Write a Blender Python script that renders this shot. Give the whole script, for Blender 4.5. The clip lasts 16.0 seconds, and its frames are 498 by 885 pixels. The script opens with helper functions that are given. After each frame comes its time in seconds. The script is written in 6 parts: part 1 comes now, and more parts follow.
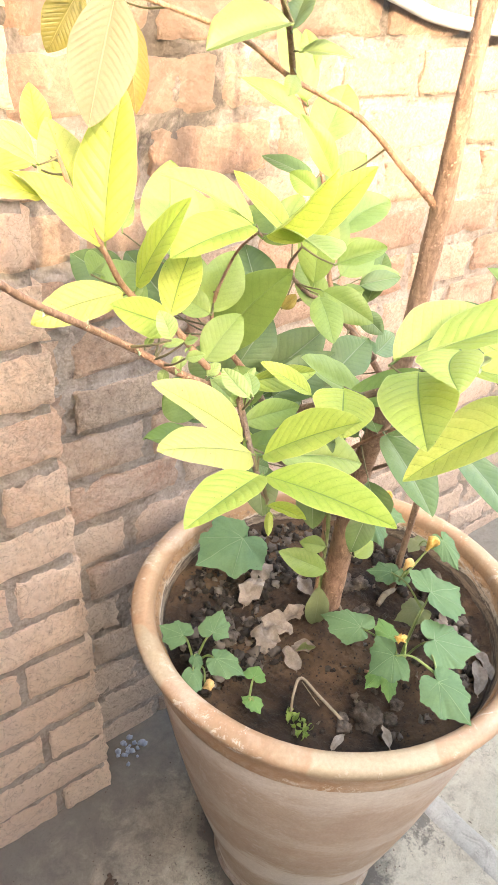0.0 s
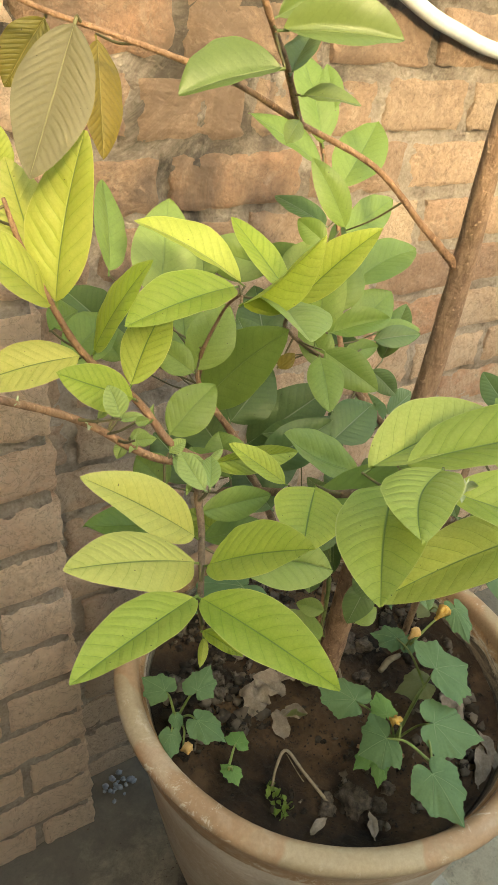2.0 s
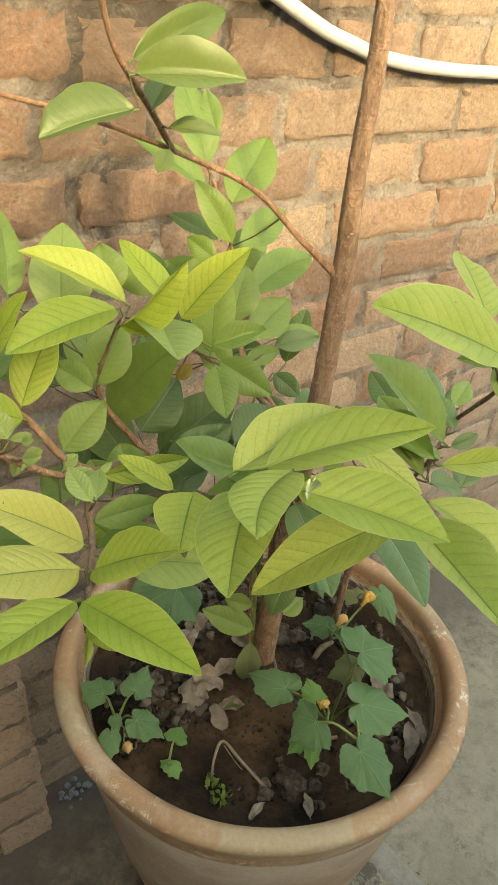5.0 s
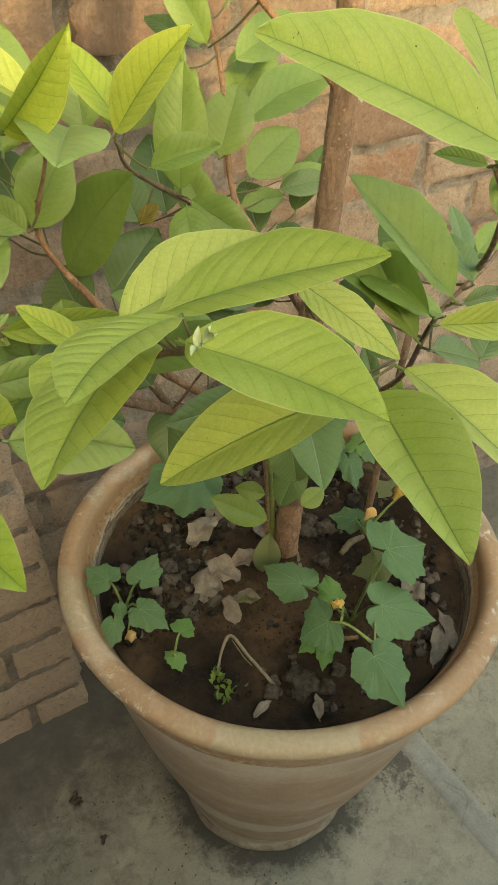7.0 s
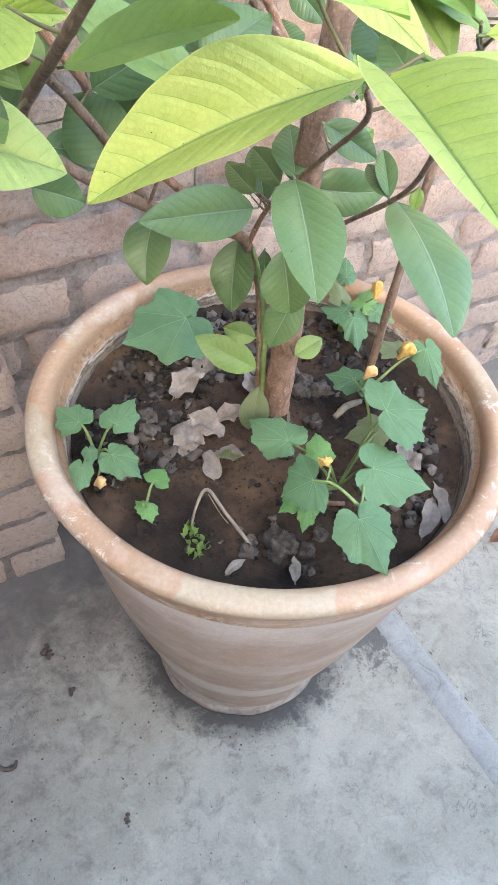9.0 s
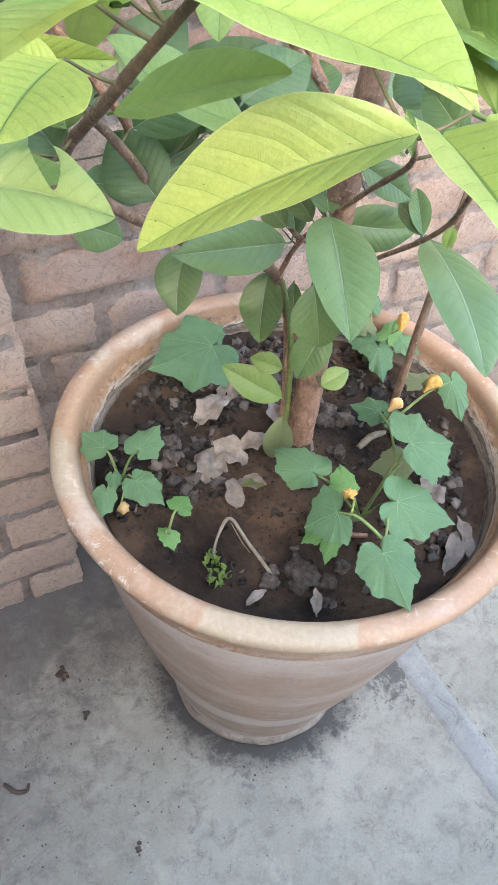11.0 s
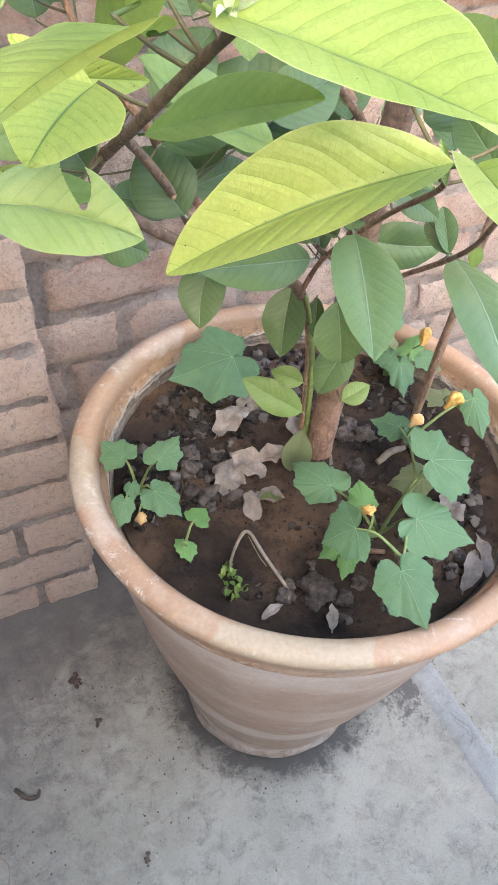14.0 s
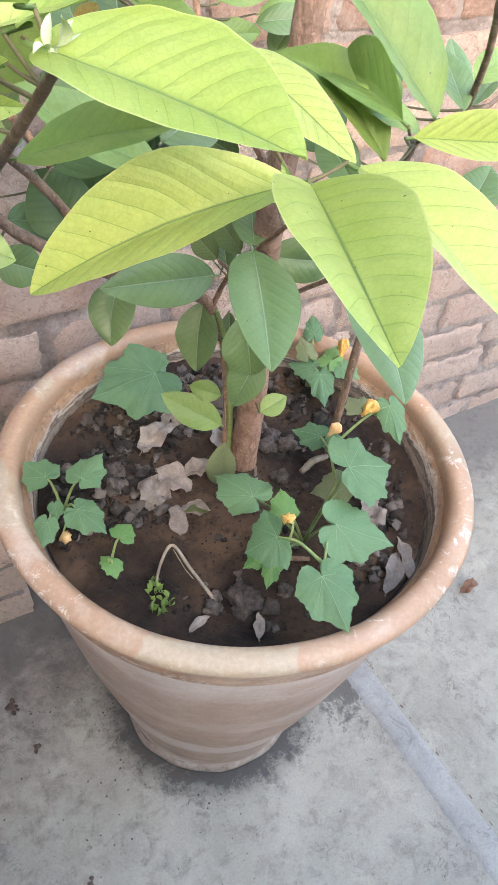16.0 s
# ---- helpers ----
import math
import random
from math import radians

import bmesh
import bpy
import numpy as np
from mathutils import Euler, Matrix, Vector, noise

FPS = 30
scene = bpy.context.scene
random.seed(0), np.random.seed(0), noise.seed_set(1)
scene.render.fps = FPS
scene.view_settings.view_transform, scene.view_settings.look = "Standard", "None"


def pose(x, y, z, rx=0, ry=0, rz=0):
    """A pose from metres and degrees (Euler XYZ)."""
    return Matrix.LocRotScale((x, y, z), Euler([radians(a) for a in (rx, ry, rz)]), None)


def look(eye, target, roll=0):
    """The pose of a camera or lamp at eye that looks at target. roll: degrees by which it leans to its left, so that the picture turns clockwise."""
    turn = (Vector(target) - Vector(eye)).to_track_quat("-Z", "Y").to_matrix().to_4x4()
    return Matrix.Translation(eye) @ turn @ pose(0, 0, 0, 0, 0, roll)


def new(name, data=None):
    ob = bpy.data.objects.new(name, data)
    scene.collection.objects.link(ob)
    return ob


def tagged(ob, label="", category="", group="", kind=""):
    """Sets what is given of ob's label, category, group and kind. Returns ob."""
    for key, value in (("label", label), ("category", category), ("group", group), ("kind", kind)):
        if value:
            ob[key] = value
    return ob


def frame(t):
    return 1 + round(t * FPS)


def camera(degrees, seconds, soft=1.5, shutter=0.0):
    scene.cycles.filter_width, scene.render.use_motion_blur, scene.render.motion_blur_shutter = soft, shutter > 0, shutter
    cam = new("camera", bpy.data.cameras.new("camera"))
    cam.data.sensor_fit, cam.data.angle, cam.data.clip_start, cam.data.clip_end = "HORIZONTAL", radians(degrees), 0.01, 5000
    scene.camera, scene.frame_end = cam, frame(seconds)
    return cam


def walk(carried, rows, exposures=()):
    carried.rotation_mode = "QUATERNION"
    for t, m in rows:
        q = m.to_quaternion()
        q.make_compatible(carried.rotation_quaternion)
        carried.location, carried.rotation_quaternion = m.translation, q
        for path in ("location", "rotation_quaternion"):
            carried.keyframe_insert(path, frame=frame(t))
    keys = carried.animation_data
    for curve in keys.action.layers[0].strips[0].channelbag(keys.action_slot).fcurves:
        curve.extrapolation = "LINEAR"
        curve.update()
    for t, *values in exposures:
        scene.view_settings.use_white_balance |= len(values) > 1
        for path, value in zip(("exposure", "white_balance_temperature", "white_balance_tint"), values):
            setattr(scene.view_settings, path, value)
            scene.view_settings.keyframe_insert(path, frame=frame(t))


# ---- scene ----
cam = camera(36.96, 16.0)
# seconds, eye (metres), turn (degrees)
PATH = [
    (0.0, -0.5588, -0.4838, 1.2851, 56.84, -3.18, -37.51),
    (0.5, -0.5292, -0.4492, 1.2864, 57.30, -5.14, -29.21),
    (1.0, -0.5189, -0.4180, 1.3009, 57.32, -7.93, -22.18),
    (1.5, -0.4862, -0.4217, 1.3082, 56.58, -4.57, -25.83),
    (2.0, -0.4805, -0.4498, 1.2965, 57.17, -5.11, -32.46),
    (2.5, -0.4663, -0.4700, 1.3006, 56.21, -4.98, -35.20),
    (3.0, -0.4637, -0.4656, 1.2930, 54.62, -3.24, -34.48),
    (3.5, -0.4672, -0.4679, 1.3002, 55.83, -3.96, -35.21),
    (4.0, -0.4734, -0.4751, 1.3028, 55.40, -3.97, -36.40),
    (4.5, -0.4674, -0.4915, 1.3110, 57.05, -4.17, -36.96),
    (4.7, -0.4669, -0.4942, 1.3224, 57.61, -3.96, -37.19),
    (6.8, -0.3612, -0.4750, 1.2787, 50.23, -2.81, -34.58),
    (7.0, -0.3535, -0.4775, 1.2572, 48.56, -1.10, -31.47),
    (7.5, -0.3313, -0.4831, 1.2296, 44.54, -1.26, -27.63),
    (8.0, -0.3371, -0.4854, 1.1932, 41.80, -4.17, -28.60),
    (8.5, -0.3227, -0.4867, 1.1719, 40.00, -3.64, -28.49),
    (9.0, -0.3260, -0.4706, 1.1671, 40.30, -3.92, -28.18),
    (9.5, -0.3305, -0.4562, 1.1684, 40.24, -4.15, -27.41),
    (9.7, -0.3331, -0.4559, 1.1722, 40.78, -4.54, -27.23),
    (11.8, -0.3238, -0.4636, 1.1718, 41.80, -3.66, -26.02),
    (12.0, -0.3192, -0.4610, 1.1713, 41.38, -4.62, -26.24),
    (12.5, -0.3190, -0.4534, 1.1738, 40.99, -5.40, -26.46),
    (13.0, -0.3176, -0.4565, 1.1736, 42.46, -4.74, -26.31),
    (13.5, -0.3251, -0.4537, 1.1772, 42.00, -3.81, -24.77),
    (14.0, -0.3312, -0.4550, 1.1748, 42.22, -3.81, -24.53),
    (14.5, -0.3320, -0.4614, 1.1771, 42.71, -3.81, -26.09),
    (15.0, -0.3413, -0.4549, 1.1735, 42.72, -4.25, -26.32),
    (15.5, -0.3316, -0.4554, 1.1750, 42.96, -5.56, -28.03),
    (16.0, -0.3126, -0.4742, 1.1830, 43.75, -5.24, -29.03),
]
# seconds, stops, kelvin, tint
EXPOSURES = [(0.0, 3.92, 8250, 12), (0.6, 3.8, 8200, 12), (1.0, 3.06, 8800, 5), (1.3, 2.45, 9900, -3), (1.6, 2.45, 9900, -3), (2.0, 2.58, 10000, -3), (4.7, 2.5, 10000, -3), (7.0, 2.42, 10600, -6), (7.5, 2.38, 9300, -3), (8.0, 3.42, 6950, 10), (9.0, 3.73, 6480, 10), (12.0, 3.58, 6600, 11), (13.5, 3.54, 6780, 13.5), (14.0, 3.62, 6780, 13.0), (14.6, 3.62, 6780, 12.5), (15.5, 3.56, 6750, 12.5), (16.0, 3.58, 6750, 12.5)]
walk(cam, [(t, pose(x, y, z, rx, ry, rz)) for t, x, y, z, rx, ry, rz in PATH], EXPOSURES)

# ---- world, sun, exposure ----
world = bpy.data.worlds.new("sky")
scene.world = world
world.use_nodes = True
wn = world.node_tree
sky = wn.nodes.new("ShaderNodeTexSky")
sky.sky_type = "NISHITA"
sky.sun_disc = False
SUN_HEIGHT, SUN_FROM = 24.0, 196.0  # degrees above the horizon; compass heading that the light comes from
sky.sun_elevation, sky.sun_rotation = radians(SUN_HEIGHT), radians(SUN_FROM)
sky.air_density, sky.dust_density = 1.0, 3.0
wn.links.new(sky.outputs["Color"], wn.nodes["Background"].inputs["Color"])
wn.nodes["Background"].inputs["Strength"].default_value = 0.15

sun_data = bpy.data.lights.new("sun", "SUN")
sun_data.energy, sun_data.angle, sun_data.color = 0.47, radians(0.6), (1.0, 0.86, 0.64)
sun = new("sun", sun_data)
_az, _el = radians(SUN_FROM), radians(SUN_HEIGHT)
_from = Vector((math.sin(_az) * math.cos(_el), math.cos(_az) * math.cos(_el), math.sin(_el)))
sun.matrix_world = look(_from * 6.0, (0, 0, 0))

# ---- materials ----
def material(name):
    m = bpy.data.materials.new(name)
    m.use_nodes = True
    nt = m.node_tree
    return m, nt, nt.nodes["Principled BSDF"]


def noise_tex(nt, vec, scale, detail=6.0, rough=0.6, distort=0.0):
    n = nt.nodes.new("ShaderNodeTexNoise")
    n.inputs["Scale"].default_value, n.inputs["Detail"].default_value = scale, detail
    n.inputs["Roughness"].default_value, n.inputs["Distortion"].default_value = rough, distort
    nt.links.new(vec, n.inputs["Vector"])
    return n.outputs["Fac"]


def ramp(nt, fac, stops):
    n = nt.nodes.new("ShaderNodeValToRGB")
    els = n.color_ramp.elements
    while len(els) < len(stops):
        els.new(0.5)
    for e, (p, c) in zip(els, stops):
        e.position, e.color = p, (*c, 1.0)
    nt.links.new(fac, n.inputs["Fac"])
    return n.outputs["Color"]


def grey(nt, fac, lo, hi, a=0.0, b=1.0):
    n = nt.nodes.new("ShaderNodeMapRange")
    n.inputs["From Min"].default_value, n.inputs["From Max"].default_value = lo, hi
    n.inputs["To Min"].default_value, n.inputs["To Max"].default_value = a, b
    nt.links.new(fac, n.inputs["Value"])
    return n.outputs["Result"]


def mixc(nt, fac, a, b, mode="MIX"):
    n = nt.nodes.new("ShaderNodeMix")
    n.data_type, n.blend_type = "RGBA", mode
    for sock, v in ((n.inputs["Factor"], fac), (n.inputs[6], a), (n.inputs[7], b)):
        if isinstance(v, bpy.types.NodeSocket):
            nt.links.new(v, sock)
        elif isinstance(v, tuple):
            sock.default_value = (*v, 1.0)
        else:
            sock.default_value = v
    return n.outputs[2]


def calc(nt, op, a, b=0.0, c=0.0):
    n = nt.nodes.new("ShaderNodeMath")
    n.operation = op
    for sock, v in zip(n.inputs, (a, b, c)):
        if isinstance(v, bpy.types.NodeSocket):
            nt.links.new(v, sock)
        else:
            sock.default_value = v
    return n.outputs[0]


def bump(nt, height, bsdf, strength=0.5, distance=0.002):
    n = nt.nodes.new("ShaderNodeBump")
    n.inputs["Strength"].default_value, n.inputs["Distance"].default_value = strength, distance
    nt.links.new(height, n.inputs["Height"])
    nt.links.new(n.outputs["Normal"], bsdf.inputs["Normal"])
    return n


def place(nt, kind="world"):
    if kind == "world":
        return nt.nodes.new("ShaderNodeNewGeometry").outputs["Position"]
    tc = nt.nodes.new("ShaderNodeTexCoord")
    return tc.outputs["Object"] if kind == "object" else tc.outputs["UV"]


def chance(nt):
    return nt.nodes.new("ShaderNodeObjectInfo").outputs["Random"]


def dark_patches(nt, p):
    """Large ragged dark patches, thickest high up behind the plant."""
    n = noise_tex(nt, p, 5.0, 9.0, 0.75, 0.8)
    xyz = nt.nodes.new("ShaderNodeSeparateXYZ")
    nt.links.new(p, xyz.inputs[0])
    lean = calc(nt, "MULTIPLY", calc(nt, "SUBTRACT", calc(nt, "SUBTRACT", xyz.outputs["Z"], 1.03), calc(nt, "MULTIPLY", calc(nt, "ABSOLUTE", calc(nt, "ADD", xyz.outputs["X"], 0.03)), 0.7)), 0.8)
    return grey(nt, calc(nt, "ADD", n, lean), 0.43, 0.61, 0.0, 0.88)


def make_brick(name, gain, dust=0.0):
    m, nt, b = material(name)
    p = place(nt)
    tone = ramp(nt, chance(nt), [(0.0, (0.40, 0.21, 0.14)), (0.14, (0.64, 0.48, 0.36)), (0.34, (0.56, 0.37, 0.265)), (0.48, (0.47, 0.245, 0.155)),
                                 (0.60, (0.66, 0.51, 0.385)), (0.84, (0.36, 0.22, 0.16)), (1.0, (0.62, 0.45, 0.325))])
    big = noise_tex(nt, p, 13.0, 6.0, 0.68, 0.5)
    fine = noise_tex(nt, p, 190.0, 6.0, 0.72)
    pale = noise_tex(nt, p, 26.0, 9.0, 0.78, 0.8)
    pits = noise_tex(nt, p, 75.0, 4.0, 0.6)
    c = mixc(nt, grey(nt, big, 0.48, 0.72, 0.0, 0.7), tone, (0.38, 0.25, 0.185))
    c = mixc(nt, grey(nt, pale, 0.51, 0.63, 0.0, 0.6), c, (0.60, 0.475, 0.385))
    burn = noise_tex(nt, p, 38.0, 6.0, 0.7, 0.6)
    c = mixc(nt, grey(nt, burn, 0.58, 0.70, 0.0, 0.65), c, (0.17, 0.10, 0.075))
    c = mixc(nt, grey(nt, pits, 0.62, 0.74, 0.0, 0.6), c, (0.16, 0.11, 0.085))
    c = mixc(nt, grey(nt, fine, 0.3, 0.75, 0.0, 0.55), c, (0.22, 0.15, 0.11), "MULTIPLY")
    c = mixc(nt, dark_patches(nt, p), c, (0.135, 0.085, 0.06))
    # brightness painted into the lower courses as ragged paler patches
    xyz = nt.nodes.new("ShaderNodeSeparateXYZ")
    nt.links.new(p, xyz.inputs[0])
    low_lift = calc(nt, "ADD", noise_tex(nt, p, 12.0, 9.0, 0.74, 0.7), calc(nt, "MULTIPLY", calc(nt, "SUBTRACT", 0.85, xyz.outputs["Z"]), 0.55))
    c = mixc(nt, grey(nt, low_lift, 0.50, 0.74, 0.0, 0.62), c, (0.60, 0.51, 0.435))
    if dust:
        c = mixc(nt, grey(nt, noise_tex(nt, p, 17.0, 8.0, 0.7, 0.4), 0.34, 0.62, 0.25 * dust, dust), c, (0.48, 0.38, 0.315))
    holes = noise_tex(nt, p, 120.0, 5.0, 0.68, 0.5)
    c = mixc(nt, grey(nt, holes, 0.58, 0.70, 0.0, 0.7), c, (0.21, 0.145, 0.11))
    seams = noise_tex(nt, p, 30.0, 7.0, 0.65, 1.2)
    c = mixc(nt, grey(nt, calc(nt, "ABSOLUTE", calc(nt, "SUBTRACT", seams, 0.5)), 0.002, 0.016, 0.5, 0.0), c, (0.20, 0.14, 0.105))
    c = mixc(nt, 1.0, c, gain, "MULTIPLY")
    nt.links.new(c, b.inputs["Base Color"])
    b.inputs["Roughness"].default_value = 0.92
    bump(nt, calc(nt, "SUBTRACT", calc(nt, "ADD", fine, calc(nt, "MULTIPLY", pale, 1.2)), calc(nt, "MULTIPLY", pits, 1.0)), b, 1.0, 0.009)
    return m


def make_mortar():
    m, nt, b = material("rough_grey_mortar")
    p = place(nt)
    big, fine = noise_tex(nt, p, 11.0, 6.0, 0.6), noise_tex(nt, p, 210.0, 5.0, 0.7)
    mid = noise_tex(nt, p, 48.0, 7.0, 0.7)
    c = ramp(nt, big, [(0.3, (0.34, 0.28, 0.24)), (0.5, (0.53, 0.45, 0.395)), (0.72, (0.69, 0.61, 0.55))])
    c = mixc(nt, grey(nt, mid, 0.52, 0.7, 0.0, 0.75), c, (0.19, 0.13, 0.095))
    c = mixc(nt, grey(nt, fine, 0.3, 0.7, 0.0, 0.4), c, (0.2, 0.17, 0.14), "MULTIPLY")
    c = mixc(nt, dark_patches(nt, p), c, (0.085, 0.068, 0.056))
    nt.links.new(c, b.inputs["Base Color"])
    b.inputs["Roughness"].default_value = 0.95
    bump(nt, calc(nt, "ADD", fine, calc(nt, "MULTIPLY", mid, 2.5)), b, 1.0, 0.009)
    return m


def make_concrete(name, lo, hi, blotch, damp=0.0):
    m, nt, b = material(name)
    p = place(nt)
    big, mid = noise_tex(nt, p, 3.6, 7.0, 0.66, 0.6), noise_tex(nt, p, 30.0, 10.0, 0.78, 0.3)
    fine, speck = noise_tex(nt, p, 300.0, 5.0, 0.7), noise_tex(nt, p, 62.0, 7.0, 0.78, 0.3)
    pale = noise_tex(nt, p, 9.0, 8.0, 0.72, 0.9)
    c = mixc(nt, grey(nt, big, 0.36, 0.64), lo, hi)
    c = mixc(nt, grey(nt, pale, 0.52, 0.7, 0.0, 0.6), c, tuple(min(0.7, 1.18 * v) for v in hi))
    c = mixc(nt, grey(nt, mid, 0.5, 0.68, 0.0, blotch), c, (0.12, 0.115, 0.108))
    c = mixc(nt, grey(nt, speck, 0.61, 0.7, 0.0, 0.8), c, (0.065, 0.06, 0.055))
    scuff = noise_tex(nt, p, 17.0, 8.0, 0.7, 1.4)
    c = mixc(nt, grey(nt, scuff, 0.6, 0.68, 0.0, 0.5), c, (0.16, 0.15, 0.135))
    c = mixc(nt, grey(nt, fine, 0.32, 0.72, 0.0, 0.3), c, (0.3, 0.29, 0.28), "MULTIPLY")
    # thin wandering scratches and trodden-in streaks, in places only
    wisp = noise_tex(nt, p, 21.0, 7.0, 0.62, 1.8)
    thin = calc(nt, "MULTIPLY", grey(nt, calc(nt, "ABSOLUTE", calc(nt, "SUBTRACT", wisp, 0.5)), 0.002, 0.014, 1.0, 0.0), grey(nt, noise_tex(nt, p, 6.5, 4.0, 0.6), 0.52, 0.62, 0.0, 0.75))
    c = mixc(nt, thin, c, (0.10, 0.092, 0.082))
    # damp sets how strongly the ring round the pot's foot darkens
    if damp:
        # black dirt caught between the pot and the cement strip
        near = nt.nodes.new("ShaderNodeVectorMath")
        near.operation = "DISTANCE"
        near.inputs[1].default_value = (0.200, -0.100, 0.0)
        nt.links.new(p, near.inputs[0])
        caught = calc(nt, "ADD", near.outputs["Value"], calc(nt, "MULTIPLY_ADD", speck, 0.30, -0.15))
        c = mixc(nt, grey(nt, caught, 0.030, 0.060, 0.8, 0.0), c, (0.085, 0.077, 0.068))
        # a darker ring round the foot of the pot, ragged at its edge
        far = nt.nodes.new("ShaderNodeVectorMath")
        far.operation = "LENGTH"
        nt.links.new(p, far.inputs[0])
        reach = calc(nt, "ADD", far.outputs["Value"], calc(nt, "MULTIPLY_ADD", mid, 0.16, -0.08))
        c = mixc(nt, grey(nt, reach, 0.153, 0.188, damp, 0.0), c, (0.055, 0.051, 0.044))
        # trodden dirt in the corner by the pier, with the shade there painted in
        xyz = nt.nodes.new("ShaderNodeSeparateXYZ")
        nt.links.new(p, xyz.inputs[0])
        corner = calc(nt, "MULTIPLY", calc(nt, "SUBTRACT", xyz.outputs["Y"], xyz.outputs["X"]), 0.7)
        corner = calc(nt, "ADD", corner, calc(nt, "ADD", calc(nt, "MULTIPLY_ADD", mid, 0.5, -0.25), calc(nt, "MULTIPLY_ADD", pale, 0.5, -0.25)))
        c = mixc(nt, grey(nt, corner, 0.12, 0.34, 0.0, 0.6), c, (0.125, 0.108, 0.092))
        # and dirt swept up along the foot of the wall, its shade put into the colour
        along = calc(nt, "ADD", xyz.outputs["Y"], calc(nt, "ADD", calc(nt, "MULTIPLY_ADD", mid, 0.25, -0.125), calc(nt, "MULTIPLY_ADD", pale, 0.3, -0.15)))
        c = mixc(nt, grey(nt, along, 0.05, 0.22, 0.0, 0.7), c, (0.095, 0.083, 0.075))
    nt.links.new(c, b.inputs["Base Color"])
    nt.links.new(grey(nt, mid, 0.3, 0.7, 0.65, 0.92), b.inputs["Roughness"])
    bump(nt, calc(nt, "ADD", calc(nt, "MULTIPLY", mid, 1.5), calc(nt, "ADD", calc(nt, "MULTIPLY", fine, 0.12), speck)), b, 0.5, 0.004)
    return m


SALT_SPOTS = (((-0.250, -0.055, 0.572), 0.040), ((-0.236, -0.100, 0.572), 0.045), ((-0.165, 0.201, 0.572), 0.035), ((-0.248, 0.066, 0.565), 0.022),
              ((-0.190, -0.150, 0.520), 0.040), ((-0.150, -0.190, 0.520), 0.050), ((0.010, -0.243, 0.573), 0.035))


def make_terracotta(name, rust=0.65, wash=0.55):
    m, nt, b = material(name)
    p = place(nt)
    flat = nt.nodes.new("ShaderNodeMapping")
    flat.inputs["Scale"].default_value = (0.7, 0.7, 2.4)
    flat.inputs["Rotation"].default_value = (0.10, 0.16, 0.0)
    nt.links.new(p, flat.inputs["Vector"])
    bands, mid = noise_tex(nt, flat.outputs[0], 9.0, 5.0, 0.55, 0.5), noise_tex(nt, p, 22.0, 7.0, 0.7, 0.4)
    fine, salt = noise_tex(nt, p, 240.0, 5.0, 0.7), noise_tex(nt, p, 55.0, 9.0, 0.75, 0.8)
    patch = noise_tex(nt, p, 5.5, 3.0, 0.5)
    c = ramp(nt, bands, [(0.3, (0.37, 0.27, 0.185)), (0.44, (0.45, 0.38, 0.28)), (0.55, (0.50, 0.435, 0.335)), (0.7, (0.55, 0.49, 0.39))])
    c = mixc(nt, grey(nt, patch, 0.492, 0.508, 0.0, rust * 0.9), c, (0.46, 0.25, 0.15))
    c = mixc(nt, grey(nt, mid, 0.54, 0.68, 0.0, 0.45), c, (0.54, 0.485, 0.375))
    where = noise_tex(nt, p, 8.0, 4.0, 0.6)
    c = mixc(nt, calc(nt, "MULTIPLY", grey(nt, salt, 0.55, 0.6), grey(nt, where, 0.48, 0.57, 0.0, 0.95)), c, (0.74, 0.72, 0.68))
    # salt flaking along the groove under the rim and along the crest
    xyz = nt.nodes.new("ShaderNodeSeparateXYZ")
    nt.links.new(p, xyz.inputs[0])
    groove = calc(nt, "MULTIPLY", grey(nt, calc(nt, "ABSOLUTE", calc(nt, "SUBTRACT", xyz.outputs["Z"], 0.527)), 0.004, 0.013, 1.0, 0.0), grey(nt, salt, 0.47, 0.54))
    crest = calc(nt, "MULTIPLY", grey(nt, calc(nt, "ABSOLUTE", calc(nt, "SUBTRACT", xyz.outputs["Z"], 0.576)), 0.004, 0.014, 0.8, 0.0), grey(nt, salt, 0.58, 0.63))
    c = mixc(nt, calc(nt, "MULTIPLY", calc(nt, "MAXIMUM", groove, crest), 0.85), c, (0.72, 0.70, 0.65))
    if wash < 0.7:
        # bare orange clay on the outer face of the rim, under the pale crest
        face = calc(nt, "ADD", xyz.outputs["Z"], calc(nt, "MULTIPLY_ADD", mid, 0.024, -0.012))
        c = mixc(nt, grey(nt, face, 0.563, 0.580, 0.75, 0.0), c, (0.42, 0.25, 0.145))
        # and on the slope that runs down inside
        flatter = nt.nodes.new("ShaderNodeVectorMath")
        flatter.operation = "MULTIPLY"
        flatter.inputs[1].default_value = (1.0, 1.0, 0.0)
        nt.links.new(p, flatter.inputs[0])
        girth = nt.nodes.new("ShaderNodeVectorMath")
        girth.operation = "DISTANCE"
        girth.inputs[1].default_value = (-0.002, -0.0036, 0.0)
        nt.links.new(flatter.outputs[0], girth.inputs[0])
        slope = calc(nt, "ADD", girth.outputs["Value"], calc(nt, "MULTIPLY_ADD", mid, 0.02, -0.01))
        c = mixc(nt, grey(nt, slope, 0.239, 0.245, 0.6, 0.0), c, (0.33, 0.225, 0.145))
    # thick flaking lime where water has run over the rim
    crumbs = noise_tex(nt, p, 90.0, 8.0, 0.8, 0.6)
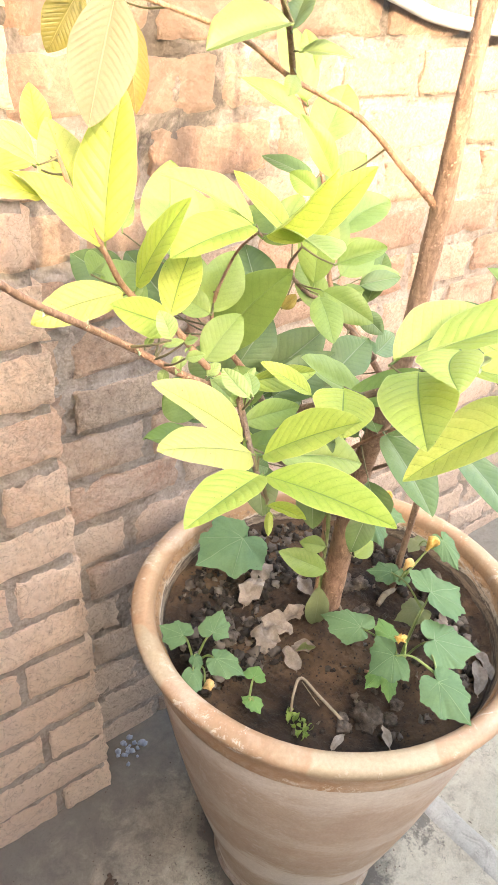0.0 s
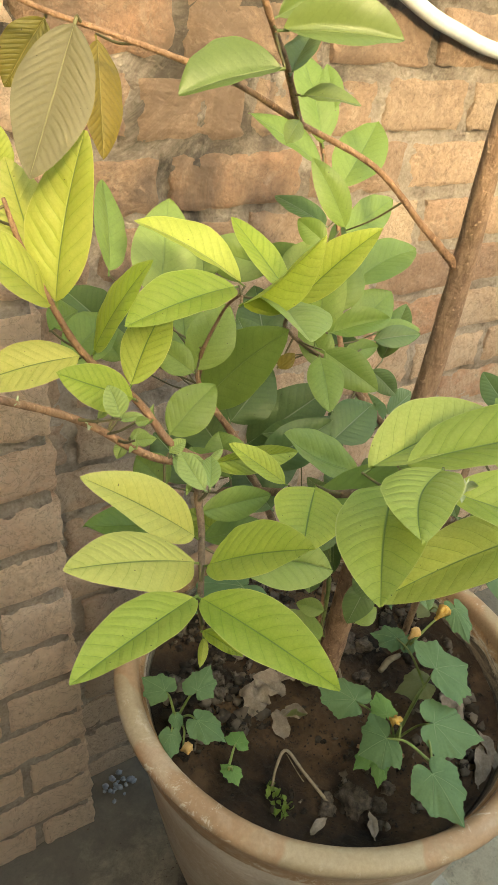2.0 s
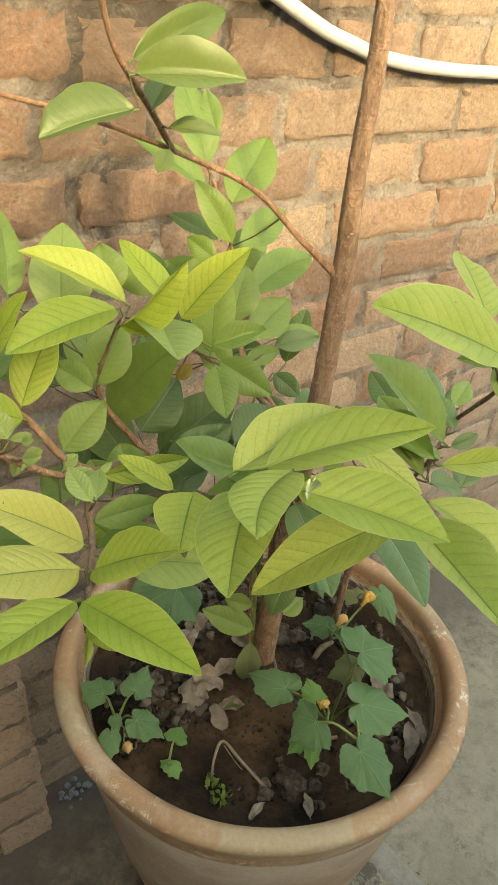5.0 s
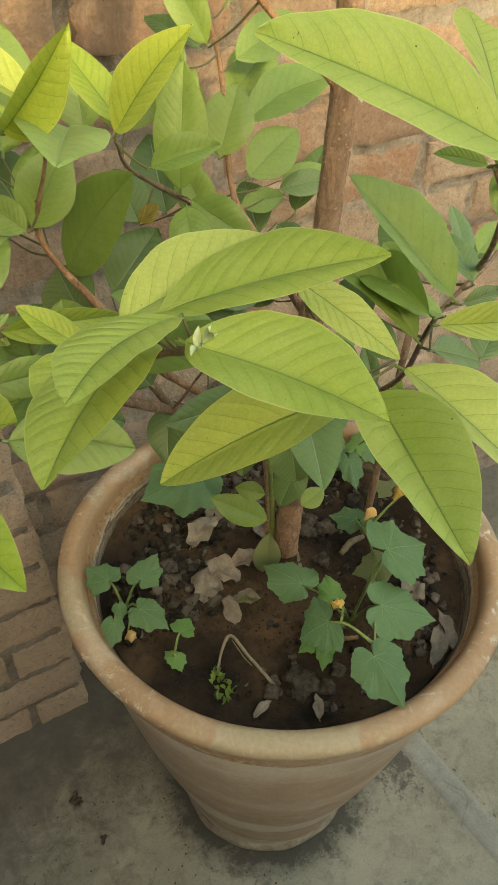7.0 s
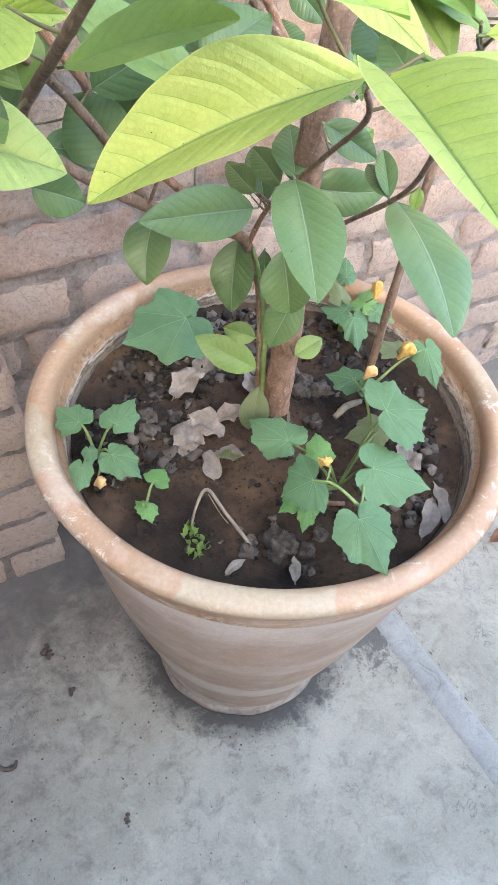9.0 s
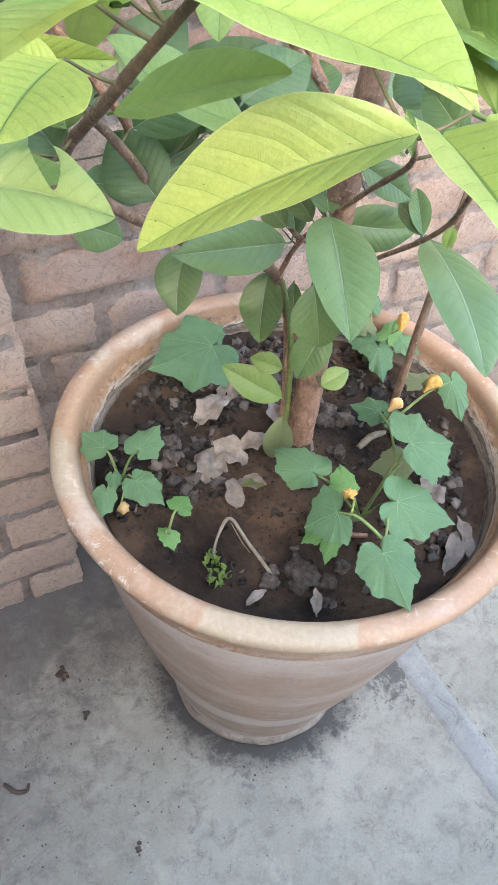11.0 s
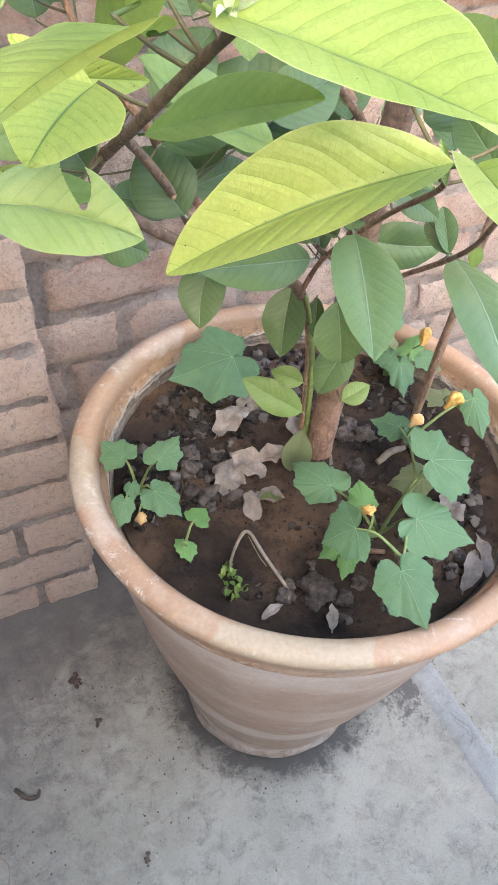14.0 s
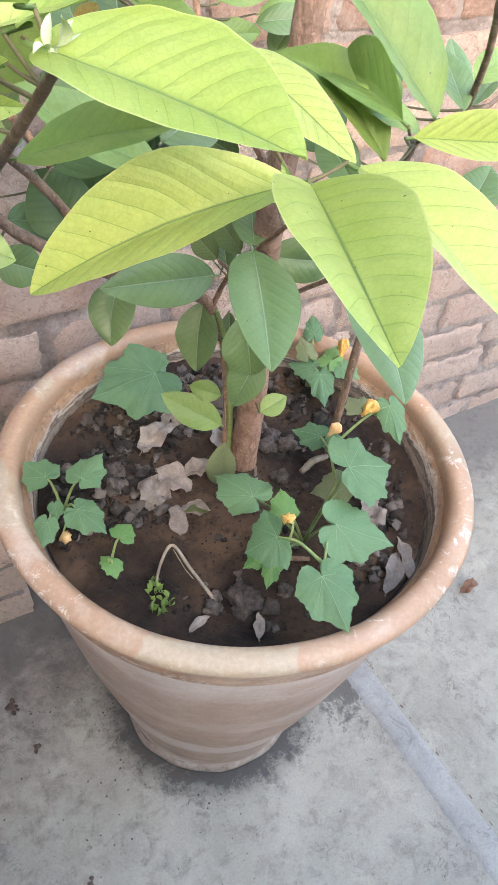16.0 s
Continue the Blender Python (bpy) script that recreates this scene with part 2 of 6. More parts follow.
    for spot, wide in SALT_SPOTS:
        far = nt.nodes.new("ShaderNodeVectorMath")
        far.operation = "DISTANCE"
        nt.links.new(p, far.inputs[0])
        far.inputs[1].default_value = spot
        near = grey(nt, far.outputs["Value"], 0.1 * wide, wide, 0.17, -0.02)
        c = mixc(nt, calc(nt, "MULTIPLY", grey(nt, calc(nt, "ADD", crumbs, near), 0.66, 0.71, 0.0, 0.75), grey(nt, far.outputs["Value"], wide, 1.2 * wide, 1.0, 0.0)), c, (0.76, 0.74, 0.70))
    streak = noise_tex(nt, flat.outputs[0], 9.0, 5.0, 0.6, 0.7)
    c = mixc(nt, grey(nt, streak, 0.58 - 0.1 * (wash - 0.55), 0.7, 0.0, wash), c, (0.64, 0.59, 0.53))
    c = mixc(nt, grey(nt, streak, 0.26, 0.4, 0.45, 0.0), c, (0.36, 0.245, 0.175))
    if wash > 0.7:
        # the potter's rings: lime that has settled in bands round the body
        ring = calc(nt, "ADD", calc(nt, "ADD", xyz.outputs["Z"], calc(nt, "MULTIPLY", xyz.outputs["X"], 0.09)), calc(nt, "MULTIPLY_ADD", bands, 0.10, -0.05))
        lines = noise_tex(nt, flat.outputs[0], 34.0, 6.0, 0.65, 0.4)
        ring = calc(nt, "ADD", ring, calc(nt, "MULTIPLY_ADD", lines, 0.06, -0.03))
        band = ramp(nt, grey(nt, ring, 0.0, 0.53), [(0.03, (0.64, 0.58, 0.51)), (0.07, (0.39, 0.285, 0.21)), (0.22, (0.41, 0.29, 0.21)), (0.27, (0.62, 0.56, 0.505)), (0.36, (0.60, 0.53, 0.47)), (0.40, (0.38, 0.255, 0.175)), (0.56, (0.42, 0.295, 0.215)), (0.62, (0.53, 0.44, 0.37)), (0.68, (0.42, 0.30, 0.225)), (0.82, (0.44, 0.325, 0.25)), (0.90, (0.62, 0.56, 0.51))])
        c = mixc(nt, 0.78, c, band)
    else:
        c = mixc(nt, 1.0, c, (0.96, 0.91, 0.835), "MULTIPLY")
    c = mixc(nt, grey(nt, fine, 0.3, 0.75, 0.0, 0.3), c, (0.25, 0.18, 0.13), "MULTIPLY")
    nt.links.new(c, b.inputs["Base Color"])
    nt.links.new(grey(nt, mid, 0.3, 0.7, 0.36, 0.75), b.inputs["Roughness"])
    bump(nt, calc(nt, "ADD", salt, calc(nt, "MULTIPLY", fine, 0.4)), b, 0.3, 0.002)
    return m


def make_inner_crust():
    """Old clay above, lime crust and black algae streaks below, in rings that waver."""
    m, nt, b = material("salt_crusted_inner_clay")
    p = place(nt)
    flat = nt.nodes.new("ShaderNodeMapping")
    flat.inputs["Scale"].default_value = (0.6, 0.6, 3.0)
    nt.links.new(p, flat.inputs["Vector"])
    a, fine = noise_tex(nt, flat.outputs[0], 26.0, 8.0, 0.72, 0.9), noise_tex(nt, p, 260.0, 5.0, 0.7)
    grit = noise_tex(nt, p, 95.0, 6.0, 0.75)
    xyz = nt.nodes.new("ShaderNodeSeparateXYZ")
    nt.links.new(p, xyz.inputs[0])
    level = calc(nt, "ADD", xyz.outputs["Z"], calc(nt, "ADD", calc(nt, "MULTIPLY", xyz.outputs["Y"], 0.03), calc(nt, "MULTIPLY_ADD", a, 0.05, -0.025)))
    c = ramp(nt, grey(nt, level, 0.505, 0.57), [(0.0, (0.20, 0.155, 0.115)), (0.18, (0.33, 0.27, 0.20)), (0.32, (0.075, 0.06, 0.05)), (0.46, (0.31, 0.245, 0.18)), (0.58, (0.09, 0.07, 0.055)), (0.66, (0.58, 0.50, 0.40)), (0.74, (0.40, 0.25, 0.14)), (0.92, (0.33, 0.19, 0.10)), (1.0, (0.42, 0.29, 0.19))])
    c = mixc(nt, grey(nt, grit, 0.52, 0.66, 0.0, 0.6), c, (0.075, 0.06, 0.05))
    c = mixc(nt, grey(nt, fine, 0.55, 0.75, 0.0, 0.5), c, (0.58, 0.53, 0.46))
    nt.links.new(c, b.inputs["Base Color"])
    b.inputs["Roughness"].default_value = 0.85
    bump(nt, calc(nt, "ADD", a, calc(nt, "ADD", fine, grit)), b, 0.7, 0.004)
    return m


def make_soil():
    m, nt, b = material("damp_dark_soil")
    p = place(nt)
    big, mid, fine = noise_tex(nt, p, 9.0, 5.0, 0.6), noise_tex(nt, p, 60.0, 8.0, 0.7), noise_tex(nt, p, 420.0, 5.0, 0.7)
    c = ramp(nt, big, [(0.35, (0.007, 0.0045, 0.003)), (0.5, (0.060, 0.036, 0.021)), (0.66, (0.14, 0.086, 0.051))])
    c = mixc(nt, grey(nt, mid, 0.5, 0.72, 0.0, 0.7), c, (0.009, 0.0065, 0.005))
    c = mixc(nt, grey(nt, fine, 0.6, 0.8, 0.0, 0.4), c, (0.11, 0.08, 0.055))
    pits = noise_tex(nt, p, 150.0, 3.0, 0.5)
    c = mixc(nt, grey(nt, pits, 0.66, 0.72, 0.0, 0.8), c, (0.006, 0.004, 0.003))
    b.inputs["Specular IOR Level"].default_value = 0.3
    nt.links.new(c, b.inputs["Base Color"])
    nt.links.new(grey(nt, big, 0.35, 0.65, 0.6, 0.9), b.inputs["Roughness"])
    bump(nt, calc(nt, "ADD", fine, calc(nt, "MULTIPLY", mid, 2.5)), b, 0.7, 0.004)
    return m


def make_plain(name, lo, hi, rough, scale=60.0, relief=0.3, random_tone=0.0, spec=0.5):
    """A natural surface between two colours, mottled at two scales."""
    m, nt, b = material(name)
    p = place(nt)
    big, fine = noise_tex(nt, p, scale, 6.0, 0.65), noise_tex(nt, p, scale * 7.0, 5.0, 0.7)
    c = mixc(nt, grey(nt, big, 0.33, 0.68), lo, hi)
    c = mixc(nt, grey(nt, fine, 0.35, 0.75, 0.0, 0.35), c, tuple(0.55 * v for v in lo))
    if random_tone:
        k = grey(nt, chance(nt), 0.0, 1.0, 1.0 - random_tone, 1.0 + random_tone)
        n = nt.nodes.new("ShaderNodeHueSaturation")
        nt.links.new(k, n.inputs["Value"])
        nt.links.new(c, n.inputs["Color"])
        c = n.outputs["Color"]
    nt.links.new(c, b.inputs["Base Color"])
    b.inputs["Roughness"].default_value = rough
    b.inputs["Specular IOR Level"].default_value = spec
    if relief:
        bump(nt, calc(nt, "ADD", fine, big), b, relief, 0.002)
    return m


def make_bark(name, lo, hi):
    """Thin bark: long grain, pale warts, darker rings where old leaves sat."""
    m, nt, b = material(name)
    p = place(nt)
    flat = nt.nodes.new("ShaderNodeMapping")
    flat.inputs["Scale"].default_value = (1.0, 1.0, 0.35)
    nt.links.new(p, flat.inputs["Vector"])
    rings = nt.nodes.new("ShaderNodeMapping")
    rings.inputs["Scale"].default_value = (0.25, 0.25, 1.6)
    nt.links.new(p, rings.inputs["Vector"])
    a, fine = noise_tex(nt, flat.outputs[0], 150.0, 7.0, 0.7, 0.5), noise_tex(nt, p, 420.0, 5.0, 0.7)
    scar, wart = noise_tex(nt, rings.outputs[0], 55.0, 5.0, 0.65, 0.4), noise_tex(nt, p, 230.0, 2.0, 0.5)
    c = ramp(nt, a, [(0.35, lo), (0.55, hi), (0.72, tuple(min(0.8, 1.25 * v) for v in hi))])
    c = mixc(nt, grey(nt, scar, 0.57, 0.70, 0.0, 0.45), c, tuple(0.65 * v for v in lo))
    c = mixc(nt, grey(nt, wart, 0.64, 0.70, 0.0, 0.7), c, tuple(min(0.8, 1.7 * v) for v in hi))
    c = mixc(nt, grey(nt, fine, 0.35, 0.75, 0.0, 0.4), c, tuple(0.7 * v for v in lo))
    nt.links.new(c, b.inputs["Base Color"])
    b.inputs["Roughness"].default_value = 0.85
    bump(nt, calc(nt, "ADD", calc(nt, "ADD", a, calc(nt, "MULTIPLY", fine, 0.7)), calc(nt, "ADD", scar, wart)), b, 0.9, 0.0026)
    return m


def make_leaf(name, dark, light, vein, rib, veins=10.0, slant=0.98, glow=0.4, rough=0.5, rim=None, net=0.12, side_ink=0.6, quilt=0.13):
    """A leaf blade: yellower between its side veins, greener along them, a midrib, a thin paler rim, light that shines through."""
    m, nt, b = material(name)
    uv = nt.nodes.new("ShaderNodeSeparateXYZ")
    nt.links.new(place(nt, "uv"), uv.inputs[0])
    p = place(nt)
    across = calc(nt, "ABSOLUTE", calc(nt, "MULTIPLY_ADD", uv.outputs["X"], 2.0, -1.0))
    blotch, fine = noise_tex(nt, p, 45.0, 4.0, 0.6), noise_tex(nt, p, 420.0, 5.0, 0.6)
    breadth = calc(nt, "POWER", calc(nt, "MAXIMUM", calc(nt, "SINE", calc(nt, "MULTIPLY", calc(nt, "POWER", uv.outputs["Y"], 0.86), math.pi)), 0.0), 0.74)
    bend = calc(nt, "MULTIPLY", calc(nt, "MULTIPLY", calc(nt, "POWER", across, 1.08), breadth), slant)
    wob = calc(nt, "MULTIPLY_ADD", noise_tex(nt, p, 30.0, 3.0, 0.5), 0.09, -0.045)
    phase = calc(nt, "MULTIPLY", calc(nt, "ADD", calc(nt, "SUBTRACT", uv.outputs["Y"], calc(nt, "MULTIPLY", bend, 0.25)), wob), veins)
    saw = calc(nt, "ABSOLUTE", calc(nt, "SUBTRACT", calc(nt, "FRACT", phase), 0.5))
    fade = grey(nt, across, 0.7, 1.0, 1.0, 0.25)
    side = calc(nt, "MULTIPLY", grey(nt, saw, 0.003, 0.03, 1.0, 0.0), fade)
    halo = calc(nt, "MAXIMUM", calc(nt, "MULTIPLY", grey(nt, saw, 0.0, 0.30, 1.0, 0.0), fade), grey(nt, across, 0.0, 0.16, 1.6, 0.0))
    mid = grey(nt, across, 0.010, 0.034, 1.0, 0.0)
    tone = calc(nt, "ADD", calc(nt, "MULTIPLY", blotch, 0.8), calc(nt, "MULTIPLY_ADD", chance(nt), 0.6, -0.12))
    tone = calc(nt, "SUBTRACT", tone, calc(nt, "MULTIPLY", halo, quilt))
    c = mixc(nt, grey(nt, tone, 0.0, 0.75), dark, light)
    c = mixc(nt, grey(nt, fine, 0.35, 0.75, 0.0, 0.22), c, tuple(0.7 * v for v in dark))
    c = mixc(nt, calc(nt, "MULTIPLY", side, grey(nt, blotch, 0.3, 0.7, side_ink, side_ink * 0.5)), c, vein)
    c = mixc(nt, calc(nt, "MULTIPLY", mid, 0.8), c, rib)
    c = mixc(nt, grey(nt, across, 0.965, 0.985, 0.0, 0.55), c, rim or light)
    cells = nt.nodes.new("ShaderNodeTexVoronoi")
    cells.feature = "DISTANCE_TO_EDGE"
    cells.inputs["Scale"].default_value = 460.0
    nt.links.new(p, cells.inputs["Vector"])
    mesh_veins = grey(nt, cells.outputs["Distance"], 0.0, 0.13, 1.0, 0.0)
    c = mixc(nt, calc(nt, "MULTIPLY", mesh_veins, net), c, vein)
    spots = noise_tex(nt, p, 620.0, 1.0, 0.4)
    c = mixc(nt, grey(nt, spots, 0.795, 0.805, 0.0, 0.85), c, (0.05, 0.04, 0.015))
    nt.links.new(c, b.inputs["Base Color"])
    b.inputs["Roughness"].default_value = rough
    b.inputs["Specular IOR Level"].default_value = 0.5
    relief = calc(nt, "ADD", calc(nt, "MULTIPLY", calc(nt, "ADD", calc(nt, "ADD", calc(nt, "MULTIPLY", halo, 4.0 * quilt), calc(nt, "MULTIPLY", mesh_veins, 0.03)), calc(nt, "MULTIPLY", mid, 1.5)), -1.0), calc(nt, "MULTIPLY", fine, 0.35))
    bn = bump(nt, relief, b, 0.5, 0.0012)
    tr = nt.nodes.new("ShaderNodeBsdfTranslucent")
    nt.links.new(mixc(nt, 1.0, c, (0.94, 1.0, 0.66), "MULTIPLY"), tr.inputs["Color"])
    nt.links.new(bn.outputs["Normal"], tr.inputs["Normal"])
    mx = nt.nodes.new("ShaderNodeMixShader")
    mx.inputs["Fac"].default_value = glow
    nt.links.new(b.outputs[0], mx.inputs[1])
    nt.links.new(tr.outputs[0], mx.inputs[2])
    nt.links.new(mx.outputs[0], nt.nodes["Material Output"].inputs["Surface"])
    return m


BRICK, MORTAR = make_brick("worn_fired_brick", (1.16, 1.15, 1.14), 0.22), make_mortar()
PIER_BRICK = make_brick("pale_fired_brick", (1.52, 1.50, 1.47), 0.7)
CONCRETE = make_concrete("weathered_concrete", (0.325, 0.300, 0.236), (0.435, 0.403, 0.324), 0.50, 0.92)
SMOOTH_CEMENT = make_concrete("smooth_cement_fillet", (0.325, 0.315, 0.28), (0.40, 0.385, 0.345), 0.35)
TERRACOTTA, CRUST, SOIL = make_terracotta("salt_flecked_terracotta", 0.6), make_inner_crust(), make_soil()
BODY_CLAY = make_terracotta("limewashed_terracotta", 0.3, 0.9)
CLOD = make_plain("dry_grey_clod", (0.04, 0.032, 0.026), (0.185, 0.152, 0.127), 0.95, 130.0, 0.9, 0.35)
CRUMB = make_plain("dark_and_pale_crumbs", (0.014, 0.010, 0.007), (0.04, 0.029, 0.02), 0.95, 90.0, 0.6)
_nt = CRUMB.node_tree
_isle = _nt.nodes.new("ShaderNodeNewGeometry").outputs["Random Per Island"]
_bsdf = _nt.nodes["Principled BSDF"]
_old = _bsdf.inputs["Base Color"].links[0].from_socket
_nt.links.new(mixc(_nt, grey(_nt, _isle, 0.45, 0.98, 0.0, 0.85), _old, (0.19, 0.16, 0.135)), _bsdf.inputs["Base Color"])
CLOD_DARK = make_plain("dark_soil_grains", (0.012, 0.008, 0.006), (0.07, 0.048, 0.033), 0.95, 200.0, 0.3)
DRY_LEAF = make_plain("bleached_dry_leaf", (0.15, 0.12, 0.095), (0.33, 0.28, 0.23), 0.85, 70.0, 0.4, 0.2)
BROWN_LEAF = make_plain("rusty_dead_leaf", (0.16, 0.075, 0.04), (0.33, 0.18, 0.11), 0.8, 80.0, 0.4)
STRAW = make_plain("bleached_straw", (0.20, 0.165, 0.12), (0.33, 0.28, 0.21), 0.8, 120.0, 0.3)
PIPE = make_plain("white_plastic", (0.50, 0.535, 0.55), (0.62, 0.64, 0.64), 0.45, 14.0, 0.05)
LINT = make_plain("pale_blue_plastic", (0.15, 0.19, 0.26), (0.32, 0.37, 0.45), 0.5, 90.0, 0.3)
FOOT_CLAY = make_plain("chalky_rough_clay", (0.27, 0.20, 0.15), (0.53, 0.47, 0.40), 0.9, 55.0, 0.8)
DEBRIS = make_plain("dark_debris", (0.06, 0.045, 0.035), (0.15, 0.10, 0.07), 0.9, 90.0, 0.5)
BARK = make_bark("brown_guava_bark", (0.155, 0.10, 0.068), (0.29, 0.195, 0.135))
BUD = make_plain("downy_white_green_bud", (0.36, 0.46, 0.26), (0.54, 0.61, 0.42), 0.7, 160.0, 0.2)
BARK_PALE = make_bark("pale_trunk_bark", (0.20, 0.12, 0.083), (0.38, 0.245, 0.172))
TWIG_RED = make_bark("reddish_young_twig", (0.22, 0.118, 0.072), (0.38, 0.225, 0.145))
STEM_GREEN = make_plain("green_stem", (0.16, 0.24, 0.07), (0.28, 0.36, 0.13), 0.6, 120.0, 0.2)
STALK = make_plain("brownish_leaf_stalk", (0.10, 0.088, 0.04), (0.17, 0.15, 0.07), 0.6, 120.0, 0.2)
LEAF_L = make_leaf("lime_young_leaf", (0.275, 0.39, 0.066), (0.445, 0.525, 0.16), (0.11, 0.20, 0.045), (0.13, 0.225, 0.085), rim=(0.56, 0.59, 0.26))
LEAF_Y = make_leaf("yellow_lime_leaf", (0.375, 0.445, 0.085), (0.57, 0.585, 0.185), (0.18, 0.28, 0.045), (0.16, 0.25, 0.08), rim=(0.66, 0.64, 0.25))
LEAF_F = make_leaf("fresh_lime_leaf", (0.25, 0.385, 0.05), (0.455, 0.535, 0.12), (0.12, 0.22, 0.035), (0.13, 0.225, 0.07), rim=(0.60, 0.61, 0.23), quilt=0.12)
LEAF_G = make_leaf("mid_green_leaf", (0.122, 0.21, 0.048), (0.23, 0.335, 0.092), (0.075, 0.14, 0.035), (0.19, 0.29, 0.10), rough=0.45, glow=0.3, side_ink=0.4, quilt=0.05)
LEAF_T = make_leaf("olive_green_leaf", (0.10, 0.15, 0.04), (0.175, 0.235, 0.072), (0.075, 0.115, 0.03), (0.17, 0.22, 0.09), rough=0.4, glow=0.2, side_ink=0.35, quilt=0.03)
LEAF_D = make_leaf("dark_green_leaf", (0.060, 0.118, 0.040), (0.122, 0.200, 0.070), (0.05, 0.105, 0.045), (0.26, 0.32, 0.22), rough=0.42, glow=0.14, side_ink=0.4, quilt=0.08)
LEAF_P = make_leaf("pale_sprout_leaf", (0.23, 0.34, 0.11), (0.36, 0.47, 0.18), (0.18, 0.28, 0.08), (0.36, 0.46, 0.24), veins=8.0, glow=0.3)
LEAF_B = make_leaf("dull_brown_leaf", (0.115, 0.105, 0.05), (0.185, 0.165, 0.088), (0.12, 0.105, 0.055), (0.34, 0.32, 0.17), veins=15.0, glow=0.3)
LEAF_O = make_leaf("ochre_ageing_leaf", (0.12, 0.125, 0.03), (0.27, 0.20, 0.045), (0.12, 0.11, 0.03), (0.34, 0.28, 0.1), veins=14.0, glow=0.4)
VINE_LEAF = make_leaf("blue_green_vine_leaf", (0.052, 0.132, 0.055), (0.138, 0.252, 0.115), (0.14, 0.26, 0.13), (0.24, 0.36, 0.20), veins=4.0, slant=1.6, rough=0.65, glow=0.25, side_ink=0.12, quilt=0.0)
YOUNG_VINE = make_leaf("bright_green_vine_leaf", (0.07, 0.19, 0.05), (0.17, 0.33, 0.10), (0.15, 0.30, 0.10), (0.24, 0.38, 0.16), veins=4.0, slant=1.6, rough=0.6, glow=0.3, side_ink=0.12, quilt=0.0)
SPROUT_LEAF = make_leaf("dull_grey_green_leaf", (0.13, 0.17, 0.07), (0.22, 0.26, 0.13), (0.1, 0.14, 0.06), (0.24, 0.27, 0.15), glow=0.3, side_ink=0.2, quilt=0.0)
PETAL = make_plain("yellow_petal", (0.60, 0.31, 0.05), (0.78, 0.56, 0.19), 0.7, 260.0, 0.5)
PETAL_WHITE = make_plain("withered_petal", (0.60, 0.36, 0.13), (0.70, 0.52, 0.28), 0.7, 110.0, 0.1)

# ---- building helpers ----
def finish(name, bm, mat, smooth=True):
    me = bpy.data.meshes.new(name)
    bm.normal_update()
    bm.to_mesh(me)
    bm.free()
    if smooth:
        for f in me.polygons:
            f.use_smooth = True
    me.materials.append(mat)
    return me


def part(name, bm, mat, parent, label="", smooth=True):
    ob = new(name, finish(name, bm, mat, smooth))
    ob.parent = parent
    if label:
        ob["label"] = label
    return ob


def thing(name, bm, mat, label, category, group="", kind="", smooth=True):
    return tagged(new(name, finish(name, bm, mat, smooth)), label, category, group, kind)


def empty(name, at, label, category, group=""):
    ob = new(name)
    ob.empty_display_size = 0.02
    ob.location = at
    return tagged(ob, label, category, group)


def box(bm, x0, x1, y0, y1, z0, z1):
    v = [bm.verts.new((x, y, z)) for z in (z0, z1) for y in (y0, y1) for x in (x0, x1)]
    for q in ((0, 2, 3, 1), (4, 5, 7, 6), (0, 1, 5, 4), (1, 3, 7, 5), (3, 2, 6, 7), (2, 0, 4, 6)):
        bm.faces.new([v[i] for i in q])


def sheet(bm, x0, x1, y0, y1, nx, ny, height):
    """A grid in x and y whose height comes from a function."""
    rows = [[bm.verts.new((x0 + (x1 - x0) * i / nx, y0 + (y1 - y0) * j / ny, 0.0)) for i in range(nx + 1)] for j in range(ny + 1)]
    for r in rows:
        for v in r:
            v.co.z = height(v.co.x, v.co.y)
    for j in range(ny):
        for i in range(nx):
            bm.faces.new((rows[j][i], rows[j][i + 1], rows[j + 1][i + 1], rows[j + 1][i]))


def spin(bm, profile, n=72, wobble=0.0, seed=0.0):
    """A turned body from (radius, z) pairs; wobble roughens it by a few parts of a thousand."""
    rings = []
    for r, z in profile:
        ring = []
        for i in range(n):
            a = 2 * math.pi * i / n
            k = r * (1 + wobble * noise.noise((math.cos(a) * 2.2 + seed, math.sin(a) * 2.2, z * 9.0)))
            ring.append(bm.verts.new((k * math.cos(a), k * math.sin(a), z + 0.35 * wobble * noise.noise((math.cos(a) * 3, math.sin(a) * 3 + seed, z * 5)))))
        rings.append(ring)
    for a, b in zip(rings, rings[1:]):
        for i in range(n):
            bm.faces.new((a[i], a[(i + 1) % n], b[(i + 1) % n], b[i]))
    return rings


def smooth_line(points, per=6):
    """Catmull-Rom through the points (with a radius as the fourth number)."""
    pts = [np.array(p, float) for p in points]
    pts = [2 * pts[0] - pts[1], *pts, 2 * pts[-1] - pts[-2]]
    out = []
    for a, b, c, d in zip(pts, pts[1:], pts[2:], pts[3:]):
        for k in range(per):
            t = k / per
            out.append(0.5 * (2 * b + (c - a) * t + (2 * a - 5 * b + 4 * c - d) * t * t + (3 * b - a - 3 * c + d) * t ** 3))
    out.append(pts[-2])
    return out


